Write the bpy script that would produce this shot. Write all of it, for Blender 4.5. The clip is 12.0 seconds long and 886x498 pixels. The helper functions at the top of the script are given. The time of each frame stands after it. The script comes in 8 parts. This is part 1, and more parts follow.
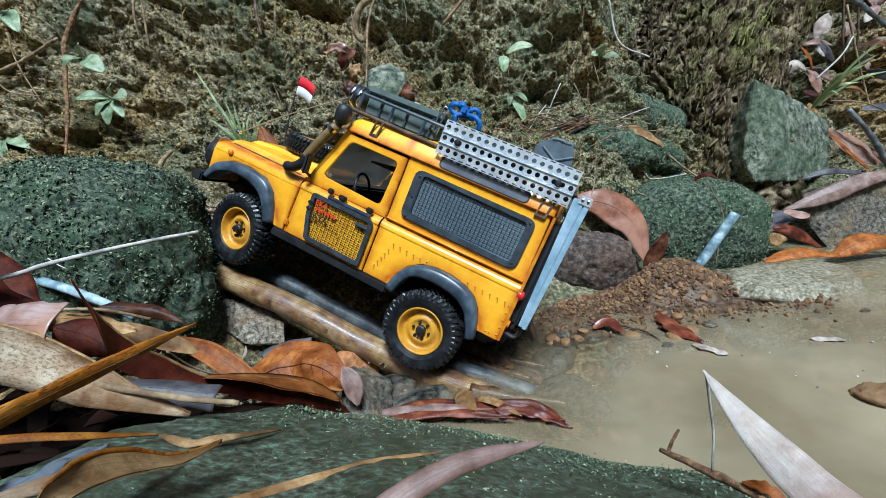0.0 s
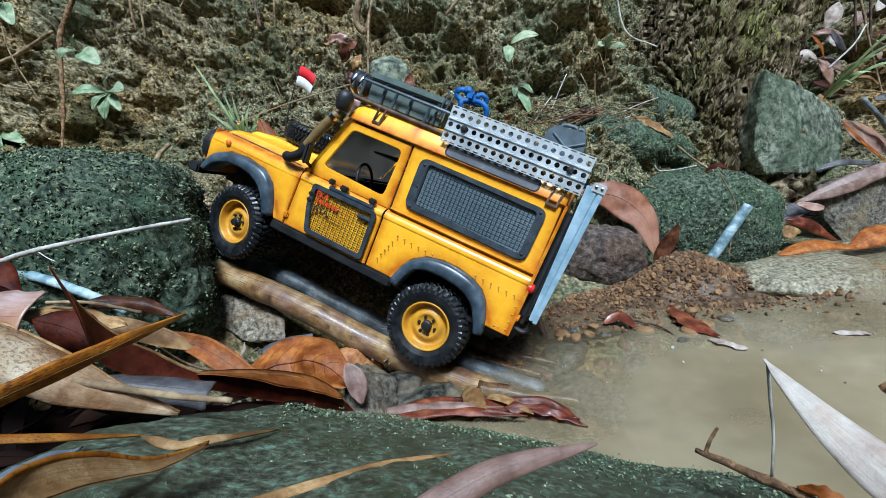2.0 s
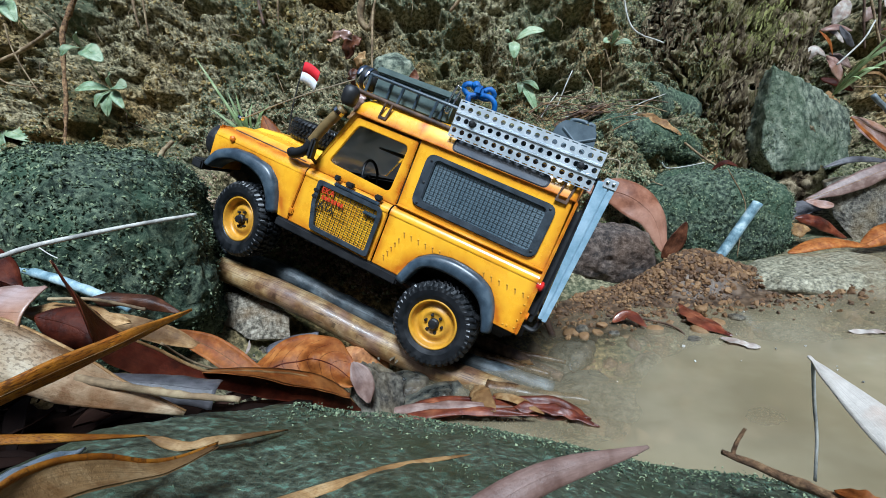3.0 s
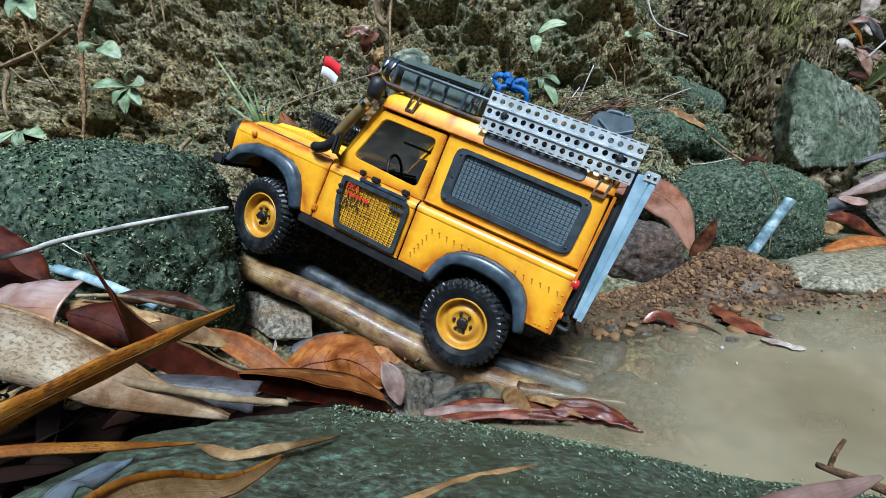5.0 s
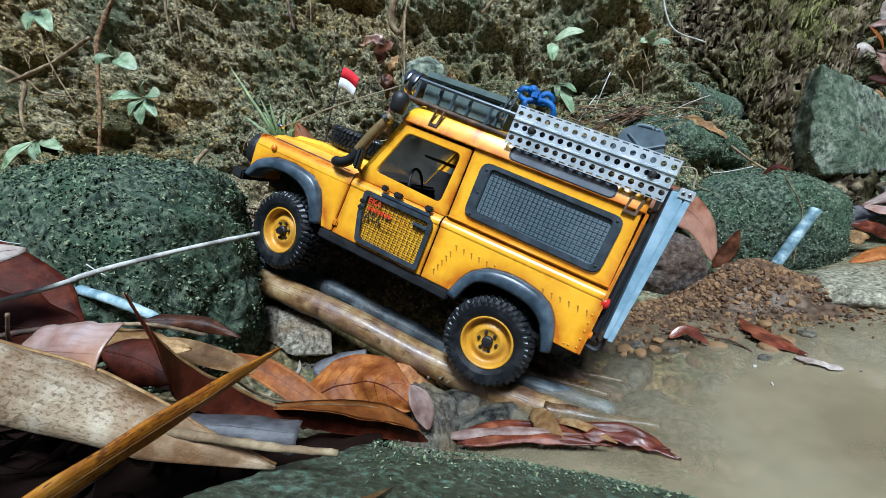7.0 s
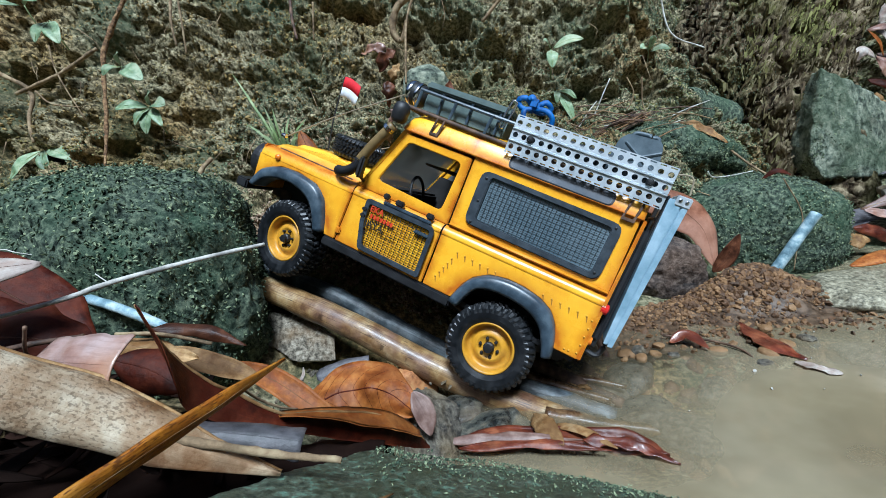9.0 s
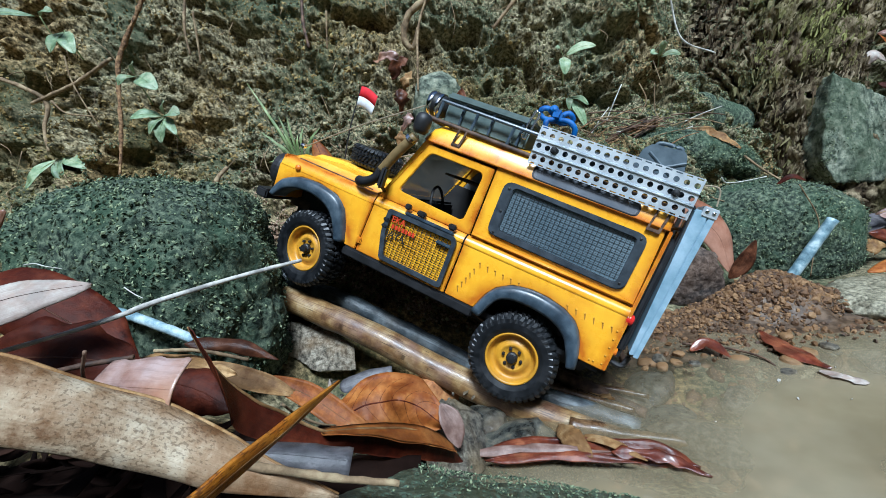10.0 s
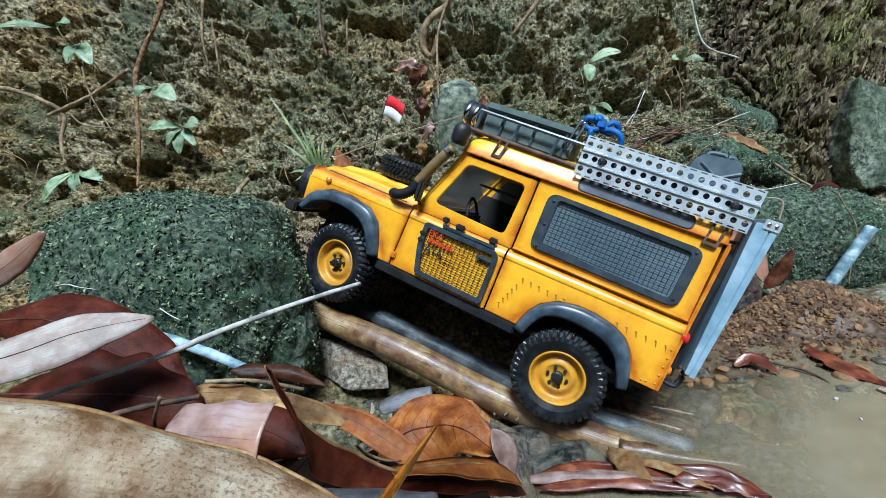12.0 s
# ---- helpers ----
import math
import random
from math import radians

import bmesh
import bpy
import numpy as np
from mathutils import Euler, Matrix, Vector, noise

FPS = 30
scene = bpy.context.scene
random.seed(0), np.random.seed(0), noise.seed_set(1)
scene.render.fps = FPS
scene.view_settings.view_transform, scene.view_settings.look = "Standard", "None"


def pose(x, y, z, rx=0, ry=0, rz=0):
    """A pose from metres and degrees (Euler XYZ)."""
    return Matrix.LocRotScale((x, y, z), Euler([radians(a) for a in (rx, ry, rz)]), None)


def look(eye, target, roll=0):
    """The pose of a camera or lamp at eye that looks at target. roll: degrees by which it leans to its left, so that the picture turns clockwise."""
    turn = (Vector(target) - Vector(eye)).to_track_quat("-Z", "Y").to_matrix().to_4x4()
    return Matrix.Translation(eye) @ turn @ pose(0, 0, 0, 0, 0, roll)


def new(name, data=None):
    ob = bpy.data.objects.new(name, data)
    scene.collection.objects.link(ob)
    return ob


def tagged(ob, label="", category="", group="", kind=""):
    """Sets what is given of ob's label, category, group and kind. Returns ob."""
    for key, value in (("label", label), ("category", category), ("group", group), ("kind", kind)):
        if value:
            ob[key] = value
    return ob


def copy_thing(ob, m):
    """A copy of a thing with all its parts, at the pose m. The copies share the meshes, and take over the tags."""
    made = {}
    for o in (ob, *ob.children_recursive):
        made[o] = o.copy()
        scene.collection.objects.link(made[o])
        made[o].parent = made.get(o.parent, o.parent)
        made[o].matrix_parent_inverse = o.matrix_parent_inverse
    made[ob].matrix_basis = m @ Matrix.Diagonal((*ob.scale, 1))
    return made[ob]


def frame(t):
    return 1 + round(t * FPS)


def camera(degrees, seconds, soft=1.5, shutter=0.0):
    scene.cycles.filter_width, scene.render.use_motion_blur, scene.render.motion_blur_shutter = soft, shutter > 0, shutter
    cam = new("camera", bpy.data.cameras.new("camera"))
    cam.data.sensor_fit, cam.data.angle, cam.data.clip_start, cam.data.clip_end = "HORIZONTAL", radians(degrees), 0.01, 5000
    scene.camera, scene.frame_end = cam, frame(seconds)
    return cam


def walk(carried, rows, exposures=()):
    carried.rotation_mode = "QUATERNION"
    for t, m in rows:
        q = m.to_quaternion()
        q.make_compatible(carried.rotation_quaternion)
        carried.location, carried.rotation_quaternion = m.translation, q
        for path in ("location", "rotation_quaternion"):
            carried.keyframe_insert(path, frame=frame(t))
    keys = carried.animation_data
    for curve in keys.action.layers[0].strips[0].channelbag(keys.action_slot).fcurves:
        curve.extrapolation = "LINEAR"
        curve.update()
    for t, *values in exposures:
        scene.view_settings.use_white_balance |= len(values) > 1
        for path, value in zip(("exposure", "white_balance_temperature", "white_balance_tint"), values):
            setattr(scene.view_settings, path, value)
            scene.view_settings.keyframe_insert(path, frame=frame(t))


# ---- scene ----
cam = camera(92.3, 12.0, soft=0.64)
PATH = [
    (0, (0.01003, 0.00768, 0.24981), (-0.01498, 0.99198, 0.07505), -7.24),
    (0.5, (-0.00109, 0.00952, 0.24247), (-0.02842, 0.99352, 0.06639), -7.38),
    (1, (-0.00010, 0.01527, 0.23852), (-0.02632, 0.99922, 0.06198), -7.46),
    (1.5, (0.00383, 0.02290, 0.23905), (-0.02365, 1.00689, 0.06294), -7.57),
    (2, (0.00372, 0.02566, 0.23891), (-0.02596, 1.00957, 0.06274), -7.60),
    (2.5, (0.00118, 0.02800, 0.23638), (-0.03047, 1.01171, 0.05947), -7.63),
    (4.5, (-0.01952, 0.04529, 0.23507), (-0.06511, 1.02866, 0.05930), -7.72),
    (5, (-0.02714, 0.04621, 0.23297), (-0.07807, 1.02955, 0.05847), -7.79),
    (5.5, (-0.03561, 0.04976, 0.23493), (-0.09044, 1.03320, 0.06219), -7.87),
    (6, (-0.03978, 0.05378, 0.23964), (-0.09828, 1.03750, 0.06976), -7.94),
    (6.5, (-0.04197, 0.05710, 0.24645), (-0.10255, 1.04107, 0.07869), -7.99),
    (7, (-0.04589, 0.05714, 0.24880), (-0.10823, 1.04118, 0.08209), -8.04),
    (9, (-0.04334, 0.05166, 0.25339), (-0.11099, 1.03688, 0.09599), -8.42),
    (9.5, (-0.04854, 0.04985, 0.25571), (-0.11773, 1.03546, 0.10143), -8.58),
    (10, (-0.06398, 0.05129, 0.26504), (-0.13552, 1.03725, 0.11420), -8.71),
    (10.5, (-0.07756, 0.05710, 0.27226), (-0.15137, 1.04365, 0.12640), -8.87),
    (11, (-0.08474, 0.06417, 0.27253), (-0.15839, 1.05122, 0.12999), -8.98),
    (11.5, (-0.09631, 0.06797, 0.27490), (-0.17032, 1.05546, 0.13567), -9.09),
    (12, (-0.10370, 0.06705, 0.27842), (-0.17796, 1.05478, 0.14101), -9.15),
]
walk(cam, [(t, look(eye, target, roll)) for t, eye, target, roll in PATH], [(0.0, 0.22, 5100, 3), (12.0, 0.24, 5000, 2)])

# ---- light: shade under an open canopy, soft and from above and behind the camera ----
world = bpy.data.worlds.new("sky_world")
scene.world = world
world.use_nodes = True
wn = world.node_tree.nodes
sky = wn.new("ShaderNodeTexSky")
sky.sky_type = "NISHITA"
sky.sun_disc = False
sky.sun_elevation = radians(54)
sky.sun_rotation = radians(200)
sky.air_density, sky.dust_density = 1.0, 3.0
wn["Background"].inputs["Strength"].default_value = 0.053
world.node_tree.links.new(sky.outputs["Color"], wn["Background"].inputs["Color"])
sun_data = bpy.data.lights.new("sun", "SUN")
sun_data.energy, sun_data.angle, sun_data.color = 5.0, radians(16), (1.0, 0.96, 0.9)
sun = new("sun", sun_data)
sun.matrix_world = look((0.45, -1.45, 2.9), (0, 0.5, 0.1))


# ---- numeric noise for shaping ----
def vnoise(p, seed=0):
    """Smooth value noise in -1..1 at the points p (N, 3)."""
    c = np.floor(p).astype(np.int64)
    f = p - c
    f = f * f * (3 - 2 * f)
    out = np.zeros(len(p))
    for dx in (0, 1):
        for dy in (0, 1):
            for dz in (0, 1):
                h = (c[:, 0] + dx) * 374761393 + (c[:, 1] + dy) * 668265263 + (c[:, 2] + dz) * 2147483647 + seed * 974711
                h = (h ^ (h >> 13)) * 1274126177
                h = (h ^ (h >> 16)) & 0xFFFF
                w = (f[:, 0] if dx else 1 - f[:, 0]) * (f[:, 1] if dy else 1 - f[:, 1]) * (f[:, 2] if dz else 1 - f[:, 2])
                out += w * (h / 32767.5 - 1)
    return out


def fbm(p, scale, octaves=4, seed=0, gain=0.5):
    p = np.asarray(p, float) * scale
    out, a = np.zeros(len(p)), 1.0
    for k in range(octaves):
        out += a * vnoise(p + 17.3 * k, seed + k)
        p, a = p * 2.03, a * gain
    return out


def smooth(x):
    x = np.clip(x, 0, 1)
    return x * x * (3 - 2 * x)


# ---- materials ----
def material(name, colors, scale=40.0, rough=0.8, bump=0.3, bump_scale=None, metallic=0.0, stain=None, stain_scale=8.0,
             stain_amount=0.5, spec=0.5, stretch=(1, 1, 1), shift=0.0, coat=0.0, stain2=None, stain2_scale=3.0, fibre=None, fibre_amount=0.6, fibre_scale=(5, 60), alpha=None, distance=0.002, detail=8.0, subsurface=0.0, island=None, speckle=None, speckle_scale=(14, 26), speckle_amount=0.8, tint=None, tint_scale=3.0, tint2=None, tint3=None, tint_lean=(0.0, 0.0, 0.0)):
    """Noise-driven principled material: colours over a fine noise, a stain colour over a coarse one, a bump of two scales."""
    m = bpy.data.materials.new(name)
    m.use_nodes = True
    nt = m.node_tree
    n, ln = nt.nodes, nt.links.new
    b = n["Principled BSDF"]
    tc = n.new("ShaderNodeTexCoord")
    mp = n.new("ShaderNodeMapping")
    mp.inputs["Scale"].default_value = stretch
    ln(tc.outputs["Object"], mp.inputs["Vector"])
    t1 = n.new("ShaderNodeTexNoise")
    t1.inputs["Scale"].default_value, t1.inputs["Detail"].default_value = scale, detail
    t1.inputs["Roughness"].default_value = 0.65
    ln(mp.outputs["Vector"], t1.inputs["Vector"])
    r = n.new("ShaderNodeValToRGB")
    r.color_ramp.elements[0].position, r.color_ramp.elements[-1].position = 0.37, 0.63
    while len(r.color_ramp.elements) < len(colors):
        r.color_ramp.elements.new(0.37 + 0.26 * (len(r.color_ramp.elements) - 1) / (len(colors) - 1))
    for k, c in enumerate(colors):
        r.color_ramp.elements[k].position = 0.37 + 0.26 * k / max(1, len(colors) - 1)
        r.color_ramp.elements[k].color = (*c, 1)
    ln(t1.outputs["Fac"], r.inputs["Fac"])
    col = r.outputs["Color"]
    if stain:
        t2 = n.new("ShaderNodeTexNoise")
        t2.inputs["Scale"].default_value, t2.inputs["Detail"].default_value = stain_scale, 6
        ln(tc.outputs["Object"], t2.inputs["Vector"])
        mr = n.new("ShaderNodeMapRange")
        mr.inputs["From Min"].default_value, mr.inputs["From Max"].default_value = 0.45, 0.65
        mr.inputs["To Max"].default_value = stain_amount
        ln(t2.outputs["Fac"], mr.inputs["Value"])
        mx = n.new("ShaderNodeMix")
        mx.data_type = "RGBA"
        ln(mr.outputs["Result"], mx.inputs["Factor"])
        ln(col, mx.inputs[6])
        mx.inputs[7].default_value = (*stain, 1)
        col = mx.outputs[2]
    if stain2:
        t4 = n.new("ShaderNodeTexNoise")
        t4.inputs["Scale"].default_value, t4.inputs["Detail"].default_value = stain2_scale, 5
        vm = n.new("ShaderNodeVectorMath")
        vm.inputs[1].default_value = (3.1, 7.7, 1.3)
        ln(tc.outputs["Object"], vm.inputs[0])
        ln(vm.outputs[0], t4.inputs["Vector"])
        m4 = n.new("ShaderNodeMapRange")
        m4.inputs["From Min"].default_value, m4.inputs["From Max"].default_value, m4.inputs["To Max"].default_value = 0.48, 0.62, 0.6
        ln(t4.outputs["Fac"], m4.inputs["Value"])
        x4 = n.new("ShaderNodeMix")
        x4.data_type, x4.blend_type = "RGBA", "MULTIPLY"
        ln(m4.outputs["Result"], x4.inputs["Factor"])
        ln(col, x4.inputs[6])
        x4.inputs[7].default_value = (*stain2, 1)
        col = x4.outputs[2]
    if fibre:
        fm = n.new("ShaderNodeMapping")
        fm.inputs["Scale"].default_value = (fibre_scale[0], fibre_scale[1], 1)
        ln(tc.outputs["UV"], fm.inputs["Vector"])
        tf = n.new("ShaderNodeTexNoise")
        tf.inputs["Scale"].default_value, tf.inputs["Detail"].default_value, tf.inputs["Roughness"].default_value = 1.0, 8, 0.7
        ln(fm.outputs["Vector"], tf.inputs["Vector"])
        fr = n.new("ShaderNodeMapRange")
        fr.inputs["From Min"].default_value, fr.inputs["From Max"].default_value, fr.inputs["To Max"].default_value = 0.46, 0.66, fibre_amount
        ln(tf.outputs["Fac"], fr.inputs["Value"])
        fx = n.new("ShaderNodeMix")
        fx.data_type = "RGBA"
        ln(fr.outputs["Result"], fx.inputs["Factor"])
        ln(col, fx.inputs[6])
        fx.inputs[7].default_value = (*fibre, 1)
        col = fx.outputs[2]
    if speckle:
        sm = n.new("ShaderNodeMapping")
        sm.inputs["Scale"].default_value = (*speckle_scale, 1)
        ln(tc.outputs["UV"], sm.inputs["Vector"])
        ts = n.new("ShaderNodeTexNoise")
        ts.inputs["Scale"].default_value, ts.inputs["Detail"].default_value, ts.inputs["Roughness"].default_value = 1.0, 3, 0.6
        ln(sm.outputs["Vector"], ts.inputs["Vector"])
        tb = n.new("ShaderNodeTexNoise")
        tb.inputs["Scale"].default_value, tb.inputs["Detail"].default_value = 22.0, 2
        ln(tc.outputs["Object"], tb.inputs["Vector"])
        ad = n.new("ShaderNodeMath")
        ad.operation, ad.inputs[1].default_value = "MULTIPLY_ADD", 0.45
        ln(tb.outputs["Fac"], ad.inputs[0])
        ln(ts.outputs["Fac"], ad.inputs[2])
        sr = n.new("ShaderNodeMapRange")
        sr.inputs["From Min"].default_value, sr.inputs["From Max"].default_value, sr.inputs["To Max"].default_value = 0.79, 0.86, speckle_amount
        ln(ad.outputs[0], sr.inputs["Value"])
        xs = n.new("ShaderNodeMix")
        xs.data_type = "RGBA"
        ln(sr.outputs["Result"], xs.inputs["Factor"])
        ln(col, xs.inputs[6])
        xs.inputs[7].default_value = (*speckle, 1)
        col = xs.outputs[2]
    if island:
        gi = n.new("ShaderNodeNewGeometry")
        ir = n.new("ShaderNodeValToRGB")
        for k, c in enumerate(island):
            if k > 1:
                ir.color_ramp.elements.new(1.0)
            ir.color_ramp.elements[k].color = (*c, 1)
        for k in range(len(island)):
            ir.color_ramp.elements[k].position = k / (len(island) - 1)
        ln(gi.outputs["Random Per Island"], ir.inputs["Fac"])
        xi = n.new("ShaderNodeMix")
        xi.data_type = "RGBA"
        xi.inputs["Factor"].default_value = 0.75
        ln(col, xi.inputs[6])
        ln(ir.outputs["Color"], xi.inputs[7])
        col = xi.outputs[2]
    for tone, offset, finer in ((tint, 1.9, 1), (tint2, 8.3, 1), (tint3, 4.1, 7)):
        if tone:
            vt = n.new("ShaderNodeVectorMath")
            vt.inputs[1].default_value = (offset, offset * 0.7, offset * 1.3)
            ln(tc.outputs["Object"], vt.inputs[0])
            tt = n.new("ShaderNodeTexNoise")
            tt.inputs["Scale"].default_value, tt.inputs["Detail"].default_value = tint_scale * finer, 4
            ln(vt.outputs[0], tt.inputs["Vector"])
            lean = n.new("ShaderNodeVectorMath")
            lean.operation = "DOT_PRODUCT"
            lean.inputs[1].default_value = (tint_lean[0], 0, tint_lean[1])
            ln(tc.outputs["Object"], lean.inputs[0])
            sl = n.new("ShaderNodeMath")
            sl.operation = "ADD"
            ln(lean.outputs["Value"], sl.inputs[0])
            sl.inputs[1].default_value = tint_lean[2]
            tl = n.new("ShaderNodeMath")
            tl.operation = "ADD" if tone is tint else "SUBTRACT"
            if tone is tint3:
                sl.inputs[1].default_value, lean.inputs[1].default_value = 0.0, (0, 0, 0)
            ln(tt.outputs["Fac"], tl.inputs[0])
            ln(sl.outputs[0], tl.inputs[1])
            tm = n.new("ShaderNodeMapRange")
            tm.inputs["From Min"].default_value, tm.inputs["From Max"].default_value = 0.47, 0.60
            ln(tl.outputs[0], tm.inputs["Value"])
            xt = n.new("ShaderNodeMix")
            xt.data_type, xt.blend_type = "RGBA", "MULTIPLY"
            ln(tm.outputs["Result"], xt.inputs["Factor"])
            ln(col, xt.inputs[6])
            xt.inputs[7].default_value = (*tone, 1)
            col = xt.outputs[2]
    if shift:
        oi = n.new("ShaderNodeObjectInfo")
        hs = n.new("ShaderNodeHueSaturation")
        m1 = n.new("ShaderNodeMapRange")
        m1.inputs["To Min"].default_value, m1.inputs["To Max"].default_value = 1 - shift, 1 + shift
        ln(oi.outputs["Random"], m1.inputs["Value"])
        ln(m1.outputs["Result"], hs.inputs["Value"])
        ln(col, hs.inputs["Color"])
        col = hs.outputs["Color"]
    ln(col, b.inputs["Base Color"])
    mr2 = n.new("ShaderNodeMapRange")
    mr2.inputs["To Min"].default_value, mr2.inputs["To Max"].default_value = max(0.02, rough - 0.15), min(1, rough + 0.15)
    ln(t1.outputs["Fac"], mr2.inputs["Value"])
    ln(mr2.outputs["Result"], b.inputs["Roughness"])
    b.inputs["Metallic"].default_value = metallic
    b.inputs["Specular IOR Level"].default_value = spec
    b.inputs["Coat Weight"].default_value = coat
    b.inputs["Coat Roughness"].default_value = 0.12
    if subsurface:
        b.inputs["Subsurface Weight"].default_value = subsurface
        b.inputs["Subsurface Radius"].default_value = (0.004, 0.002, 0.001)
    if alpha is not None:
        b.inputs["Alpha"].default_value = alpha
    if bump:
        t3 = n.new("ShaderNodeTexNoise")
        t3.inputs["Scale"].default_value, t3.inputs["Detail"].default_value = bump_scale or scale * 3, 10
        t3.inputs["Roughness"].default_value = 0.7
        ln(mp.outputs["Vector"], t3.inputs["Vector"])
        bp = n.new("ShaderNodeBump")
        bp.inputs["Strength"].default_value, bp.inputs["Distance"].default_value = bump, distance
        ln(t3.outputs["Fac"], bp.inputs["Height"])
        ln(bp.outputs["Normal"], b.inputs["Normal"])
    return m


def plain(name, color, rough=0.5, metallic=0.0, emission=None, alpha=None, transmission=0.0):
    """A small-part material with only a faint variation."""
    c2 = tuple(0.8 * v for v in color)
    m = material(name, [c2, color], scale=120, rough=rough, bump=0.08, metallic=metallic, distance=0.0005)
    b = m.node_tree.nodes["Principled BSDF"]
    b.inputs["Transmission Weight"].default_value = transmission
    if alpha is not None:
        b.inputs["Alpha"].default_value = alpha
    return m


SOIL = material("crumbly_soil", colors=[(0.0345, 0.0299, 0.0184), (0.1127, 0.1, 0.05635), (0.2702, 0.2346, 0.138), (0.46, 0.4025, 0.253)], scale=120, spec=0.15, rough=0.92, bump=0.8,
                bump_scale=260, stain=(0.06, 0.085, 0.048), stain_scale=6, stain_amount=0.75, distance=0.004, stain2=(1.0, 0.66, 0.28), stain2_scale=3.2)
MOSSROCK = material("mossy_stone", colors=[(0.01042, 0.016, 0.01122), (0.04375, 0.06, 0.043), (0.09895, 0.125, 0.08413), (0.1875, 0.22, 0.1449)], scale=150, spec=0.2, rough=0.85, bump=0.8,
                    bump_scale=330, stain=(0.04166, 0.08, 0.04207), stain_scale=14, stain_amount=0.55, distance=0.003)
WETROCK = material("wet_green_stone", colors=[(0.02332, 0.03, 0.0202), (0.05444, 0.06625, 0.04395), (0.0972, 0.1125, 0.07604), (0.1438, 0.2375, 0.1723)], scale=240, spec=0.35, rough=0.5, bump=0.8,
                   bump_scale=420, stain=(0.03732, 0.052, 0.02471), stain_scale=26, stain_amount=0.7, distance=0.002, stain2=(0.6221, 0.6, 0.5227), stain2_scale=60)
GREYROCK = material("grey_stone", [(0.02295, 0.01989, 0.0153), (0.0918, 0.08032, 0.0612), (0.1683, 0.1492, 0.1148), (0.2601, 0.2372, 0.1836)], scale=130, rough=0.7, bump=1.0,
                    bump_scale=260, stain=(0.26, 0.18, 0.075), stain_scale=16, stain_amount=0.5, distance=0.005)
TANSTONE = material("rough_tan_stone", [(0.05, 0.042, 0.030), (0.17, 0.145, 0.105), (0.30, 0.26, 0.195), (0.46, 0.41, 0.32)], scale=170, rough=0.8, bump=1.0, bump_scale=300, distance=0.004, stain=(0.22, 0.135, 0.06), stain_scale=30, stain_amount=0.6, speckle=(0.04, 0.036, 0.03), speckle_scale=(40, 40), speckle_amount=0.5)
GREENGREY = material("lichen_grey_stone", colors=[(0.0366, 0.04392, 0.03416), (0.122, 0.144, 0.1098), (0.244, 0.2684, 0.1952), (0.3904, 0.4026, 0.305)], scale=60, spec=0.25, rough=0.85, bump=1.0,
                     bump_scale=150, stain=(0.06, 0.09, 0.045), stain_scale=9, stain_amount=0.6, distance=0.006)
DARKROCK = material("brown_stone", [(0.012, 0.009, 0.008), (0.055, 0.041, 0.034), (0.12, 0.092, 0.075), (0.21, 0.17, 0.14)], scale=110, rough=0.7, bump=1.0, bump_scale=260, distance=0.005, stain=(0.14, 0.07, 0.03), stain_scale=14, stain_amount=0.4)
ORANGEROCK = material("orange_stone", [(0.16, 0.06, 0.02), (0.36, 0.15, 0.05), (0.46, 0.24, 0.09)], scale=60, rough=0.7, bump=0.6, bump_scale=200)
BARK = material("tree_bark", colors=[(0.01512, 0.01058, 0.006048), (0.09072, 0.06502, 0.0378), (0.2041, 0.1633, 0.09677), (0.4082, 0.3326, 0.2117)], scale=48, spec=0.12, rough=0.92, bump=1.0,
                bump_scale=150, stretch=(1, 1, 0.28), stain=(0.15, 0.165, 0.045), stain_scale=6, stain_amount=0.6, distance=0.009)
GRAVEL = material("gravel", [(0.06048, 0.03375, 0.01542), (0.1714, 0.09839, 0.04456), (0.3226, 0.2063, 0.1028)], scale=160, rough=0.55, bump=0.8, bump_scale=500, stain=(0.12, 0.0837, 0.051), stain_scale=40, stain_amount=0.4,
                  island=[(0.03024, 0.01312, 0.005998), (0.1008, 0.04687, 0.01714), (0.1915, 0.09839, 0.03599), (0.3326, 0.1969, 0.08568)])
BAMBOO = material("weathered_bamboo", [(0.1083, 0.05355, 0.01856), (0.2499, 0.1492, 0.05635), (0.3582, 0.2448, 0.1061), (0.4165, 0.3136, 0.1724)], scale=30, stain2=(0.49, 0.342, 0.2028), stain2_scale=60, rough=0.46, bump=0.4,
                  stain=(0.196, 0.117, 0.1014), stain_scale=24, stain_amount=0.6, coat=0.1, fibre=(0.0784, 0.036, 0.01248), fibre_amount=0.85, fibre_scale=(0.6, 26), speckle=(0.0392, 0.018, 0.0078), speckle_scale=(6, 40), speckle_amount=0.8)
GREYPOLE = material("grey_wet_pole", [(0.0495, 0.0605, 0.06875), (0.121, 0.143, 0.1568), (0.22, 0.253, 0.2695)], scale=50, rough=0.35, bump=0.6, stain=(0.10, 0.075, 0.05),
                    stain_scale=20, stain_amount=0.5, fibre=(0.02, 0.02, 0.02), fibre_amount=0.8, fibre_scale=(1.2, 20))
WHITESTICK = material("bleached_twig", [(0.25, 0.24, 0.22), (0.5, 0.48, 0.43), (0.65, 0.64, 0.6)], scale=60, rough=0.7, bump=0.4)
BLUESTICK = material("pale_blue_stick", [(0.11, 0.18, 0.22), (0.24, 0.35, 0.4), (0.48, 0.58, 0.6)], scale=60, rough=0.5, bump=0.3, coat=0.3)
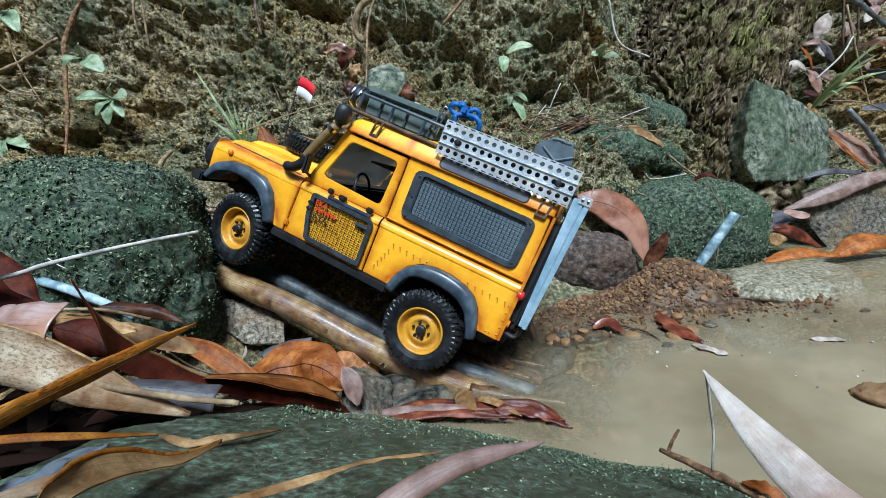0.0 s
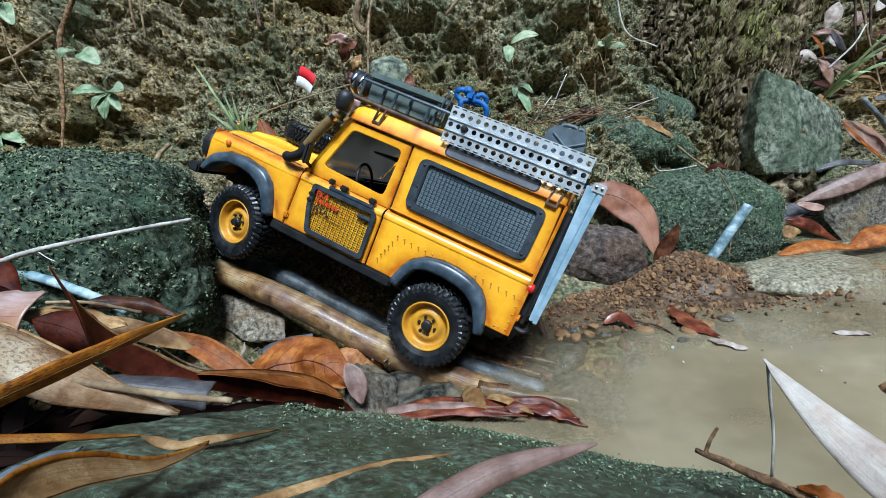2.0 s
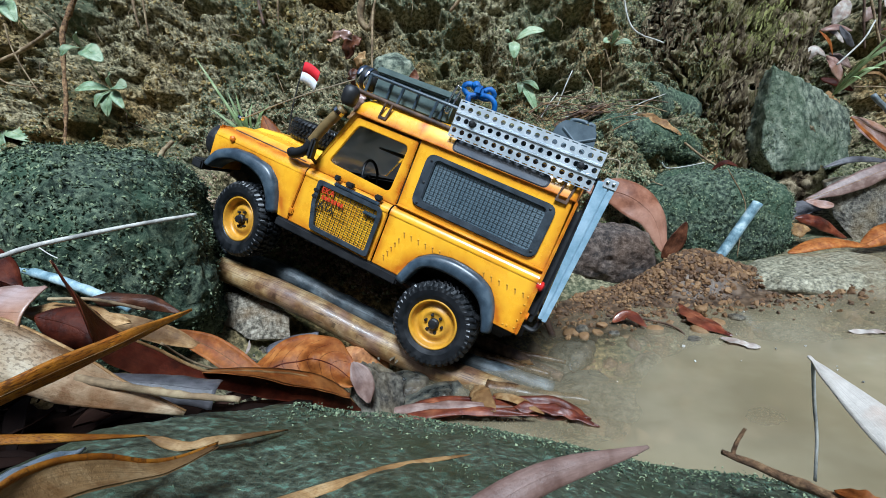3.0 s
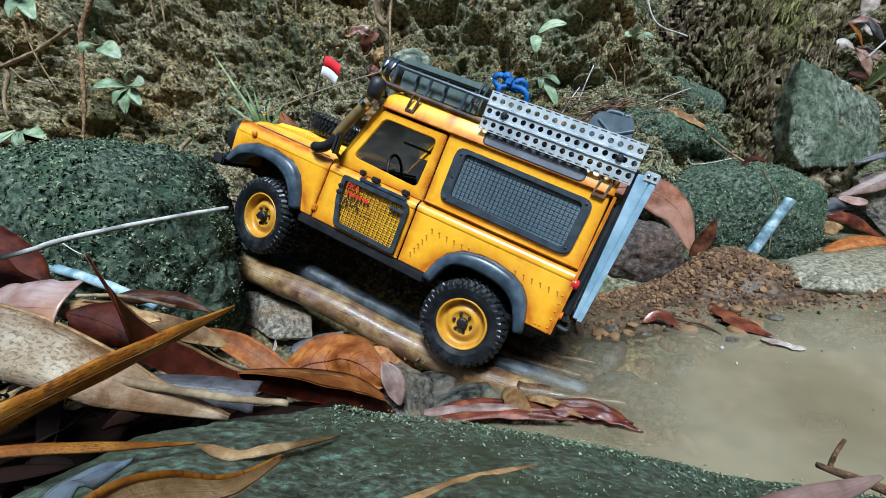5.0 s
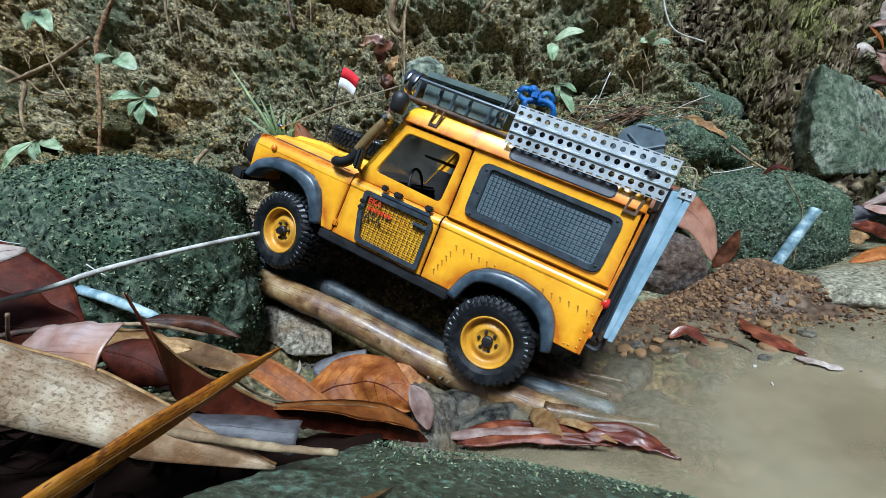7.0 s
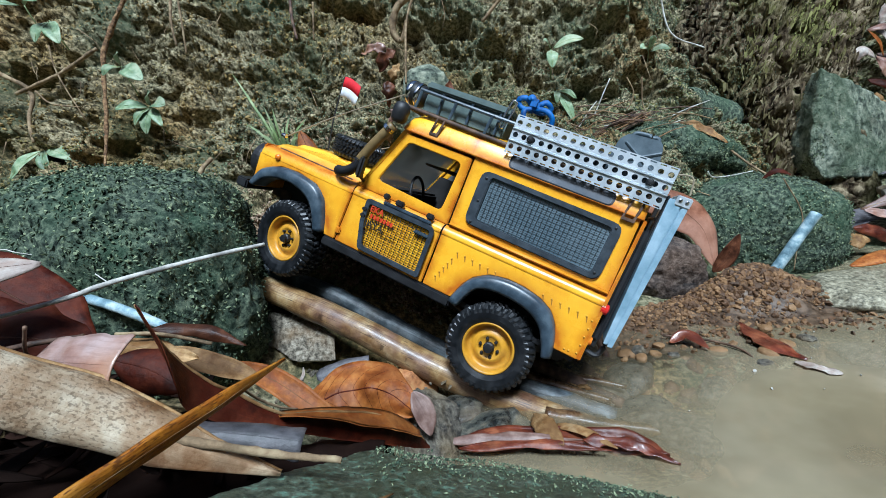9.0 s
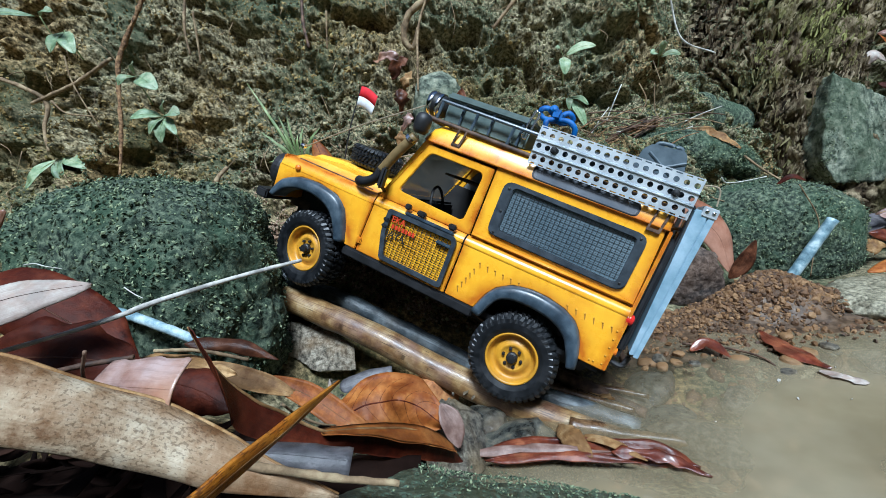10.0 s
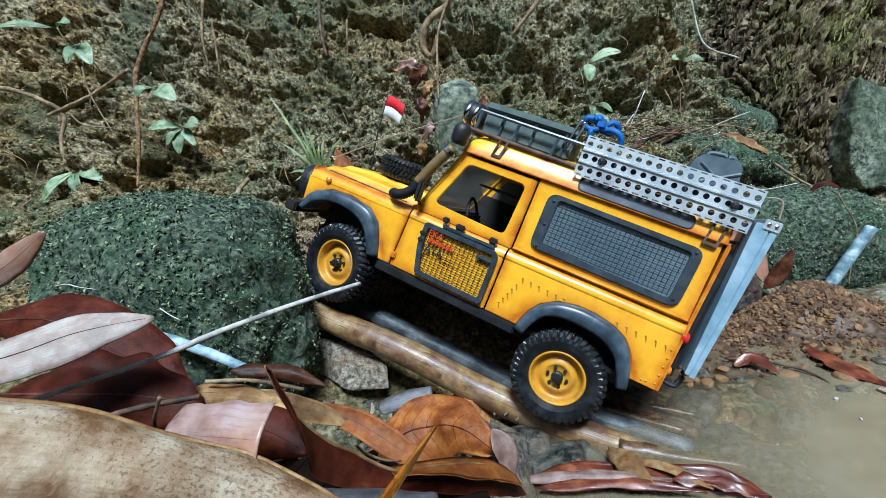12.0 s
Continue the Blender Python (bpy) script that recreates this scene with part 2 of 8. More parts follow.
TWIG = material("brown_twig", [(0.025, 0.013, 0.008), (0.085, 0.045, 0.026), (0.19, 0.115, 0.07)], scale=60, rough=0.7, bump=0.5)
ROOT = material("tan_root", [(0.09, 0.06, 0.03), (0.22, 0.15, 0.08), (0.36, 0.28, 0.16)], scale=60, rough=0.85, bump=0.5)
REDROOT = material("red_root", [(0.072, 0.0375, 0.0168), (0.24, 0.1313, 0.06), (0.432, 0.275, 0.132)], scale=140, rough=0.85, bump=1.0, bump_scale=260, distance=0.004)
WETMUD = material("wet_mud", [(0.03, 0.018, 0.01), (0.08, 0.05, 0.028), (0.15, 0.1, 0.06)], scale=90, rough=0.4, bump=0.6)
WETWOOD = material("dark_wet_wood", [(0.04, 0.021, 0.010), (0.12, 0.066, 0.030), (0.24, 0.145, 0.068)], scale=60, rough=0.28, bump=0.4, coat=0.2, fibre=(0.03, 0.015, 0.008), fibre_amount=0.7, fibre_scale=(0.8, 20))
WETSTONE = material("dark_wet_stone", [(0.012, 0.013, 0.012), (0.04, 0.042, 0.036), (0.09, 0.088, 0.07), (0.17, 0.15, 0.11)], scale=80, rough=0.3, bump=0.7, bump_scale=220, stain=(0.10, 0.06, 0.025), stain_scale=18, stain_amount=0.5, distance=0.003)
WETSLAB = material("wet_slab", [(0.08384, 0.0782, 0.05205), (0.2011, 0.1836, 0.1236), (0.3352, 0.306, 0.2114), (0.5027, 0.459, 0.3253)], scale=190, rough=0.34, bump=0.8, bump_scale=320, stain=(0.1577, 0.115, 0.05741), stain_scale=14, stain_amount=0.5, distance=0.003)
LEAF_BROWN = material("brown_leaf", [(0.033, 0.0114, 0.00595), (0.11, 0.0399, 0.0187), (0.209, 0.0855, 0.0425)], scale=50, spec=0.2, rough=0.4, bump=0.4, stain=(0.0154, 0.00665, 0.00425),
                      stain_scale=28, stain_amount=0.7, shift=0.3, fibre=(0.033, 0.0114, 0.0068), fibre_amount=0.6, fibre_scale=(2, 26))
LEAF_ORANGE = material("orange_brown_leaf", [(0.1447, 0.04136, 0.006524), (0.2989, 0.09942, 0.01849), (0.405, 0.1631, 0.03806)], scale=45, stain2=(0.6468, 0.4074, 0.1989), stain2_scale=120, spec=0.2, rough=0.5, bump=0.4, stain=(0.1646, 0.05335, 0.01326),
                       stain_scale=22, stain_amount=0.7, shift=0.2, fibre=(0.1411, 0.04365, 0.01061), fibre_amount=0.7, fibre_scale=(9, 4))
LEAF_TAN = material("tan_leaf", [(0.1648, 0.09, 0.0342), (0.3193, 0.19, 0.0765), (0.4635, 0.32, 0.1575)], scale=45, stain2=(0.515, 0.38, 0.234), stain2_scale=150, spec=0.2, rough=0.6, bump=0.5, stain=(0.103, 0.05, 0.018),
                    stain_scale=30, stain_amount=0.7, shift=0.25, fibre=(0.1339, 0.07, 0.027), fibre_amount=0.7, fibre_scale=(2, 22))
LEAF_YELLOW = material("ochre_strip_leaf", [(0.2094, 0.06936, 0.00476), (0.3618, 0.1387, 0.00833), (0.4189, 0.1917, 0.0238)], scale=60, stain2=(0.616, 0.384, 0.175), stain2_scale=120, spec=0.2, rough=0.5, bump=0.5, stain=(0.2128, 0.07872, 0.007),
                       stain_scale=70, stain_amount=0.8, shift=0.15, fibre=(0.168, 0.048, 0.0028), fibre_amount=0.75, fibre_scale=(1.0, 12), speckle=(0.0784, 0.02496, 0.0042), speckle_scale=(4, 12), speckle_amount=0.85)
LEAF_PINK = material("pink_grey_leaf", [(0.2112, 0.1144, 0.088), (0.3256, 0.2156, 0.1848), (0.4048, 0.2992, 0.2728)], scale=40, stain2=(0.75, 0.55, 0.4), stain2_scale=60, rough=0.36, bump=0.25, stain=(0.36, 0.17, 0.07),
                     stain_scale=22, stain_amount=0.6, coat=0.3, fibre=(0.14, 0.075, 0.055), fibre_amount=0.5, fibre_scale=(3, 14))
LEAF_RED = material("wet_red_leaf", [(0.05507, 0.009569, 0.004516), (0.1744, 0.03829, 0.01505), (0.312, 0.1053, 0.04516)], scale=45, rough=0.34, stain2=(0.504, 0.2952, 0.289), stain2_scale=90, bump=0.5, coat=0.3, shift=0.2, stain=(0.057, 0.01427, 0.00748), stain_scale=35, stain_amount=0.7, fibre=(0.0798, 0.01783, 0.00935), fibre_amount=0.6, fibre_scale=(2, 16))
LEAF_WHITE = material("bleached_leaf", [(0.2781, 0.2376, 0.2024), (0.4326, 0.3861, 0.3358), (0.5768, 0.5247, 0.46)], scale=50, stain2=(0.7725, 0.6138, 0.5336), stain2_scale=110, rough=0.6, bump=0.5, stain=(0.2678, 0.1584, 0.1288),
                      stain_scale=60, stain_amount=0.6, fibre=(0.206, 0.1584, 0.1288), fibre_amount=0.45, fibre_scale=(2, 34))
LEAF_GREY = material("grey_leaf", [(0.03, 0.0285, 0.0315), (0.0675, 0.06375, 0.069), (0.1275, 0.12, 0.1275)], scale=45, rough=0.45, bump=0.4, fibre=(0.03, 0.025, 0.025), fibre_amount=0.5, fibre_scale=(2, 12))
LEAF_SLATE = material("slate_blue_leaf", [(0.07, 0.085, 0.105), (0.16, 0.195, 0.235), (0.28, 0.33, 0.38)], scale=60, rough=0.45, bump=0.4, stain=(0.05, 0.045, 0.045), stain_scale=60, stain_amount=0.6, fibre=(0.06, 0.065, 0.075), fibre_amount=0.5, fibre_scale=(2, 12))
SHEATH = material("bamboo_sheath", [(0.1785, 0.1, 0.0495), (0.3465, 0.245, 0.1485), (0.462, 0.36, 0.2385), (0.5565, 0.465, 0.333)], scale=60, stain2=(0.525, 0.34, 0.18), stain2_scale=24, spec=0.2, rough=0.6, bump=0.5, bump_scale=300,
                  stain=(0.1785, 0.085, 0.027), stain_scale=40, stain_amount=0.6, fibre=(0.1365, 0.07, 0.027), fibre_amount=0.4, fibre_scale=(2.2, 16), speckle=(0.0525, 0.026, 0.0117), speckle_scale=(44, 22), speckle_amount=0.5)
LEAF_DEEP = material("deep_brown_leaf", colors=[(0.02106, 0.00468, 0.002652), (0.06318, 0.01248, 0.005304), (0.1211, 0.02808, 0.01061)], scale=60, spec=0.12, stain2=(0.675, 0.4, 0.2975), stain2_scale=110, rough=0.5, bump=0.4, stain=(0.0405, 0.01, 0.00595), stain_scale=30, stain_amount=0.6, shift=0.15, fibre=(0.027, 0.007, 0.00425), fibre_amount=0.5, fibre_scale=(2, 18))
LEAF_ROSE = material("rose_brown_leaf", [(0.11, 0.06, 0.045), (0.2, 0.125, 0.10), (0.3, 0.215, 0.18)], scale=50, rough=0.5, bump=0.3, fibre=(0.09, 0.05, 0.04), fibre_amount=0.5, fibre_scale=(2, 14))
LEAF_RUST = material("rust_brown_leaf", [(0.14, 0.052, 0.026), (0.25, 0.105, 0.058), (0.34, 0.17, 0.105)], scale=30, rough=0.4, bump=0.2, stain=(0.36, 0.20, 0.14), stain_scale=12, stain_amount=0.5, coat=0.15, fibre=(0.16, 0.06, 0.03), fibre_amount=0.3, fibre_scale=(8, 4))
LEAF_GREEN = material("green_leaf", [(0.1034, 0.1566, 0.07491), (0.1879, 0.2697, 0.1427), (0.3101, 0.3828, 0.2354)], scale=60, rough=0.5, bump=0.2, shift=0.2, subsurface=0.1, stain=(0.3888, 0.4, 0.2706), stain_scale=30, stain_amount=0.5)
GRASS = material("grass_blade", [(0.10, 0.15, 0.05), (0.20, 0.27, 0.10), (0.34, 0.40, 0.20)], scale=40, rough=0.5, bump=0.2, shift=0.3)
BANKMOSS = material("bank_moss", colors=[(0.0915, 0.09516, 0.04758), (0.2013, 0.1923, 0.09516), (0.3477, 0.3111, 0.1557)], scale=5, spec=0.15, rough=0.9, bump=0.0, stain=(0.06, 0.09, 0.05), stain_scale=5, stain_amount=0.8,
                    island=[(0.05124, 0.04685, 0.02489), (0.1464, 0.1362, 0.07027), (0.3221, 0.2972, 0.1581), (0.527, 0.4831, 0.2782)], tint=(1.0, 0.80, 0.50), tint2=(0.62, 0.74, 0.60), tint3=(0.30, 0.30, 0.26), tint_scale=3.6, tint_lean=(-0.10, 0.30, -0.16))
EARTH = material("crumbs_of_earth", colors=[(0.1025, 0.08608, 0.04919), (0.246, 0.2152, 0.123), (0.4509, 0.3894, 0.2255)], scale=60, spec=0.15, rough=0.92, bump=0.6, bump_scale=400,
                 island=[(0.06588, 0.05563, 0.03221), (0.1757, 0.1537, 0.08784), (0.3221, 0.2782, 0.164), (0.527, 0.4612, 0.2928)], tint=(1.0, 0.84, 0.58), tint2=(0.64, 0.74, 0.6), tint3=(0.30, 0.30, 0.26), tint_scale=3.6, tint_lean=(-0.10, 0.30, -0.16))
PLATE = material("bark_flake", colors=[(0.048, 0.032, 0.0192), (0.16, 0.12, 0.072), (0.304, 0.248, 0.16)], scale=90, spec=0.12, rough=0.92, bump=0.8, bump_scale=300, stretch=(1, 1, 0.3),
                 island=[(0.0288, 0.0192, 0.0128), (0.12, 0.0832, 0.048), (0.24, 0.1888, 0.12), (0.448, 0.376, 0.256)], tint=(0.72, 0.85, 0.5), tint_scale=5)
PLATELICHEN = material("lichen_flake", colors=[(0.0896, 0.084, 0.028), (0.1904, 0.1848, 0.0616), (0.3136, 0.3136, 0.112)], scale=90, spec=0.12, rough=0.92, bump=0.8, bump_scale=300,
                       island=[(0.0448, 0.0392, 0.0168), (0.1344, 0.1288, 0.04704), (0.2464, 0.2464, 0.084), (0.4256, 0.4256, 0.168)])
LICHEN = material("yellow_green_lichen", colors=[(0.05801, 0.0663, 0.02072), (0.1492, 0.1658, 0.04972), (0.2652, 0.2818, 0.09112)], scale=12, spec=0.15, rough=0.9, bump=0.0,
                  island=[(0.02901, 0.02983, 0.0116), (0.09945, 0.1078, 0.03315), (0.2072, 0.2237, 0.0663), (0.3812, 0.3895, 0.1492)])
STONEMOSS = material("stone_moss", colors=[(0.04232, 0.065, 0.04232), (0.1058, 0.145, 0.092), (0.1799, 0.22, 0.1288)], scale=12, spec=0.2, rough=0.8, bump=0.0,
                     island=[(0.01058, 0.016, 0.01104), (0.04761, 0.068, 0.03956), (0.127, 0.16, 0.0874), (0.3597, 0.41, 0.2392)])
# near-black: the shade under the leaf pile is put into this colour
SHADED_LITTER = material("shaded_litter", colors=[(0.003, 0.002, 0.002), (0.009, 0.005, 0.004), (0.02, 0.011, 0.008)], scale=50, spec=0.05, rough=0.85, bump=0.4,
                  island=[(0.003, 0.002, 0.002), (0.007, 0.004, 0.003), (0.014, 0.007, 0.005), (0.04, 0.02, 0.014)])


# ---- mesh helpers ----
def mesh_object(name, verts, faces, mat, parent=None, label="", shade=True, uv=None):
    me = bpy.data.meshes.new(name)
    me.from_pydata([tuple(v) for v in verts], [], [tuple(f) for f in faces])
    me.materials.append(mat)
    if shade:
        me.polygons.foreach_set("use_smooth", [True] * len(me.polygons))
    if uv is not None:
        idx = np.empty(len(me.loops), int)
        me.loops.foreach_get("vertex_index", idx)
        me.uv_layers.new(name="UVMap").data.foreach_set("uv", np.asarray(uv)[idx].ravel())
    me.update()
    ob = new(name, me)
    if parent:
        ob.parent = parent
    if label:
        tagged(ob, label)
    return ob


def part(name, bm, mat, parent=None, label="", shade=False):
    """Links a bmesh as one mesh object, under a thing or a part."""
    bmesh.ops.recalc_face_normals(bm, faces=bm.faces)
    me = bpy.data.meshes.new(name)
    bm.to_mesh(me)
    bm.free()
    me.materials.append(mat)
    if shade:
        me.polygons.foreach_set("use_smooth", [True] * len(me.polygons))
    ob = new(name, me)
    if parent:
        ob.parent = parent
    if label:
        tagged(ob, label)
    return ob


def spline(points, n):
    """Catmull-Rom through the points, n samples."""
    p = np.array(points, float)
    if len(p) == 2:
        t = np.linspace(0, 1, n)[:, None]
        return p[0] * (1 - t) + p[1] * t
    p = np.vstack([2 * p[0] - p[1], p, 2 * p[-1] - p[-2]])
    out = []
    for t in np.linspace(0, len(p) - 3 - 1e-6, n):
        k = int(t)
        u = t - k
        a, b, c, d = p[k : k + 4]
        out.append(0.5 * (2 * b + (c - a) * u + (2 * a - 5 * b + 4 * c - d) * u * u + (3 * b - a - 3 * c + d) * u**3))
    return np.array(out)


def tube_data(points, radii, sides=10, n=24, rough=0.0, seed=0, bands=0.0, closed=True):
    """Verts and faces of a tube along a spline; radii are interpolated from end to end."""
    c = spline(points, n)
    rad = np.interp(np.linspace(0, 1, n), np.linspace(0, 1, len(radii)), radii)
    tan = np.gradient(c, axis=0)
    tan /= np.linalg.norm(tan, axis=1)[:, None] + 1e-12
    ref = np.array([0, 0, 1.0]) if abs(tan[0][2]) < 0.9 else np.array([1.0, 0, 0])
    a = np.cross(tan, ref)
    a /= np.linalg.norm(a, axis=1)[:, None]
    b = np.cross(tan, a)
    ang = np.linspace(0, 2 * np.pi, sides, endpoint=False)
    v = c[:, None, :] + rad[:, None, None] * (np.cos(ang)[None, :, None] * a[:, None, :] + np.sin(ang)[None, :, None] * b[:, None, :])
    v = v.reshape(-1, 3)
    if rough:
        d = v - np.repeat(c, sides, 0)
        v = v + d * (rough * fbm(v, 0.5 / max(radii), 3, seed))[:, None]
    f = [(i * sides + j, i * sides + (j + 1) % sides, (i + 1) * sides + (j + 1) % sides, (i + 1) * sides + j) for i in range(n - 1) for j in range(sides)]
    if closed:
        f += [tuple(range(sides))[::-1], tuple((n - 1) * sides + j for j in range(sides))]
    return v, f


def tube(name, points, radii, mat, parent=None, label="", category="", sides=10, n=24, rough=0.0, seed=0, group=""):
    v, f = tube_data(points, radii, sides, n, rough, seed)
    length = float(np.linalg.norm(np.array(points[-1]) - np.array(points[0])))
    tt, aa = np.meshgrid(np.linspace(0, length / (6 * max(radii)), n), np.abs(np.linspace(-1, 1, sides)), indexing="ij")
    ob = mesh_object(name, v, f, mat, parent, uv=np.c_[tt.ravel() + seed, aa.ravel()])
    if not parent:
        tagged(ob, label, category, group)
    elif label:
        tagged(ob, label)
    return ob


def leaf_data(spine, width, up, curl=0.3, shape="leaf", wave=0.06, n=26, m=9, thick=0.0006, seed=0, fold=0.0):
    """A solid curled blade along a spine. up: the blade's upper side; curl: radians by which its edges bend up; fold: a sharp crease."""
    c = spline(spine, n)
    tan = np.gradient(c, axis=0)
    tan /= np.linalg.norm(tan, axis=1)[:, None]
    u = np.array(up, float)
    s = np.cross(tan, u)
    s /= np.linalg.norm(s, axis=1)[:, None]
    w = np.cross(s, tan)
    t = np.linspace(0, 1, n)
    if shape == "leaf":
        prof = np.sin(np.pi * np.clip(t * 0.97 + 0.015, 0, 1)) ** 0.75
    elif shape == "strip":
        prof = np.clip(np.minimum(t / 0.12, (1 - t) / 0.35), 0.04, 1) ** 0.7
    elif shape == "broad":
        prof = np.clip(np.minimum(t / 0.2, (1 - t) / 0.1), 0.05, 1) ** 0.5
    elif shape == "square":
        prof = np.clip((0.75 + 0.25 * t) * np.clip((1.0 - t) / 0.03, 0.93, 1) * np.clip(t / 0.05, 0.5, 1), 0.05, 1)
    elif shape == "sheath":
        prof = np.clip(1.25 - 0.75 * t, 0.3, 1.05) * np.clip((1.02 - t) / 0.22, 0.06, 1) ** 0.8
    elif shape == "blunt":
        prof = np.clip(1.15 - 0.75 * t, 0.3, 1) * np.clip((1.02 - t) / 0.06, 0.1, 1)
    else:
        prof = np.clip((1 - t) * 1.3, 0.06, 1)
    half = width / 2 * prof * (1 + wave * vnoise(np.c_[t * 9, 0 * t + seed, 0 * t], seed))
    k = np.linspace(-1, 1, m)
    if abs(curl) > 1e-4:
        r = 1 / curl
        off, lift = np.sin(k * curl) * r, (1 - np.cos(k * curl)) * r
    else:
        off, lift = k, 0 * k
    lift = lift + fold * np.abs(k)
    v = c[:, None, :] + half[:, None, None] * (off[None, :, None] * s[:, None, :] + lift[None, :, None] * w[:, None, :])
    ripple = wave * width * 0.5 * vnoise(np.stack(np.broadcast_arrays(t[:, None] * 7, k[None, :] * 1.5, 0.0 * t[:, None] + seed * 3.1), -1).reshape(-1, 3), seed + 5).reshape(n, m)
    v = v + ripple[..., None] * w[:, None, :]
    top = v.reshape(-1, 3)
    bot = (v - thick * w[:, None, :]).reshape(-1, 3)
    q = n * m
    f = []
    for i in range(n - 1):
        for j in range(m - 1):
            a = i * m + j
            f += [(a, a + 1, a + m + 1, a + m), (q + a, q + a + m, q + a + m + 1, q + a + 1)]
        for j in (0, m - 1):
            a = i * m + j
            f.append((a, a + m, q + a + m, q + a) if j == 0 else (a, q + a, q + a + m, a + m))
    for i in (0, n - 1):
        for j in range(m - 1):
            a = i * m + j
            f.append((a, q + a, q + a + 1, a + 1) if i == 0 else (a, a + 1, q + a + 1, q + a))
    rib = c + w * (thick * 0.5)
    tt, kk = np.meshgrid(t, k * 0.5 + 0.5, indexing="ij")
    length = np.linalg.norm(np.diff(c, axis=0), axis=1).sum()
    uv = np.c_[tt.ravel() * length / max(width, 1e-4) * 0.5 + seed * 1.7, kk.ravel()]
    return np.vstack([top, bot]), f, rib, np.vstack([uv, uv])


def leaf(name, spine, width, up, mat, label, category="dead leaf", group="", rib=None, veins=0, rim=None, **kw):
    v, f, c, uv = leaf_data(spine, width, up, **kw)
    ob = mesh_object(name, v, f, mat, uv=uv)
    tagged(ob, label, category, group)
    if rib is None:
        rib = mat
    n, m = kw.get("n", 26), kw.get("m", 9)
    g = v[: n * m].reshape(n, m, 3)
    if rib:
        tube("midrib", [tuple(p) for p in g[::2, m // 2]], (width * 0.016, width * 0.005), rib, ob, n=n, sides=6)
    if rim:
        j = 0 if g[n // 2, 0, 2] > g[n // 2, m - 1, 2] else m - 1
        tube("rim", [tuple(p) for p in g[::3, j]], (0.0004, 0.0009, 0.0009, 0.0005), rim, ob, n=40, sides=6)
    for q in range(veins):
        i0 = (0.10 + 0.70 * q / veins) * n
        for sgn in (1, -1):
            pts = []
            for w in np.linspace(0, 1, m // 2):
                r0 = min(n - 1.001, i0 + w**1.4 * 0.17 * n)
                j, u = m // 2 + sgn * int(round(w * (m // 2 - 1))), r0 - int(r0)
                pts.append(tuple(g[int(r0), j] * (1 - u) + g[int(r0) + 1, j] * u))
            tube("vein", pts, (width * 0.0036, width * 0.0018), rib, ob, n=14, sides=5)
    return ob


def edged_leaf(name, upper, lower, mat, label, bulge=0.006, rim=None, n=60, m=11, thick=0.0009, seed=0, category="dead leaf"):
    """A solid blade between its two edges, which hollows away from the viewer by bulge at its middle."""
    a, b = spline(upper, n), spline(lower, n)
    k = np.linspace(0, 1, m)
    width = np.linalg.norm(a - b, axis=1)
    v = a[:, None, :] * (1 - k)[None, :, None] + b[:, None, :] * k[None, :, None]
    sag = np.sin(np.pi * k)[None, :] * (bulge * width / width.max())[:, None]
    v[..., 1] += sag + 0.0011 * fbm(v.reshape(-1, 3), 60, 3, seed).reshape(n, m)
    v[..., 2] += 0.0008 * fbm(v.reshape(-1, 3), 45, 2, seed + 3).reshape(n, m)
    top = v.reshape(-1, 3)
    bot = top + np.array([0, thick, 0.2 * thick])
    q, f = n * m, []
    for i in range(n - 1):
        for j in range(m - 1):
            w = i * m + j
            f += [(w, w + 1, w + m + 1, w + m), (q + w, q + w + m, q + w + m + 1, q + w + 1)]
        for j in (0, m - 1):
            w = i * m + j
            f.append((w, w + m, q + w + m, q + w))
    for i in (0, n - 1):
        f += [(i * m + j, i * m + j + 1, q + i * m + j + 1, q + i * m + j) for j in range(m - 1)]
    tt, kk = np.meshgrid(np.linspace(0, 2.0, n), k, indexing="ij")
    uv = np.c_[tt.ravel() + seed * 1.7, kk.ravel()]
    ob = tagged(mesh_object(name, np.vstack([top, bot]), f, mat, uv=np.vstack([uv, uv])), label, category)
    if rim:
        tube("rim", [tuple(p) for p in v[::3, 0]], (0.0004, 0.0009, 0.0011, 0.0008, 0.0004), rim, ob, n=60, sides=6)
    return ob


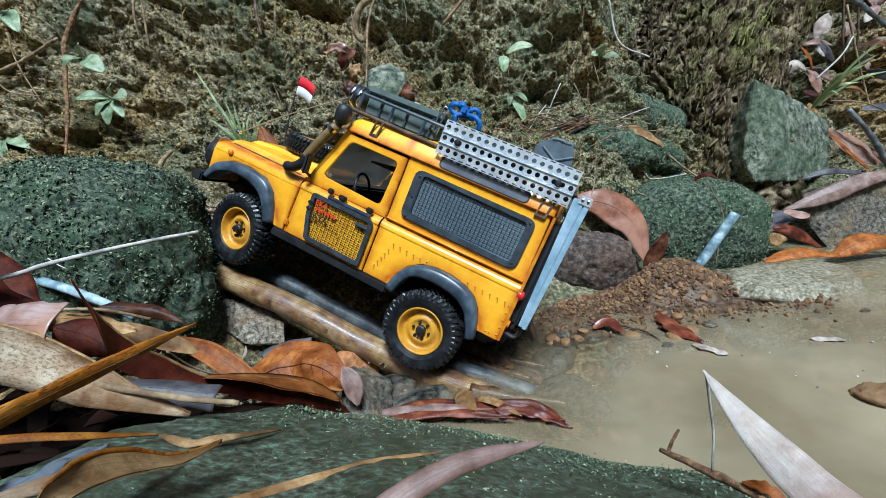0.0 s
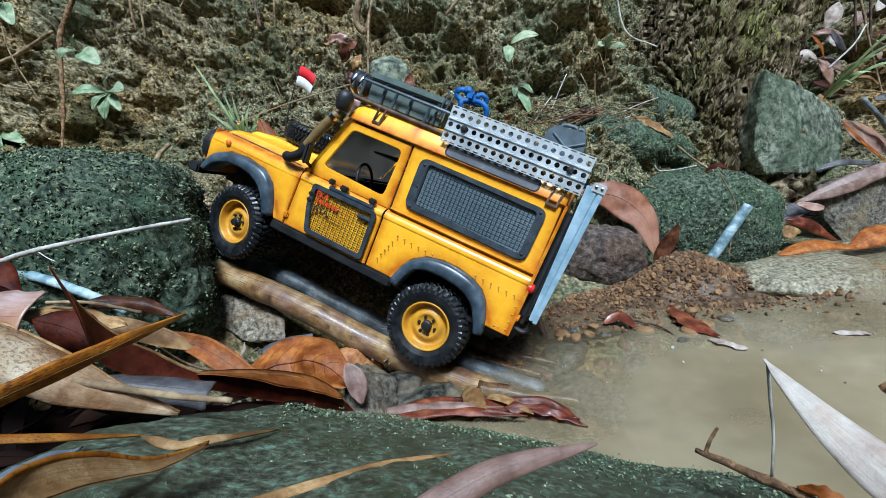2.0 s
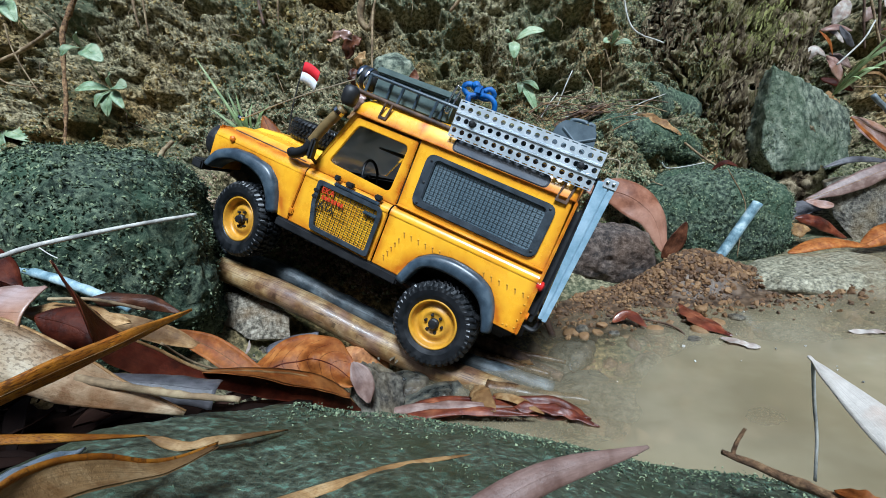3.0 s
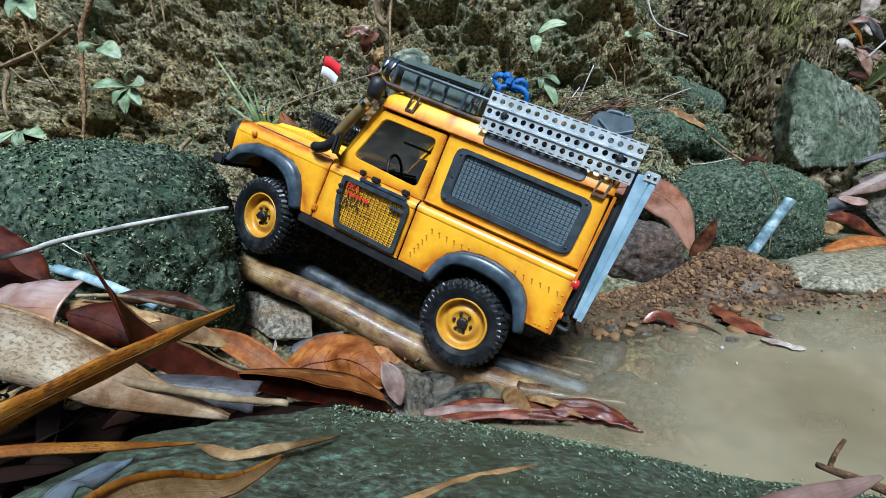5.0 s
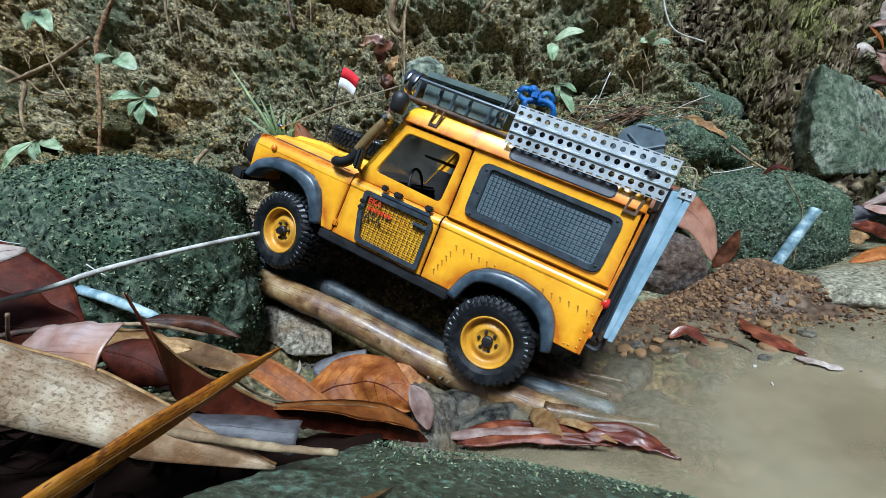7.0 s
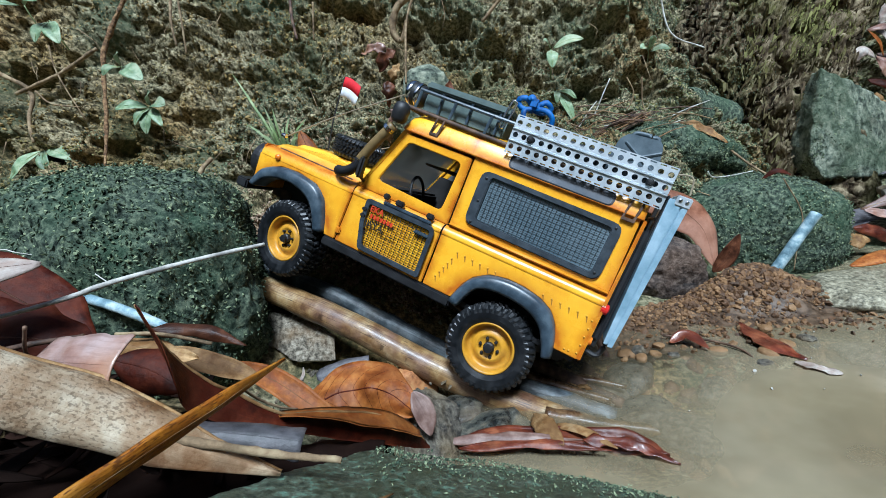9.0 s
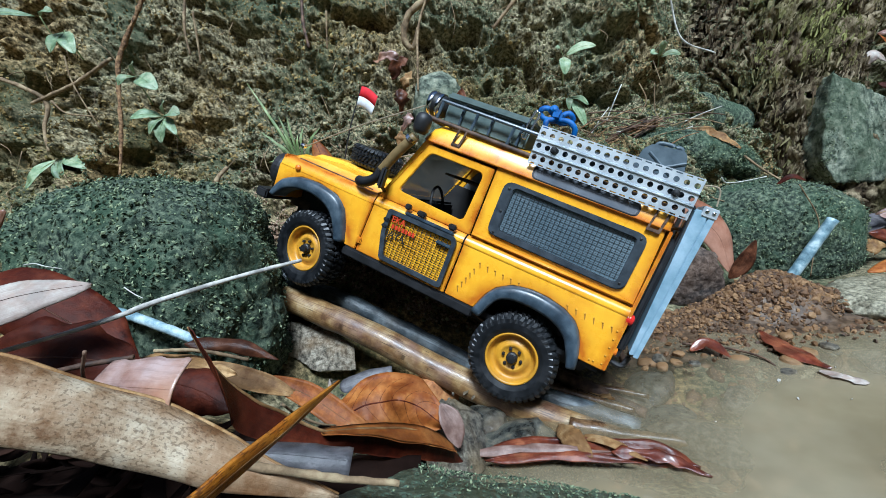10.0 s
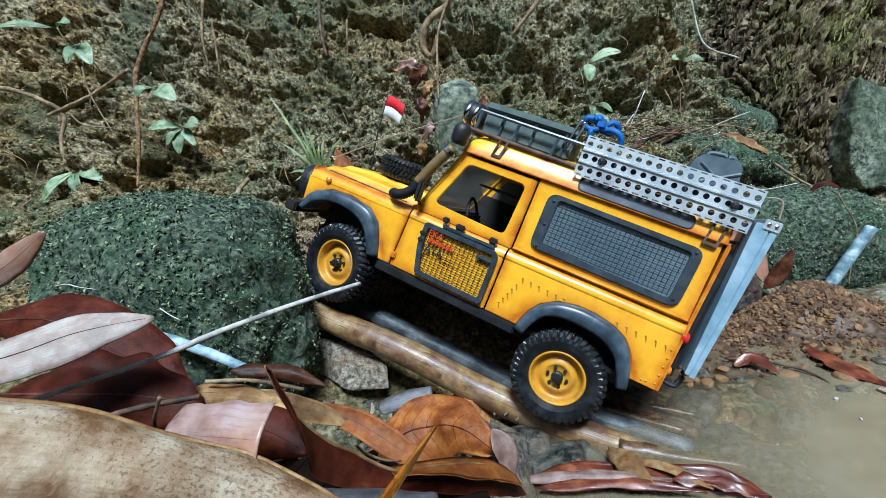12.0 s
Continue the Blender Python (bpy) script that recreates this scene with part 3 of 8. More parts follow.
def rock(name, at, size, mat, label, turn=(0, 0, 0), seed=0, boxy=2.4, rough=0.12, fine=0.02, cuts=0, detail=5, category="rock", kind="", knobs=0.0):
    """A stone: a boxy ellipsoid, chopped by a few planes and roughened at two scales."""
    bm = bmesh.new()
    bmesh.ops.create_icosphere(bm, subdivisions=detail, radius=1)
    v = np.array([x.co for x in bm.verts])
    f = [[x.index for x in p.verts] for p in bm.faces]
    bm.free()
    v /= (np.abs(v) ** boxy).sum(1)[:, None] ** (1 / boxy)
    rng = np.random.RandomState(seed)
    for _ in range(cuts):
        d = rng.normal(size=3)
        d /= np.linalg.norm(d)
        over = np.maximum(0, v @ d - rng.uniform(0.62, 0.85))
        v -= over[:, None] * d * 0.93
    v *= 1 + (rough * fbm(v + seed * 3.7, 1.3, 4, seed))[:, None]
    mean = float(np.mean(size))
    v = v * np.array(size)
    v += (v / np.linalg.norm(v, axis=1)[:, None]) * (fine * mean * fbm(v + seed, 0.9 / mean * 8, 4, seed + 9, 0.6))[:, None]
    if knobs:
        lump = 1 - 2.2 * np.abs(vnoise(v * 115, seed + 3)) + 0.5 * (1 - 2.2 * np.abs(vnoise(v * 230, seed + 4)))
        v += (v / np.linalg.norm(v, axis=1)[:, None]) * (knobs * lump * (0.4 + 0.6 * smooth(0.5 + fbm(v, 18, 2, seed + 5))))[:, None]
    ob = mesh_object(name, v, f, mat)
    ob.matrix_world = pose(*at, *turn)
    tagged(ob, label, category, "", kind)
    return ob


def flakes(name, places, normals, sizes, mat, seed=0, spread=0.7):
    """Many tiny ridged leaflets lying on a surface, as one mesh."""
    rng = np.random.RandomState(seed)
    n = len(places)
    w = np.asarray(normals, float) + spread * rng.normal(size=(n, 3))
    w /= np.linalg.norm(w, axis=1)[:, None]
    a = np.cross(w, rng.normal(size=(n, 3)))
    a /= np.linalg.norm(a, axis=1)[:, None]
    b = np.cross(w, a)
    s = np.asarray(sizes)[:, None]
    k = rng.uniform(0.35, 0.75, (n, 1))
    p = np.asarray(places)
    v = np.stack([p - a * s, p + b * s * k, p + a * s * 1.1 - w * s * 0.3, p - b * s * k, p + w * s * 0.45], 1)
    tri = np.array([(0, 3, 4), (3, 2, 4), (2, 1, 4), (1, 0, 4)])
    f = (tri[None] + 5 * np.arange(n)[:, None, None]).reshape(-1, 3)
    return mesh_object(name, v.reshape(-1, 3), f.tolist(), mat, shade=False)


def plates(name, places, outs, mat, seed=0, lean=0.25, length=(0.003, 0.013), width=(0.0010, 0.0036), lift=0.0032):
    """Many long flakes standing off an upright surface at one end, as bark does, as one mesh."""
    rng = np.random.RandomState(seed)
    n = len(places)
    a = np.array([0.42, 0, 1.0]) + lean * rng.normal(size=(n, 3))
    a -= outs * (a * outs).sum(1)[:, None]
    a /= np.linalg.norm(a, axis=1)[:, None]
    b = np.cross(outs, a)
    L, W, H = rng.uniform(*length, (n, 1)), rng.uniform(*width, (n, 1)), rng.uniform(0.2, 1.0, (n, 1)) * lift
    k = rng.uniform(-0.5, 0.5, (n, 4, 1))
    v = np.stack([places - a * L * (1 + k[:, 0]) - b * W * 0.5, places - a * L * (1 + k[:, 1]) + b * W * 0.6, places + a * L * 0.9 + b * W * (1 + k[:, 2]) + outs * H, places + a * L * (1 + k[:, 3]) + outs * H * 0.7,
                  places + a * L * 0.8 - b * W + outs * H * 0.9, places + a * L * 0.9 - outs * 0.004], 1)
    tri = np.array([(0, 1, 2), (0, 2, 3), (0, 3, 4), (1, 5, 2), (2, 5, 3), (3, 5, 4), (0, 4, 5)])
    f = (tri[None] + 6 * np.arange(n)[:, None, None]).reshape(-1, 3)
    return mesh_object(name, v.reshape(-1, 3), f.tolist(), mat, shade=False)


def hull_rock(name, points, mat, label, seed=0, amp=0.006, level=5):
    """An angular block: the hull of a few corners, finely cut and roughened."""
    bm = bmesh.new()
    for p in points:
        bm.verts.new(p)
    bmesh.ops.convex_hull(bm, input=bm.verts[:])
    bmesh.ops.triangulate(bm, faces=bm.faces[:])
    bmesh.ops.subdivide_edges(bm, edges=bm.edges[:], cuts=2 ** level - 1, use_grid_fill=True)
    v = np.array([x.co for x in bm.verts])
    bm.verts.index_update()
    f = [[x.index for x in q.verts] for q in bm.faces]
    bm.free()
    c = v.mean(0)
    d = v - c
    d /= np.linalg.norm(d, axis=1)[:, None]
    v = v + d * (amp * 1.6 * fbm(v, 9, 3, seed) + amp * 0.6 * fbm(v, 60, 3, seed + 2))[:, None]
    return tagged(mesh_object(name, v, f, mat), label, "rock")


def crumbs(name, places, normals, sizes, mat, seed=0, flat=0.7, round_off=False):
    """Many small irregular lumps as one mesh."""
    rng = np.random.RandomState(seed)
    g = (1 + 5**0.5) / 2
    octa = np.array([(-1, g, 0), (1, g, 0), (-1, -g, 0), (1, -g, 0), (0, -1, g), (0, 1, g), (0, -1, -g), (0, 1, -g), (g, 0, -1), (g, 0, 1), (-g, 0, -1), (-g, 0, 1)], float) / 1.9
    tri = np.array([(0, 11, 5), (0, 5, 1), (0, 1, 7), (0, 7, 10), (0, 10, 11), (1, 5, 9), (5, 11, 4), (11, 10, 2), (10, 7, 6), (7, 1, 8), (3, 9, 4), (3, 4, 2), (3, 2, 6), (3, 6, 8), (3, 8, 9), (4, 9, 5), (2, 4, 11), (6, 2, 10), (8, 6, 7), (9, 8, 1)])
    n = len(places)
    v = octa[None] * (1 + 0.38 * rng.uniform(-1, 1, (n, 12, 1)))
    a = rng.normal(size=(n, 3, 3))
    q = np.linalg.qr(a)[0]
    v = np.einsum("nij,nkj->nki", q, v * np.array([1, 1, flat])) * np.asarray(sizes)[:, None, None] + np.asarray(places)[:, None, :]
    f = (tri[None] + 12 * np.arange(n)[:, None, None]).reshape(-1, 3)
    return mesh_object(name, v.reshape(-1, 3), f.tolist(), mat, shade=round_off)

BARESOIL = material("bare_reddish_soil", [(0.125, 0.07812, 0.05), (0.2656, 0.1798, 0.1172), (0.4375, 0.3202, 0.2188)], scale=40, rough=0.9, bump=0.0, spec=0.15, island=[(0.09375, 0.05937, 0.0375), (0.2188, 0.1452, 0.09375), (0.3125, 0.2265, 0.1531), (0.5, 0.3906, 0.2812)])
OCHRE = material("ochre_earth", [(0.1185, 0.06992, 0.02944), (0.2509, 0.173, 0.0828), (0.3346, 0.2576, 0.1472)], scale=30, rough=0.9, bump=0.0, island=[(0.03485, 0.02208, 0.01104), (0.1394, 0.08832, 0.0368), (0.2509, 0.184, 0.092), (0.3485, 0.2944, 0.184)])

# ---- the ground: stream bed, foot and face of the earth bank, as one sheet ----
PROFILE_Y = np.array([-6.0, -2.0, -0.6, 0.0, 0.12, 0.30, 0.42, 0.55, 0.62, 0.68, 0.74, 0.85, 0.95, 1.02, 1.10, 1.18, 1.32, 2.2, 7.0])
PROFILE_Z = np.array([0.5, 0.2, 0.1, 0.05, 0.03, 0.01, -0.035, -0.035, 0.0, 0.06, 0.17, 0.30, 0.42, 0.57, 0.74, 0.95, 1.2, 1.5, 1.9])
OFFSET_X = np.array([-6, -1.5, -0.8, -0.6, -0.3, 0.0, 0.2, 0.35, 0.5, 0.7, 0.9, 1.3, 2, 6.0])
OFFSET_Y = np.array([-0.05, -0.05, -0.03, 0.0, 0.05, 0.11, 0.10, 0.15, 0.24, 0.42, 0.44, 0.35, 0.3, 0.3])


def ground_points(X, S):
    """World points of the sheet at x and the parameter s along the profile."""
    k = np.arange(len(PROFILE_Y))
    y, z = np.interp(S, k, PROFILE_Y), np.interp(S, k, PROFILE_Z)
    off = np.interp(X, OFFSET_X, OFFSET_Y)
    right = smooth((X + 0.02) / 0.22)
    w = (1 - right) * smooth((z - 0.02) / 0.3) * (y > 0.5) + right * smooth((y - 0.55) / 0.1)
    y2 = y + off * w
    bed = smooth((y - 0.2) / 0.15) * smooth((0.80 - y) / 0.12)
    z = z + bed * 0.125 * smooth((-X - 0.06) / 0.28) - 0.065 * np.exp(-(((X + 0.25) / 0.11) ** 2 + ((y - 0.50) / 0.10) ** 2))
    bend = 0.30 * fbm(np.c_[X, 0 * X, 0 * X], 1.1, 3, 71)
    near = smooth((X - 0.08) / 0.12) * smooth((0.5 - y) / 0.1) * smooth((y + 0.75 + bend) / 0.3)
    z = z * (1 - near) - 0.05 * near
    face = smooth((z - 0.06) / 0.2) * (y > 0.5)
    p = np.c_[X, y2, z]
    lump = fbm(p, 5.0, 3, 3)
    crumb = fbm(p, 30.0, 2, 7, 0.6)
    clod = 1 - 2.3 * np.abs(vnoise(p * 62, 31)) + 0.55 * (1 - 2.3 * np.abs(vnoise(p * 135, 32))) + 0.3 * vnoise(p * 260, 33)
    clod *= 0.35 + 0.65 * smooth(0.55 + fbm(p, 9, 2, 35))
    pit = np.minimum(0, fbm(p, 15.0, 3, 21) + 0.2)
    out = np.array([0, -0.90, 0.22])
    amp = (0.012 + 0.045 * face) * lump + (0.0025 + 0.019 * face) * crumb + 0.105 * face * pit + (0.0015 + 0.0105 * face) * clod
    far = np.clip((np.abs(X) - 1.4) / 1.5, 0, 1)
    p += out * (amp * (1 - 0.3 * far))[:, None]
    return p


def hollow(X, S):
    """How deep the pits of the sheet are at x and s: 0 on its lumps, below 0 in its hollows."""
    k = np.arange(len(PROFILE_Y))
    y, z = np.interp(S, k, PROFILE_Y), np.interp(S, k, PROFILE_Z)
    p = np.c_[X, y + np.interp(X, OFFSET_X, OFFSET_Y) * smooth((z - 0.02) / 0.3), z]
    clod = 1 - 2.3 * np.abs(vnoise(p * 62, 31))
    return np.minimum(0, fbm(p, 15.0, 3, 21) + 0.2) + 0.12 * np.minimum(0, clod + 0.3)


def make_ground():
    xs = np.concatenate([np.linspace(-6, -1.35, 20)[:-1], np.arange(-1.35, 1.45, 0.0038), np.linspace(1.45, 6, 20)])
    ss = np.concatenate([np.linspace(0, 4, 18)[:-1], np.linspace(4, 7.5, 60)[:-1], np.linspace(7.5, 14.6, 300)[:-1], np.linspace(14.6, 18, 30)])
    X, S = np.meshgrid(xs, ss)
    p = ground_points(X.ravel(), S.ravel())
    nx, ns = len(xs), len(ss)
    i = (np.arange(ns - 1)[:, None] * nx + np.arange(nx - 1)[None, :]).ravel()
    ob = mesh_object("ground", p, np.c_[i, i + 1, i + nx + 1, i + nx].tolist(), SOIL)
    return tagged(ob, "crumbly olive-brown earth bank and stream bed", "ground", "", "structure")


make_ground()

# crumbs of earth and moss leaflets clinging to the bank
rng = np.random.RandomState(4)
cx, cs = rng.uniform(-1.2, 1.1, 44000), rng.uniform(8.6, 14.6, 44000)
cp = ground_points(cx, cs)
tagged(crumbs("earth_crumbs", cp, None, rng.uniform(0, 1, 44000) ** 3 * 0.0042 + 0.0009, EARTH, 5), "small crumbs of brown earth clinging to the bank", "soil", "", "stuff")
fx, fs = rng.uniform(-1.3, 1.25, 52000), rng.uniform(9.3, 14.6, 52000)
fp = ground_points(fx, fs)
bare = np.exp(-(((fp[:, 0] + 0.20) / 0.28) ** 2 + ((fp[:, 2] - 0.22) / 0.13) ** 2))
keep = fbm(fp, 7, 3, 40) + 0.5 - 1.5 * bare + 0.4 * rng.normal(size=len(fp)) + 4.0 * hollow(fx, fs) > 0.1
fp = fp[keep] + np.array([0, -0.75, 0.55]) * 0.0012
tagged(flakes("moss_leaflets", fp, np.tile([0, -0.75, 0.6], (len(fp), 1)), rng.uniform(0, 1, len(fp)) ** 3 * 0.0034 + 0.0011, BANKMOSS, 6), "tiny olive moss leaflets on the bank", "moss", "", "stuff")


gx0, gs0 = rng.uniform(-0.8, 0.85, 52000), rng.uniform(9.6, 14.2, 52000)
gp = ground_points(gx0, gs0)
keep = fbm(gp, 5, 3, 61) + 0.9 * smooth((gp[:, 0] + 0.05) / 0.3) + 0.5 * np.exp(-(((gp[:, 0] + 0.5) / 0.2) ** 2 + ((gp[:, 2] - 0.38) / 0.1) ** 2)) + 0.3 * rng.normal(size=len(gp)) - 0.9 * np.exp(-(((gp[:, 0] + 0.20) / 0.26) ** 2 + ((gp[:, 2] - 0.22) / 0.13) ** 2)) + 4.0 * hollow(gx0, gs0) > 0.30
gp = gp[keep] + np.array([0, -0.75, 0.55]) * 0.0022
tagged(flakes("green_moss", gp, np.tile([0, -0.75, 0.6], (len(gp), 1)), rng.uniform(0.0014, 0.0036, len(gp)), STONEMOSS, 9), "patches of dark green moss on the bank", "moss", "", "stuff")
bx0, bs0 = rng.uniform(-0.55, 0.15, 34000), rng.uniform(8.7, 11.6, 34000)
bp0 = ground_points(bx0, bs0)
keep = np.exp(-(((bp0[:, 0] + 0.20) / 0.26) ** 2 + ((bp0[:, 2] - 0.20) / 0.12) ** 2)) + 0.2 * rng.normal(size=len(bp0)) > 0.36
bp0 = bp0[keep]
tagged(crumbs("bare_soil", bp0, None, rng.uniform(0, 1, len(bp0)) ** 2 * 0.0026 + 0.0010, BARESOIL, 10), "crumbly reddish brown bare soil behind the car", "soil", "", "stuff")
ox, os_ = rng.uniform(-1.25, 0.1, 20000), rng.uniform(11.6, 14.5, 20000)
op = ground_points(ox, os_)
keep = fbm(op, 4.5, 2, 47) + 0.15 * rng.normal(size=len(op)) + 0.3 * smooth((op[:, 2] - 0.5) / 0.2) + 0.6 * np.exp(-(((op[:, 0] + 0.5) / 0.16) ** 2 + ((op[:, 2] - 0.60) / 0.06) ** 2)) + 3.0 * hollow(ox, os_) > 0.42
op = op[keep] + np.array([0, -0.75, 0.55]) * 0.001
tagged(flakes("loose_earth", op, np.tile([0, -0.75, 0.6], (len(op), 1)), rng.uniform(0.0008, 0.0024, len(op)), OCHRE, 8), "ochre crumbs of dry earth high on the bank", "soil", "", "stuff")


# ---- water ----
def make_water():
    m = bpy.data.materials.new("murky_water")
    m.use_nodes = True
    n, ln = m.node_tree.nodes, m.node_tree.links.new
    b = n["Principled BSDF"]
    tc = n.new("ShaderNodeTexCoord")
    t = n.new("ShaderNodeTexNoise")
    t.inputs["Scale"].default_value, t.inputs["Detail"].default_value = 9, 4
    ln(tc.outputs["Object"], t.inputs["Vector"])
    r = n.new("ShaderNodeValToRGB")
    r.color_ramp.elements[0].position, r.color_ramp.elements[1].position = 0.35, 0.68
    r.color_ramp.elements[0].color = (0.262, 0.213, 0.124, 1)
    r.color_ramp.elements[1].color = (0.385, 0.325, 0.208, 1)
    ln(t.outputs["Fac"], r.inputs["Fac"])
    ln(r.outputs["Color"], b.inputs["Base Color"])
    mr = n.new("ShaderNodeMapRange")
    mr.inputs["From Min"].default_value, mr.inputs["From Max"].default_value = 0.3, 0.62
    mr.inputs["To Min"].default_value, mr.inputs["To Max"].default_value = -0.26, 0.14
    sep = n.new("ShaderNodeSeparateXYZ")
    ln(tc.outputs["Object"], sep.inputs["Vector"])
    dx = n.new("ShaderNodeMath")
    dx.operation, dx.inputs[1].default_value, dx.inputs[2].default_value = "MULTIPLY_ADD", -0.45, 0.0
    ln(sep.outputs["X"], dx.inputs[0])
    dy = n.new("ShaderNodeMath")
    dy.operation = "ADD"
    ln(sep.outputs["Y"], dy.inputs[0])
    ln(dx.outputs[0], dy.inputs[1])
    deep = n.new("ShaderNodeMapRange")
    deep.inputs["From Min"].default_value, deep.inputs["From Max"].default_value = 0.24, 0.50
    deep.inputs["To Min"].default_value, deep.inputs["To Max"].default_value = 0.86, 0.25
    ln(dy.outputs[0], deep.inputs["Value"])
    total = n.new("ShaderNodeMath")
    total.operation, total.use_clamp = "ADD", True
    ln(deep.outputs["Result"], total.inputs[0])
    ln(mr.outputs["Result"], total.inputs[1])
    t2 = n.new("ShaderNodeTexNoise")
    t2.inputs["Scale"].default_value = 5
    ln(tc.outputs["Object"], t2.inputs["Vector"])
    ln(t2.outputs["Fac"], mr.inputs["Value"])
    ln(total.outputs[0], b.inputs["Alpha"])
    b.inputs["Roughness"].default_value = 0.04
    b.inputs["IOR"].default_value = 1.33
    w = n.new("ShaderNodeTexNoise")
    w.inputs["Scale"].default_value, w.inputs["Detail"].default_value = 16, 2
    ln(tc.outputs["Object"], w.inputs["Vector"])
    bp = n.new("ShaderNodeBump")
    bp.inputs["Strength"].default_value, bp.inputs["Distance"].default_value = 0.12, 0.004
    ln(w.outputs["Fac"], bp.inputs["Height"])
    ln(bp.outputs["Normal"], b.inputs["Normal"])
    xs, ys = np.linspace(-0.35, 6, 90), np.linspace(-1.9, 1.4, 60)
    X, Y = np.meshgrid(xs, ys)
    p = np.c_[X.ravel(), Y.ravel(), np.zeros(X.size)]
    i = (np.arange(59)[:, None] * 90 + np.arange(89)[None, :]).ravel()
    ob = mesh_object("water", p, np.c_[i, i + 1, i + 91, i + 90].tolist(), m)
    tagged(ob, "murky brown shallow stream water", "water", "", "structure")


make_water()


# ---- rocks ----
def make_near_rock():
    """The broad flat rock under the camera, sloping down into the water."""
    nx, ny = 380, 300
    u, v = np.meshgrid(np.linspace(0, 1, nx), np.linspace(0, 1, ny))
    u, v = u.ravel(), v.ravel()
    x = -0.50 + 0.70 * u
    edge = np.interp(x, [-0.5, -0.15, 0.0, 0.06, 0.13, 0.2], [0.30, 0.305, 0.295, 0.27, 0.25, 0.17])
    y = -0.45 + (edge + 0.45) * v
    y = y + 0.012 * fbm(np.c_[x, 0 * x, 0 * x], 9, 3, 2) * v
    z = np.minimum(0.142 - 0.26 * (x + 0.05) - 0.41 * (y - 0.15), 0.165 + 0.03 * np.tanh((0.1 - y) * 3))
    z = np.minimum(z, 0.185)
    z = z - 0.12 * smooth((-x - 0.150 + 0.42 * (y - 0.18)) / 0.02) * smooth((0.36 - y) / 0.05) * smooth((y + 0.05) / 0.08)
    d = np.minimum(np.minimum(1 - v, v) * 0.75, np.minimum(1 - u, u + 0.02) * 0.7)
    z = z + 0.0040 * fbm(np.c_[x, y, 0 * x], 14, 4, 8) + 0.0005 * fbm(np.c_[x, y, 0 * x], 70, 3, 9) + 0.0003 * vnoise(np.c_[x, y, 0 * x] * 330, 10)
    z = z - 0.03 * (1 - smooth(d / 0.035)) ** 2
    back = fbm(np.c_[x, y, 0 * x], 5, 3, 12)
    z = z - 0.22 * smooth((-0.10 - y + 0.06 * back) / 0.3) - 0.16 * smooth((-0.34 - x + 0.06 * back) / 0.14)
    top = np.c_[x, y, z]
    rim = [i for i in range(nx)] + [j * nx + nx - 1 for j in range(1, ny)] + [(ny - 1) * nx + i for i in range(nx - 2, -1, -1)] + [j * nx for j in range(ny - 2, 0, -1)]
    low = top[rim] * [1.0, 1.0, 0] + [0, 0, -0.08] + (top[rim] - top.mean(0)) * [0.06, 0.02, 0]
    i = (np.arange(ny - 1)[:, None] * nx + np.arange(nx - 1)[None, :]).ravel()
    f = np.c_[i, i + 1, i + nx + 1, i + nx].tolist()
    q, k = len(top), len(rim)
    f += [(rim[a], q + a, q + (a + 1) % k, rim[(a + 1) % k]) for a in range(k)]
    ob = mesh_object("flat_rock", np.vstack([top, low]), f, WETROCK)
    return tagged(ob, "broad flat grey-green mossy rock at the water's edge", "rock")


near_rock = make_near_rock()
mr = np.random.RandomState(91)
me_x = mr.uniform(-0.112, 0.16, 4200)
me_e = np.interp(me_x, [-0.5, -0.15, 0.0, 0.06, 0.13, 0.2], [0.30, 0.305, 0.295, 0.27, 0.25, 0.17])
me_y = me_e - np.abs(mr.normal(0, 0.030, 4200)) - 0.004
me_z = 0.142 - 0.26 * (me_x + 0.05) - 0.41 * (me_y - 0.15) - 0.03 * (1 - smooth((me_e - me_y) * 1.0 / 0.035)) ** 2
me_z += 0.0040 * fbm(np.c_[me_x, me_y, 0 * me_x], 14, 4, 8)
edge_moss = flakes("moss", np.c_[me_x, me_y, me_z + 0.0008], np.tile([0, 0.1, 1.0], (4200, 1)), mr.uniform(0, 1, 4200) ** 2 * 0.0010 + 0.0005, STONEMOSS, 92)
edge_moss.parent = near_rock
tagged(edge_moss, "pale green moss along the rock's edge", "", "", "stuff")
rs_x, rs_y = mr.uniform(-0.13, 0.17, 3600), mr.uniform(0.02, 0.29, 3600)
ok = (rs_y < np.interp(rs_x, [-0.15, 0.0, 0.06, 0.13, 0.2], [0.29, 0.28, 0.255, 0.235, 0.155])) & (rs_x > -0.118) & (fbm(np.c_[rs_x, rs_y, 0 * rs_x], 30, 2, 15) + 0.4 * mr.normal(size=3600) > 0.2)
rs_x, rs_y = rs_x[ok], rs_y[ok]
rs_z = np.minimum(0.142 - 0.26 * (rs_x + 0.05) - 0.41 * (rs_y - 0.15), 0.165 + 0.03 * np.tanh((0.1 - rs_y) * 3)) + 0.0040 * fbm(np.c_[rs_x, rs_y, 0 * rs_x], 14, 4, 8)
speck = flakes("moss", np.c_[rs_x, rs_y, rs_z + 0.0002], np.tile([0, 0.1, 1.0], (len(rs_x), 1)), mr.uniform(0.0004, 0.0011, len(rs_x)), STONEMOSS, 93)
speck.parent = near_rock
tagged(speck, "pale specks of moss on the rock", "", "", "stuff")
boulder = rock("boulder", (-0.442, 0.545, 0.180), (0.150, 0.135, 0.142), MOSSROCK, "large dark mossy boulder beside the stream", (0, 4, 8), 3, 2.7, 0.10, 0.03, 2, 6, knobs=0.0030)
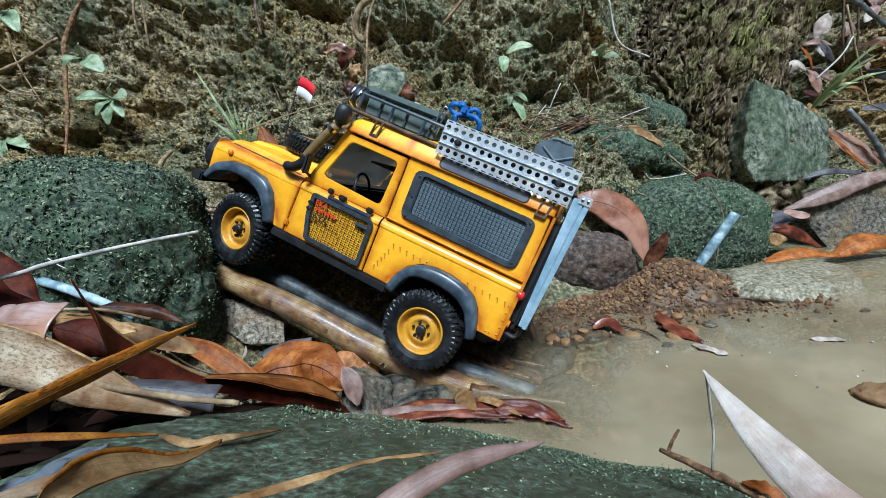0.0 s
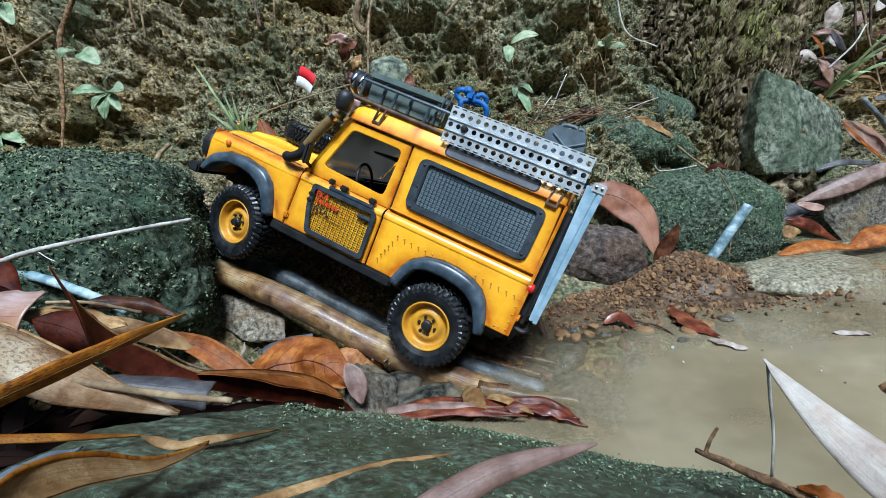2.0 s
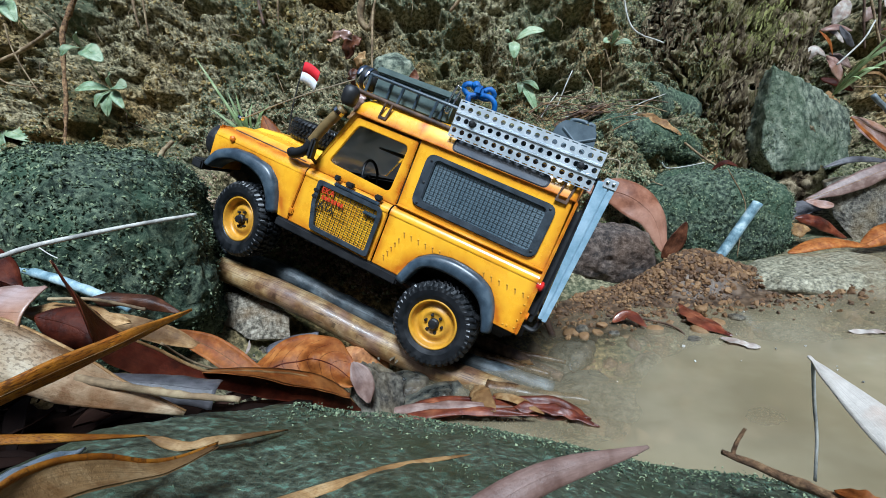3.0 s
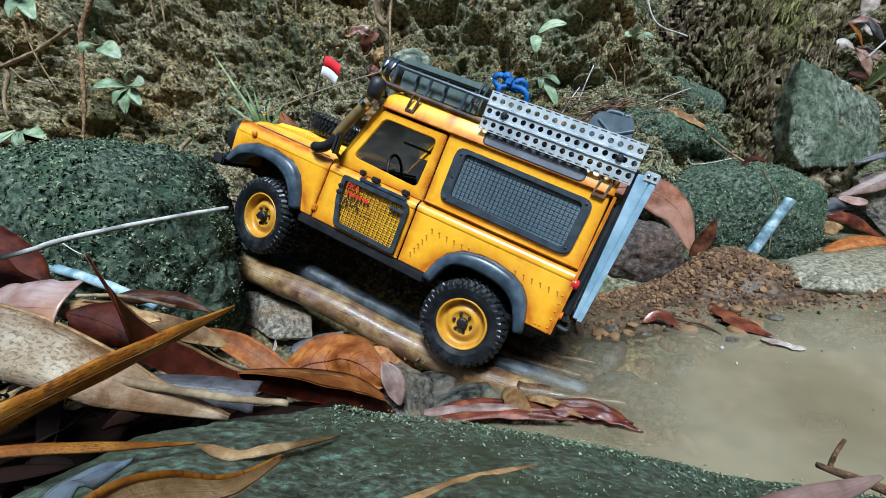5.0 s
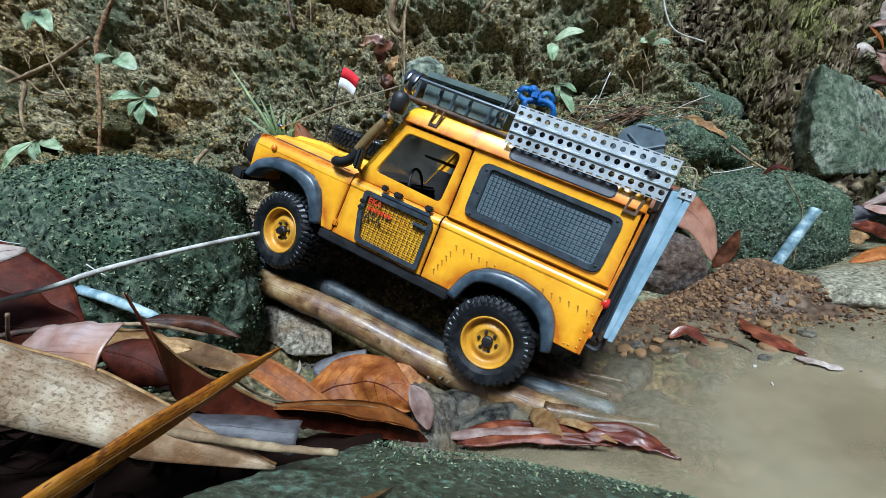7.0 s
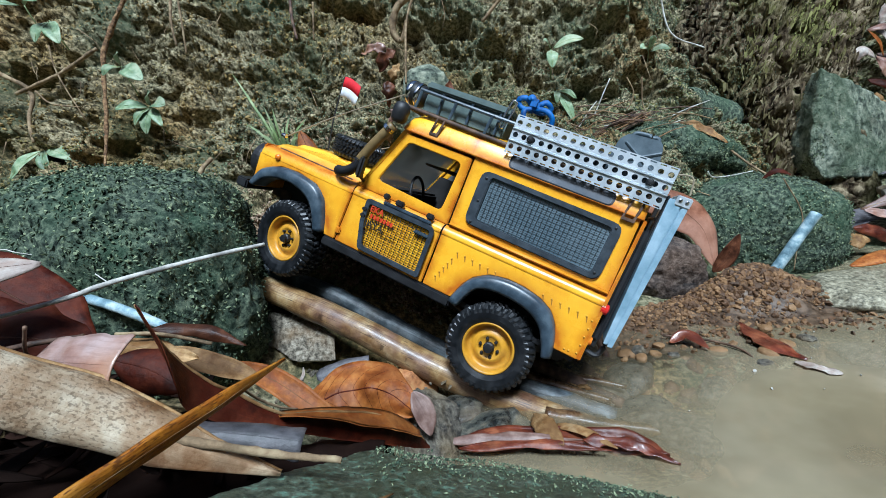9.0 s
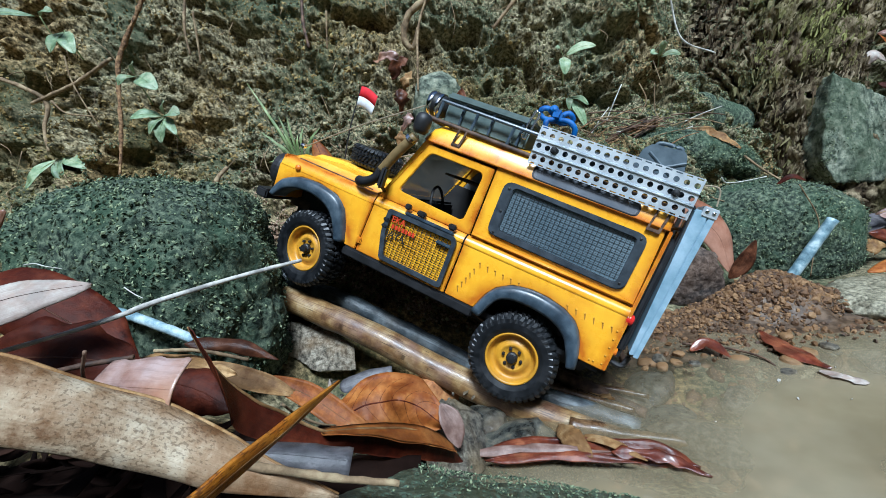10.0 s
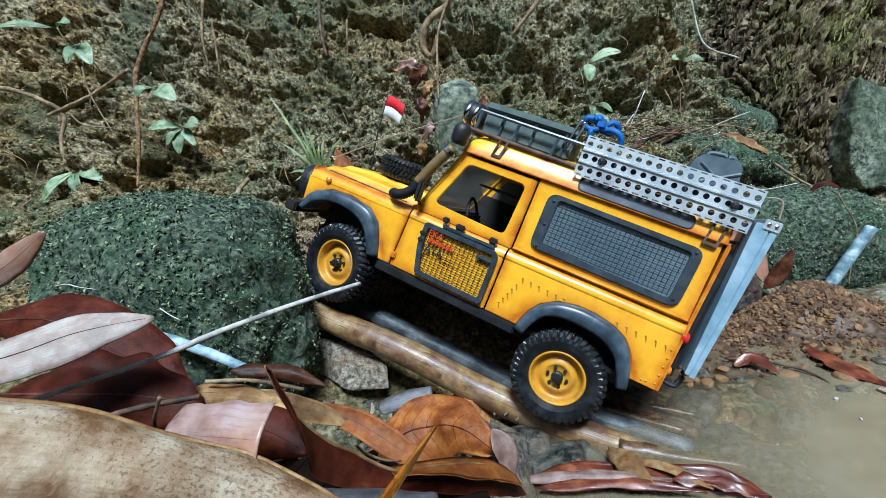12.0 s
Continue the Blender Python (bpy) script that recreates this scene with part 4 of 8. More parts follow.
hull_rock("stone", [(-0.344, 0.586, 0.122), (-0.273, 0.587, 0.110), (-0.227, 0.556, 0.078), (-0.230, 0.550, 0.050), (-0.277, 0.546, 0.053), (-0.330, 0.560, 0.078), (-0.342, 0.63, 0.10), (-0.25, 0.62, 0.06), (-0.30, 0.60, 0.03)], TANSTONE, "flat rough grey-brown stone beside the bamboo pole", 11, 0.0042, 5)
rock("stone", (-0.140, 0.532, 0.010), (0.031, 0.027, 0.028), ORANGEROCK, "small orange stone under the bamboo pole", (0, 10, 0), 12, 2.5, 0.14, 0.05, 3, 4)
rock("stone", (-0.112, 0.435, 0.008), (0.032, 0.050, 0.042), GREYROCK, "pointed grey stone behind the brown leaves", (20, 20, 20), 13, 2.6, 0.15, 0.05, 5)
rock("stone", (0.262, 0.785, 0.052), (0.088, 0.055, 0.052), DARKROCK, "reddish brown stone behind the gravel", (0, 6, -10), 14, 2.8, 0.1, 0.04, 4)
mossy = rock("boulder", (0.500, 0.905, 0.060), (0.150, 0.100, 0.115), MOSSROCK, "rounded boulder covered in green moss behind the gravel", (0, 4, 0), 15, 2.4, 0.07, 0.02, 0, 6, knobs=0.0028)
block = hull_rock("boulder", [(0.772, 1.08, 0.372), (0.796, 1.22, 0.350), (0.757, 1.18, 0.12), (0.724, 1.05, 0.19), (0.745, 1.04, 0.135), (0.840, 1.06, 0.125), (1.03, 1.16, 0.12), (1.03, 1.17, 0.258), (0.915, 1.13, 0.302), (0.95, 1.35, 0.10), (0.80, 1.35, 0.30)], GREENGREY, "angular grey-green rock at the foot of the tree", 22)
rock("stone_slab", (0.560, 0.680, -0.006), (0.130, 0.075, 0.034), WETSLAB, "low flat wet grey slab at the waterline", (0, 3, 8), 17, 2.8, 0.1, 0.04, 3)
hull_rock("boulder", [(0.765, 0.915, 0.105), (0.836, 0.90, 0.124), (0.93, 0.91, 0.124), (1.10, 0.96, 0.10), (1.12, 0.92, -0.03), (0.92, 0.86, -0.03), (0.78, 0.87, -0.02), (0.76, 0.90, 0.04), (0.85, 1.03, 0.10), (1.05, 1.05, 0.10)], GREYROCK, "low grey-brown boulder under the dead leaves", 27)
rock("rock", (-0.098, 1.030, 0.400), (0.055, 0.06, 0.098), GREENGREY, "upright grey-green rock set in the bank", (0, 6, 0), 18, 2.8, 0.1, 0.03, 2)
ledge = rock("rock", (0.390, 0.990, 0.235), (0.135, 0.09, 0.060), MOSSROCK, "mossy rock ledge in the bank", (0, 12, 0), 19, 2.5, 0.13, 0.04, 2)
rock("stone", (-0.292, 0.790, 0.205), (0.045, 0.04, 0.036), GREENGREY, "small pale green stone set in the bare soil", (0, 0, 0), 20, 2.6, 0.1, 0.03, 2, 4)

# moss leaflets that cover the two mossy boulders
for host, count, seed in ((boulder, 30000, 31), (mossy, 16000, 32), (block, 3000, 33), (ledge, 9000, 34)):
    me = host.data
    co, no = np.empty(len(me.vertices) * 3), np.empty(len(me.vertices) * 3)
    me.vertices.foreach_get("co", co)
    me.vertices.foreach_get("normal", no)
    co, no = co.reshape(-1, 3), no.reshape(-1, 3)
    r2 = np.random.RandomState(seed)
    pick = r2.randint(0, len(co), count)
    pick = pick[(no[pick][:, 1] < 0.35) & (fbm(co[pick], 22, 3, seed) + 0.3 * r2.normal(size=count) > -0.35)]
    pl = co[pick] + no[pick] * 0.0012 + r2.normal(0, 0.0016, (len(pick), 3))
    ob = flakes("moss", pl, no[pick], r2.uniform(0.0012, 0.0030, len(pl)), STONEMOSS, seed, 0.9)
    ob.parent = host
    tagged(ob, "tiny dark green moss leaflets", "", "", "stuff")


# ---- tree trunk with buttressed foot ----
def make_tree():
    ob = new("tree")
    tagged(ob, "broad old tree trunk with rough mossy bark", "tree")
    n, sides = 290, 430
    t, a = np.meshgrid(np.concatenate([np.linspace(-0.1, 0.98, 270), np.linspace(1.03, 1.9, 20)]), np.linspace(0, 2 * np.pi, sides, endpoint=False), indexing="ij")
    z, a = t.ravel(), a.ravel()
    rad = 0.215 + 0.05 * np.exp(-np.maximum(z - 0.1, 0) / 0.16)
    rad = rad * (1 + 0.10 * np.cos(5 * a + 0.6) * np.exp(-np.maximum(z, 0) / 0.35))
    cx, cy = 0.775 + 0.03 * z + 0.55 * np.maximum(z - 0.43, 0), 1.375 + 0.02 * z
    d = np.c_[np.cos(a), np.sin(a), 0 * a]
    p = np.c_[cx, cy, z] + d * rad[:, None]
    # bark plates: long flakes stepped like shingles, leaning with the grain, torn across at uneven heights
    warp = fbm(p, 13, 3, 55)
    u = a * 7.2 + 3.2 * z + 1.1 * warp
    row = np.floor(u)
    v = z * 8 + 3.1 * vnoise(np.c_[row * 1.37, 0 * u, 0 * u], 56) + 1.2 * fbm(p, 20, 2, 57)
    su, sv = u - row, v - np.floor(v)
    u2 = a * 21 + 5 * z + 1.8 * fbm(p, 30, 2, 58)
    chip = vnoise(np.c_[row, np.floor(v), 0 * u] * 1.7, 59)
    rad2 = 0.016 * fbm(p, 6, 2, 50) + 0.034 * su ** 0.6 + 0.013 * sv + 0.009 * chip - 0.036 * np.exp(-su * 12) + 0.004 * (u2 - np.floor(u2)) + 0.0065 * fbm(p * [1, 1, 0.4], 80, 3, 53) - 0.012
    p += d * rad2[:, None]
    f = [(i * sides + j, i * sides + (j + 1) % sides, (i + 1) * sides + (j + 1) % sides, (i + 1) * sides + j) for i in range(n - 1) for j in range(sides)]
    mesh_object("trunk", p, f, BARK, ob)
    r3 = np.random.RandomState(17)
    front = np.where((d[:, 1] < -0.1) & (p[:, 2] > 0.15) & (p[:, 2] < 0.95))[0]
    pick = front[r3.randint(0, len(front), 26000)]
    yel = fbm(p[pick], 6, 3, 63) + 0.9 * np.exp(-((d[pick][:, 0] + 0.05) / 0.17) ** 2) + 0.3 * r3.normal(size=len(pick)) > 0.72
    grn = (fbm(p[pick], 5, 3, 64) - 2.0 * (d[pick][:, 0] + 0.25) + 0.3 * r3.normal(size=len(pick)) > 0.55) & ~yel
    front2 = front[r3.randint(0, len(front), 9000)]
    front2 = front2[(p[front2][:, 2] > 0.36) | (p[front2][:, 0] < 0.80)]
    warm = fbm(p[front2], 6, 3, 63) + 0.9 * np.exp(-((d[front2][:, 0] + 0.05) / 0.17) ** 2) + 0.3 * r3.normal(size=len(front2)) > 0.78
    for sel, mat, text, sd in ((warm, PLATELICHEN, "yellow-green flakes of bark", 71), (~warm, PLATE, "brown flakes of bark", 72)):
        q = front2[sel]
        tagged(plates("bark", p[q] - d[q] * 0.001, d[q], mat, sd, 0.26), text, kind="stuff").parent = ob
    for sel, mat, text in ((yel, LICHEN, "yellow-green lichen on the bark"), (grn, STONEMOSS, "dark green moss on the bark")):
        q = pick[sel]
        tagged(flakes("lichen", p[q] + d[q] * 0.0008, d[q], r3.uniform(0.0010, 0.0030, len(q)), mat, 18, 0.9), text, kind="stuff").parent = ob
    tube("root", [(0.62, 1.2, 0.30), (0.50, 1.14, 0.34), (0.42, 1.12, 0.24)], (0.06, 0.045, 0.03), MOSSROCK, ob, "root overgrown with dark green moss", n=30, sides=18, rough=0.3, seed=4)


make_tree()

# ---- poles lying down the slope ----
LOG_A = [(-0.322, 0.589, 0.149), (-0.215, 0.555, 0.099), (-0.115, 0.530, 0.040), (-0.036, 0.502, 0.004), (0.03, 0.472, -0.016), (0.09, 0.45, -0.03)]
LOG_B = [(-0.342, 0.636, 0.168), (-0.260, 0.617, 0.131), (-0.185, 0.600, 0.088), (-0.080, 0.568, 0.028), (-0.007, 0.524, 0.003), (0.085, 0.482, -0.024)]
SPLINTER = material("splintered_wood", [(0.2, 0.08, 0.035), (0.38, 0.19, 0.1), (0.5, 0.33, 0.2)], scale=120, rough=0.7, bump=0.3)
pole = tube("bamboo_pole", LOG_A, (0.0155, 0.0165, 0.0165, 0.0155, 0.014), BAMBOO, None, "thick weathered tan bamboo pole lying into the water", "pole", 20, 60, 0.05, 3)
for k in range(14):
    ang = 6.283 * k / 14
    c = np.array(LOG_A[0]) + 0.013 * np.array([0.15 * math.cos(ang), 0.9 * math.cos(ang), 0.9 * math.sin(ang)])
    tube("splinter", [tuple(c + [0.004, -0.001, -0.002]), tuple(c + [-0.004 - 0.004 * (k % 3), 0.002, 0.003 + 0.001 * (k % 2)])], (0.0022, 0.0006), SPLINTER, pole, "reddish splintered fibre", sides=5, n=4)
tube("wooden_pole", LOG_B, (0.011, 0.0125, 0.0125, 0.012, 0.011), GREYPOLE, None, "dark grey wet pole lying beside the bamboo", "pole", 16, 60, 0.16, 5)
tube("wooden_pole", [(-0.06, 0.60, 0.035), (0.02, 0.55, 0.012), (0.10, 0.50, -0.02)], (0.008, 0.009, 0.006), TWIG, None, "thin dark wet branch half under water", "branch", 12, 30, 0.2, 6)
tube("stick", [(0.452, 0.772, 0.026), (0.516, 0.768, 0.114)], (0.0085, 0.0085, 0.0085), BLUESTICK, None, "short pale blue-grey stick stuck in the gravel", "stick", 14, 20, 0.12, 7)

for k, (x, y, z, sx, sy, sz, tz) in enumerate(((-0.045, 0.455, -0.010, 0.050, 0.030, 0.016, 10), (0.040, 0.470, -0.020, 0.060, 0.026, 0.012, -20), (0.075, 0.525, -0.020, 0.050, 0.030, 0.012, 15), (-0.015, 0.535, -0.016, 0.045, 0.022, 0.014, -30), (0.130, 0.555, -0.018, 0.040, 0.026, 0.012, 40), (0.115, 0.490, -0.026, 0.045, 0.030, 0.010, 0), (-0.085, 0.485, -0.004, 0.030, 0.026, 0.018, 25))):
    rock("stone", (x, y, z), (sx, sy, sz), WETSTONE, "dark wet stone in the shallow water by the poles", (0, 0, tz), 170 + k, 2.7, 0.14, 0.04, 3, 4)
for pts, rad in (([(-0.052, 0.565, 0.022), (0.012, 0.528, 0.006), (0.085, 0.492, -0.010)], (0.0075, 0.0070, 0.004)), ([(-0.020, 0.570, 0.016), (0.040, 0.540, 0.004), (0.110, 0.515, -0.008)], (0.005, 0.0055, 0.003)), ([(0.010, 0.470, -0.004), (0.060, 0.452, -0.010), (0.120, 0.436, -0.016)], (0.009, 0.008, 0.005))):
    tube("slat", pts, rad, WETWOOD, None, "split wet bamboo slat half under water", "slat", 12, 30, 0.2, 9)

bedr = np.random.RandomState(77)
bx, by = bedr.uniform(0.0, 0.62, 1500), bedr.uniform(0.38, 0.68, 1500)
bsz = bedr.uniform(0, 1, 1500) ** 2.5 * 0.012 + 0.003
tagged(crumbs("bed_pebble", np.c_[bx, by, -0.032 + 0.026 * smooth((by - 0.52) / 0.14) - bsz * 0.15], None, bsz, GRAVEL, 14, 0.6, True), "small orange-brown pebbles on the stream bed", "pebble", "", "stuff")

for k, (x, y, sx, sy, m) in enumerate(((0.30, 0.47, 0.032, 0.022, GREYROCK), (0.20, 0.50, 0.022, 0.016, GREYROCK), (0.40, 0.53, 0.045, 0.026, GREYROCK), (0.14, 0.44, 0.05, 0.030, GREYROCK), (0.255, 0.43, 0.02, 0.015, GREYROCK), (0.47, 0.47, 0.03, 0.02, GREYROCK), (0.35, 0.41, 0.03, 0.022, GREYROCK))):
    rock("stone", (x, y, -0.018), (sx, sy, 0.012), m, "flat stone just under the murky water", (0, 0, 50 * k), 140 + k, 2.1, 0.22, 0.05, 1, 4)

gq = np.random.RandomState(78)
sx, sy = gq.uniform(0.12, 0.55, 420), 0.605 + np.abs(gq.normal(0, 0.028, 420)) * -1 + 0.02
ssz = gq.uniform(0, 1, 420) ** 2 * 0.0042 + 0.0012
tagged(crumbs("shore_grit", np.c_[sx, sy, 0.0005 + gq.normal(0, 0.0012, 420)], None, ssz, GRAVEL, 15, 0.6), "small brown grit at the waterline", "pebble", "", "stuff")
fk = np.c_[gq.uniform(0.08, 0.55, 26), gq.uniform(0.30, 0.58, 26), np.full(26, 0.0012)]
tagged(crumbs("floating_specks", fk, None, gq.uniform(0.0007, 0.0018, 26), WHITESTICK, 16, 0.35), "tiny pale specks floating on the water", "specks", "", "stuff")

# ---- unseen wall all round, far behind camera, above bank, added to block low sky ----
def make_sky_block():
    m = material("sky_block_wall", [(0.008, 0.012, 0.005), (0.03, 0.045, 0.018), (0.07, 0.09, 0.04)], scale=1.2, rough=0.9, bump=0.0)
    n, k = 72, 8
    a, h = np.meshgrid(np.linspace(0, 2 * np.pi, n, endpoint=False), np.linspace(0, 1, k), indexing="ij")
    a, h = a.ravel(), h.ravel()
    r = 9 + 0.8 * fbm(np.c_[np.cos(a) * 3, np.sin(a) * 3, h * 2], 1.0, 3, 4) - 2.0 * h
    z = -0.5 + 5.5 * h * (1 + 0.12 * fbm(np.c_[np.cos(a) * 4, np.sin(a) * 4, 0 * a], 1.5, 3, 6))
    f = [(i * k + j, ((i + 1) % n) * k + j, ((i + 1) % n) * k + j + 1, i * k + j + 1) for i in range(n) for j in range(k - 1)]
    ob = mesh_object("backdrop", np.c_[r * np.cos(a), r * np.sin(a), z], f, m)
    tagged(ob, "unseen dark green wall, added to block low sky light", "forest", "", "structure")


make_sky_block()

# ---- the model off-road car: x forward, y to its left, z up, from the near rear hub ----
YELLOW = material("worn_yellow_paint", [(0.86, 0.40, 0.010), (0.93, 0.475, 0.014), (0.95, 0.52, 0.02)], scale=30, rough=0.28, bump=0.05, stain=(0.58, 0.19, 0.008),
                  stain_scale=24, stain_amount=0.30, coat=0.35, distance=0.0004)


def weathered_edges(m):
    """Brownish orange paint dusted along the panel seams, creases and arches of the car body, in the car's own space."""
    n, ln = m.node_tree.nodes, m.node_tree.links.new
    b = n["Principled BSDF"]
    base = b.inputs["Base Color"].links[0].from_socket
    tc = n.new("ShaderNodeTexCoord")
    sep = n.new("ShaderNodeSeparateXYZ")
    ln(tc.outputs["Object"], sep.inputs["Vector"])

    def math_node(op, a, c=None):
        q = n.new("ShaderNodeMath")
        q.operation = op
        for k, v in enumerate((a, c)):
            if isinstance(v, (int, float)):
                q.inputs[k].default_value = v
            elif v is not None:
                ln(v, q.inputs[k])
        return q.outputs[0]

    def band(value, centre, reach):
        return math_node("MAXIMUM", math_node("SUBTRACT", 1.0, math_node("DIVIDE", math_node("ABSOLUTE", math_node("SUBTRACT", value, centre)), reach)), 0.0)

    x, z = sep.outputs["X"], sep.outputs["Z"]
    total = band(x, 0.0895, 0.010)
    for value, centre, reach in ((x, 0.2020, 0.010), (z, 0.0965, 0.009), (x, -0.080, 0.012), (z, 0.1705, 0.010), (z, 0.028, 0.016)):
        total = math_node("MAXIMUM", total, band(value, centre, reach))
    for cx, cz, r in ((0.0, 0.004, 0.066), (0.278, 0.012, 0.068)):
        dist = math_node("SQRT", math_node("ADD", math_node("POWER", math_node("ABSOLUTE", math_node("SUBTRACT", x, cx)), 2.0), math_node("POWER", math_node("ABSOLUTE", math_node("SUBTRACT", z, cz)), 2.0)))
        total = math_node("MAXIMUM", total, band(dist, r, 0.016))
    t = n.new("ShaderNodeTexNoise")
    t.inputs["Scale"].default_value, t.inputs["Detail"].default_value = 70, 4
    ln(tc.outputs["Object"], t.inputs["Vector"])
    fac = math_node("MULTIPLY", math_node("POWER", total, 1.4), math_node("MULTIPLY", t.outputs["Fac"], 1.9))
    mx = n.new("ShaderNodeMix")
    mx.data_type = "RGBA"
    ln(fac, mx.inputs["Factor"])
    ln(base, mx.inputs[6])
    mx.inputs[7].default_value = (0.50, 0.14, 0.006, 1)
    ln(mx.outputs[2], b.inputs["Base Color"])


weathered_edges(YELLOW)
RIMYELLOW = material("yellow_steel", [(0.52, 0.25, 0.012), (0.66, 0.34, 0.02)], scale=60, rough=0.42, bump=0.05, distance=0.0004, stain=(0.22, 0.10, 0.02), stain_scale=50, stain_amount=0.5)
RUBBER = material("wet_black_rubber", [(0.005, 0.006, 0.007), (0.012, 0.013, 0.015), (0.022, 0.023, 0.025)], scale=90, rough=0.38, bump=0.2, distance=0.0006)
FLARE = material("dark_grey_plastic", [(0.025, 0.036, 0.050), (0.045, 0.064, 0.085), (0.08, 0.105, 0.13)], scale=70, rough=0.33, bump=0.15, distance=0.0005)
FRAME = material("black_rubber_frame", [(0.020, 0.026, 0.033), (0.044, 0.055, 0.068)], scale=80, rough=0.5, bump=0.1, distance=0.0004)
BLACK = material("black_plastic", [(0.008, 0.008, 0.009), (0.018, 0.018, 0.02)], scale=70, rough=0.5, bump=0.1, distance=0.0004)
RUST = material("rusty_steel", [(0.03, 0.018, 0.012), (0.09, 0.05, 0.03), (0.15, 0.09, 0.055)], scale=90, rough=0.7, bump=0.3, distance=0.0006)
ALU = material("brushed_aluminium", [(0.58, 0.63, 0.67), (0.70, 0.75, 0.79), (0.82, 0.86, 0.89)], scale=50, rough=0.34, bump=0.1, metallic=0.55, distance=0.0003)
ZINC = material("zinc_sheet", [(0.24, 0.38, 0.48), (0.34, 0.49, 0.60), (0.46, 0.61, 0.72)], scale=40, rough=0.4, bump=0.15, metallic=0.3, distance=0.0004)
RUSTSTAIN = material("rust_run", [(0.2, 0.075, 0.012), (0.34, 0.14, 0.016), (0.5, 0.22, 0.018)], scale=300, rough=0.5, bump=0.05)
CHROME = plain("chrome", (0.75, 0.76, 0.78), 0.12, 1.0)
CASEGREEN = material("grey_green_plastic", [(0.075, 0.105, 0.098), (0.12, 0.16, 0.15)], scale=50, rough=0.55, bump=0.1, distance=0.0004)
CANBLUE = material("dark_blue_grey_plastic", [(0.0544, 0.0765, 0.0952), (0.102, 0.1326, 0.1564)], scale=60, rough=0.5, bump=0.1, distance=0.0004)
BLUE = material("blue_strap", [(0.005, 0.05, 0.2), (0.010, 0.13, 0.45)], scale=120, rough=0.6, bump=0.3, distance=0.0006)
TANTUBE = material("tan_snorkel_pipe", [(0.13, 0.085, 0.03), (0.22, 0.15, 0.055)], scale=60, rough=0.5, bump=0.15, distance=0.0004)
REDP = plain("red_plastic", (0.6, 0.02, 0.015), 0.3)
FLAGRED = plain("red_cloth", (0.62, 0.008, 0.02), 0.8)
FLAGWHITE = plain("white_cloth", (0.7, 0.72, 0.74), 0.8)
ORANGELENS = plain("orange_lens", (0.75, 0.2, 0.01), 0.25)
DARKIN = material("dark_interior", [(0.006, 0.005, 0.005), (0.018, 0.016, 0.014)], scale=50, rough=0.7, bump=0.2, distance=0.0006)
INTAN = material("grey_brown_lining", [(0.09, 0.075, 0.06), (0.17, 0.15, 0.125)], scale=40, rough=0.7, bump=0.2, distance=0.0006)
GLASSDARK = material("tinted_glass", [(0.1008, 0.1404, 0.1692), (0.1656, 0.2088, 0.2376)], scale=12, rough=0.22, bump=0.0, spec=0.6)
ALPINE = material("smoky_glass", [(0.05, 0.062, 0.08), (0.09, 0.10, 0.12)], scale=25, rough=0.25, bump=0.05, spec=0.6, stain=(0.13, 0.11, 0.10), stain_scale=40, stain_amount=0.5)
ROPE = plain("pale_rope", (0.34, 0.28, 0.19), 0.8)
DECALRED = plain("red_lettering", (0.62, 0.05, 0.01), 0.5)
DECALBLACK = plain("black_lettering", (0.03, 0.025, 0.02), 0.5)
WID = 0.2


def bm_prism(outline, y0, y1, holes=(), bevel=0.0008):
    """A plate with the (x, z) outline and holes, from y0 to y1, its edges softly bevelled."""
    bm = bmesh.new()
    edges = []
    for loop in (outline, *holes):
        vs = [bm.verts.new((a, y0, b)) for a, b in loop]
        edges += [bm.edges.new((vs[k], vs[(k + 1) % len(vs)])) for k in range(len(vs))]
    fill = bmesh.ops.triangle_fill(bm, use_beauty=True, use_dissolve=False, edges=edges)
    faces = [g for g in fill["geom"] if isinstance(g, bmesh.types.BMFace)]
    ext = bmesh.ops.extrude_face_region(bm, geom=faces)
    bmesh.ops.translate(bm, verts=[g for g in ext["geom"] if isinstance(g, bmesh.types.BMVert)], vec=(0, y1 - y0, 0))
    bmesh.ops.recalc_face_normals(bm, faces=bm.faces)
    if bevel:
        sharp = [e for e in bm.edges if len(e.link_faces) == 2 and e.calc_face_angle(0) > 0.8]
        bmesh.ops.bevel(bm, geom=sharp, offset=bevel, segments=2, affect="EDGES", clamp_overlap=True)
    return bm


def bm_box(x0, x1, y0, y1, z0, z1, bevel=0.001, segments=2):
    bm = bmesh.new()
    bmesh.ops.create_cube(bm, size=1, matrix=Matrix.Translation(((x0 + x1) / 2, (y0 + y1) / 2, (z0 + z1) / 2)) @ Matrix.Diagonal((abs(x1 - x0), abs(y1 - y0), abs(z1 - z0), 1)))
    if bevel:
        bmesh.ops.bevel(bm, geom=bm.edges[:], offset=bevel, segments=segments, affect="EDGES", clamp_overlap=True)
    return bm


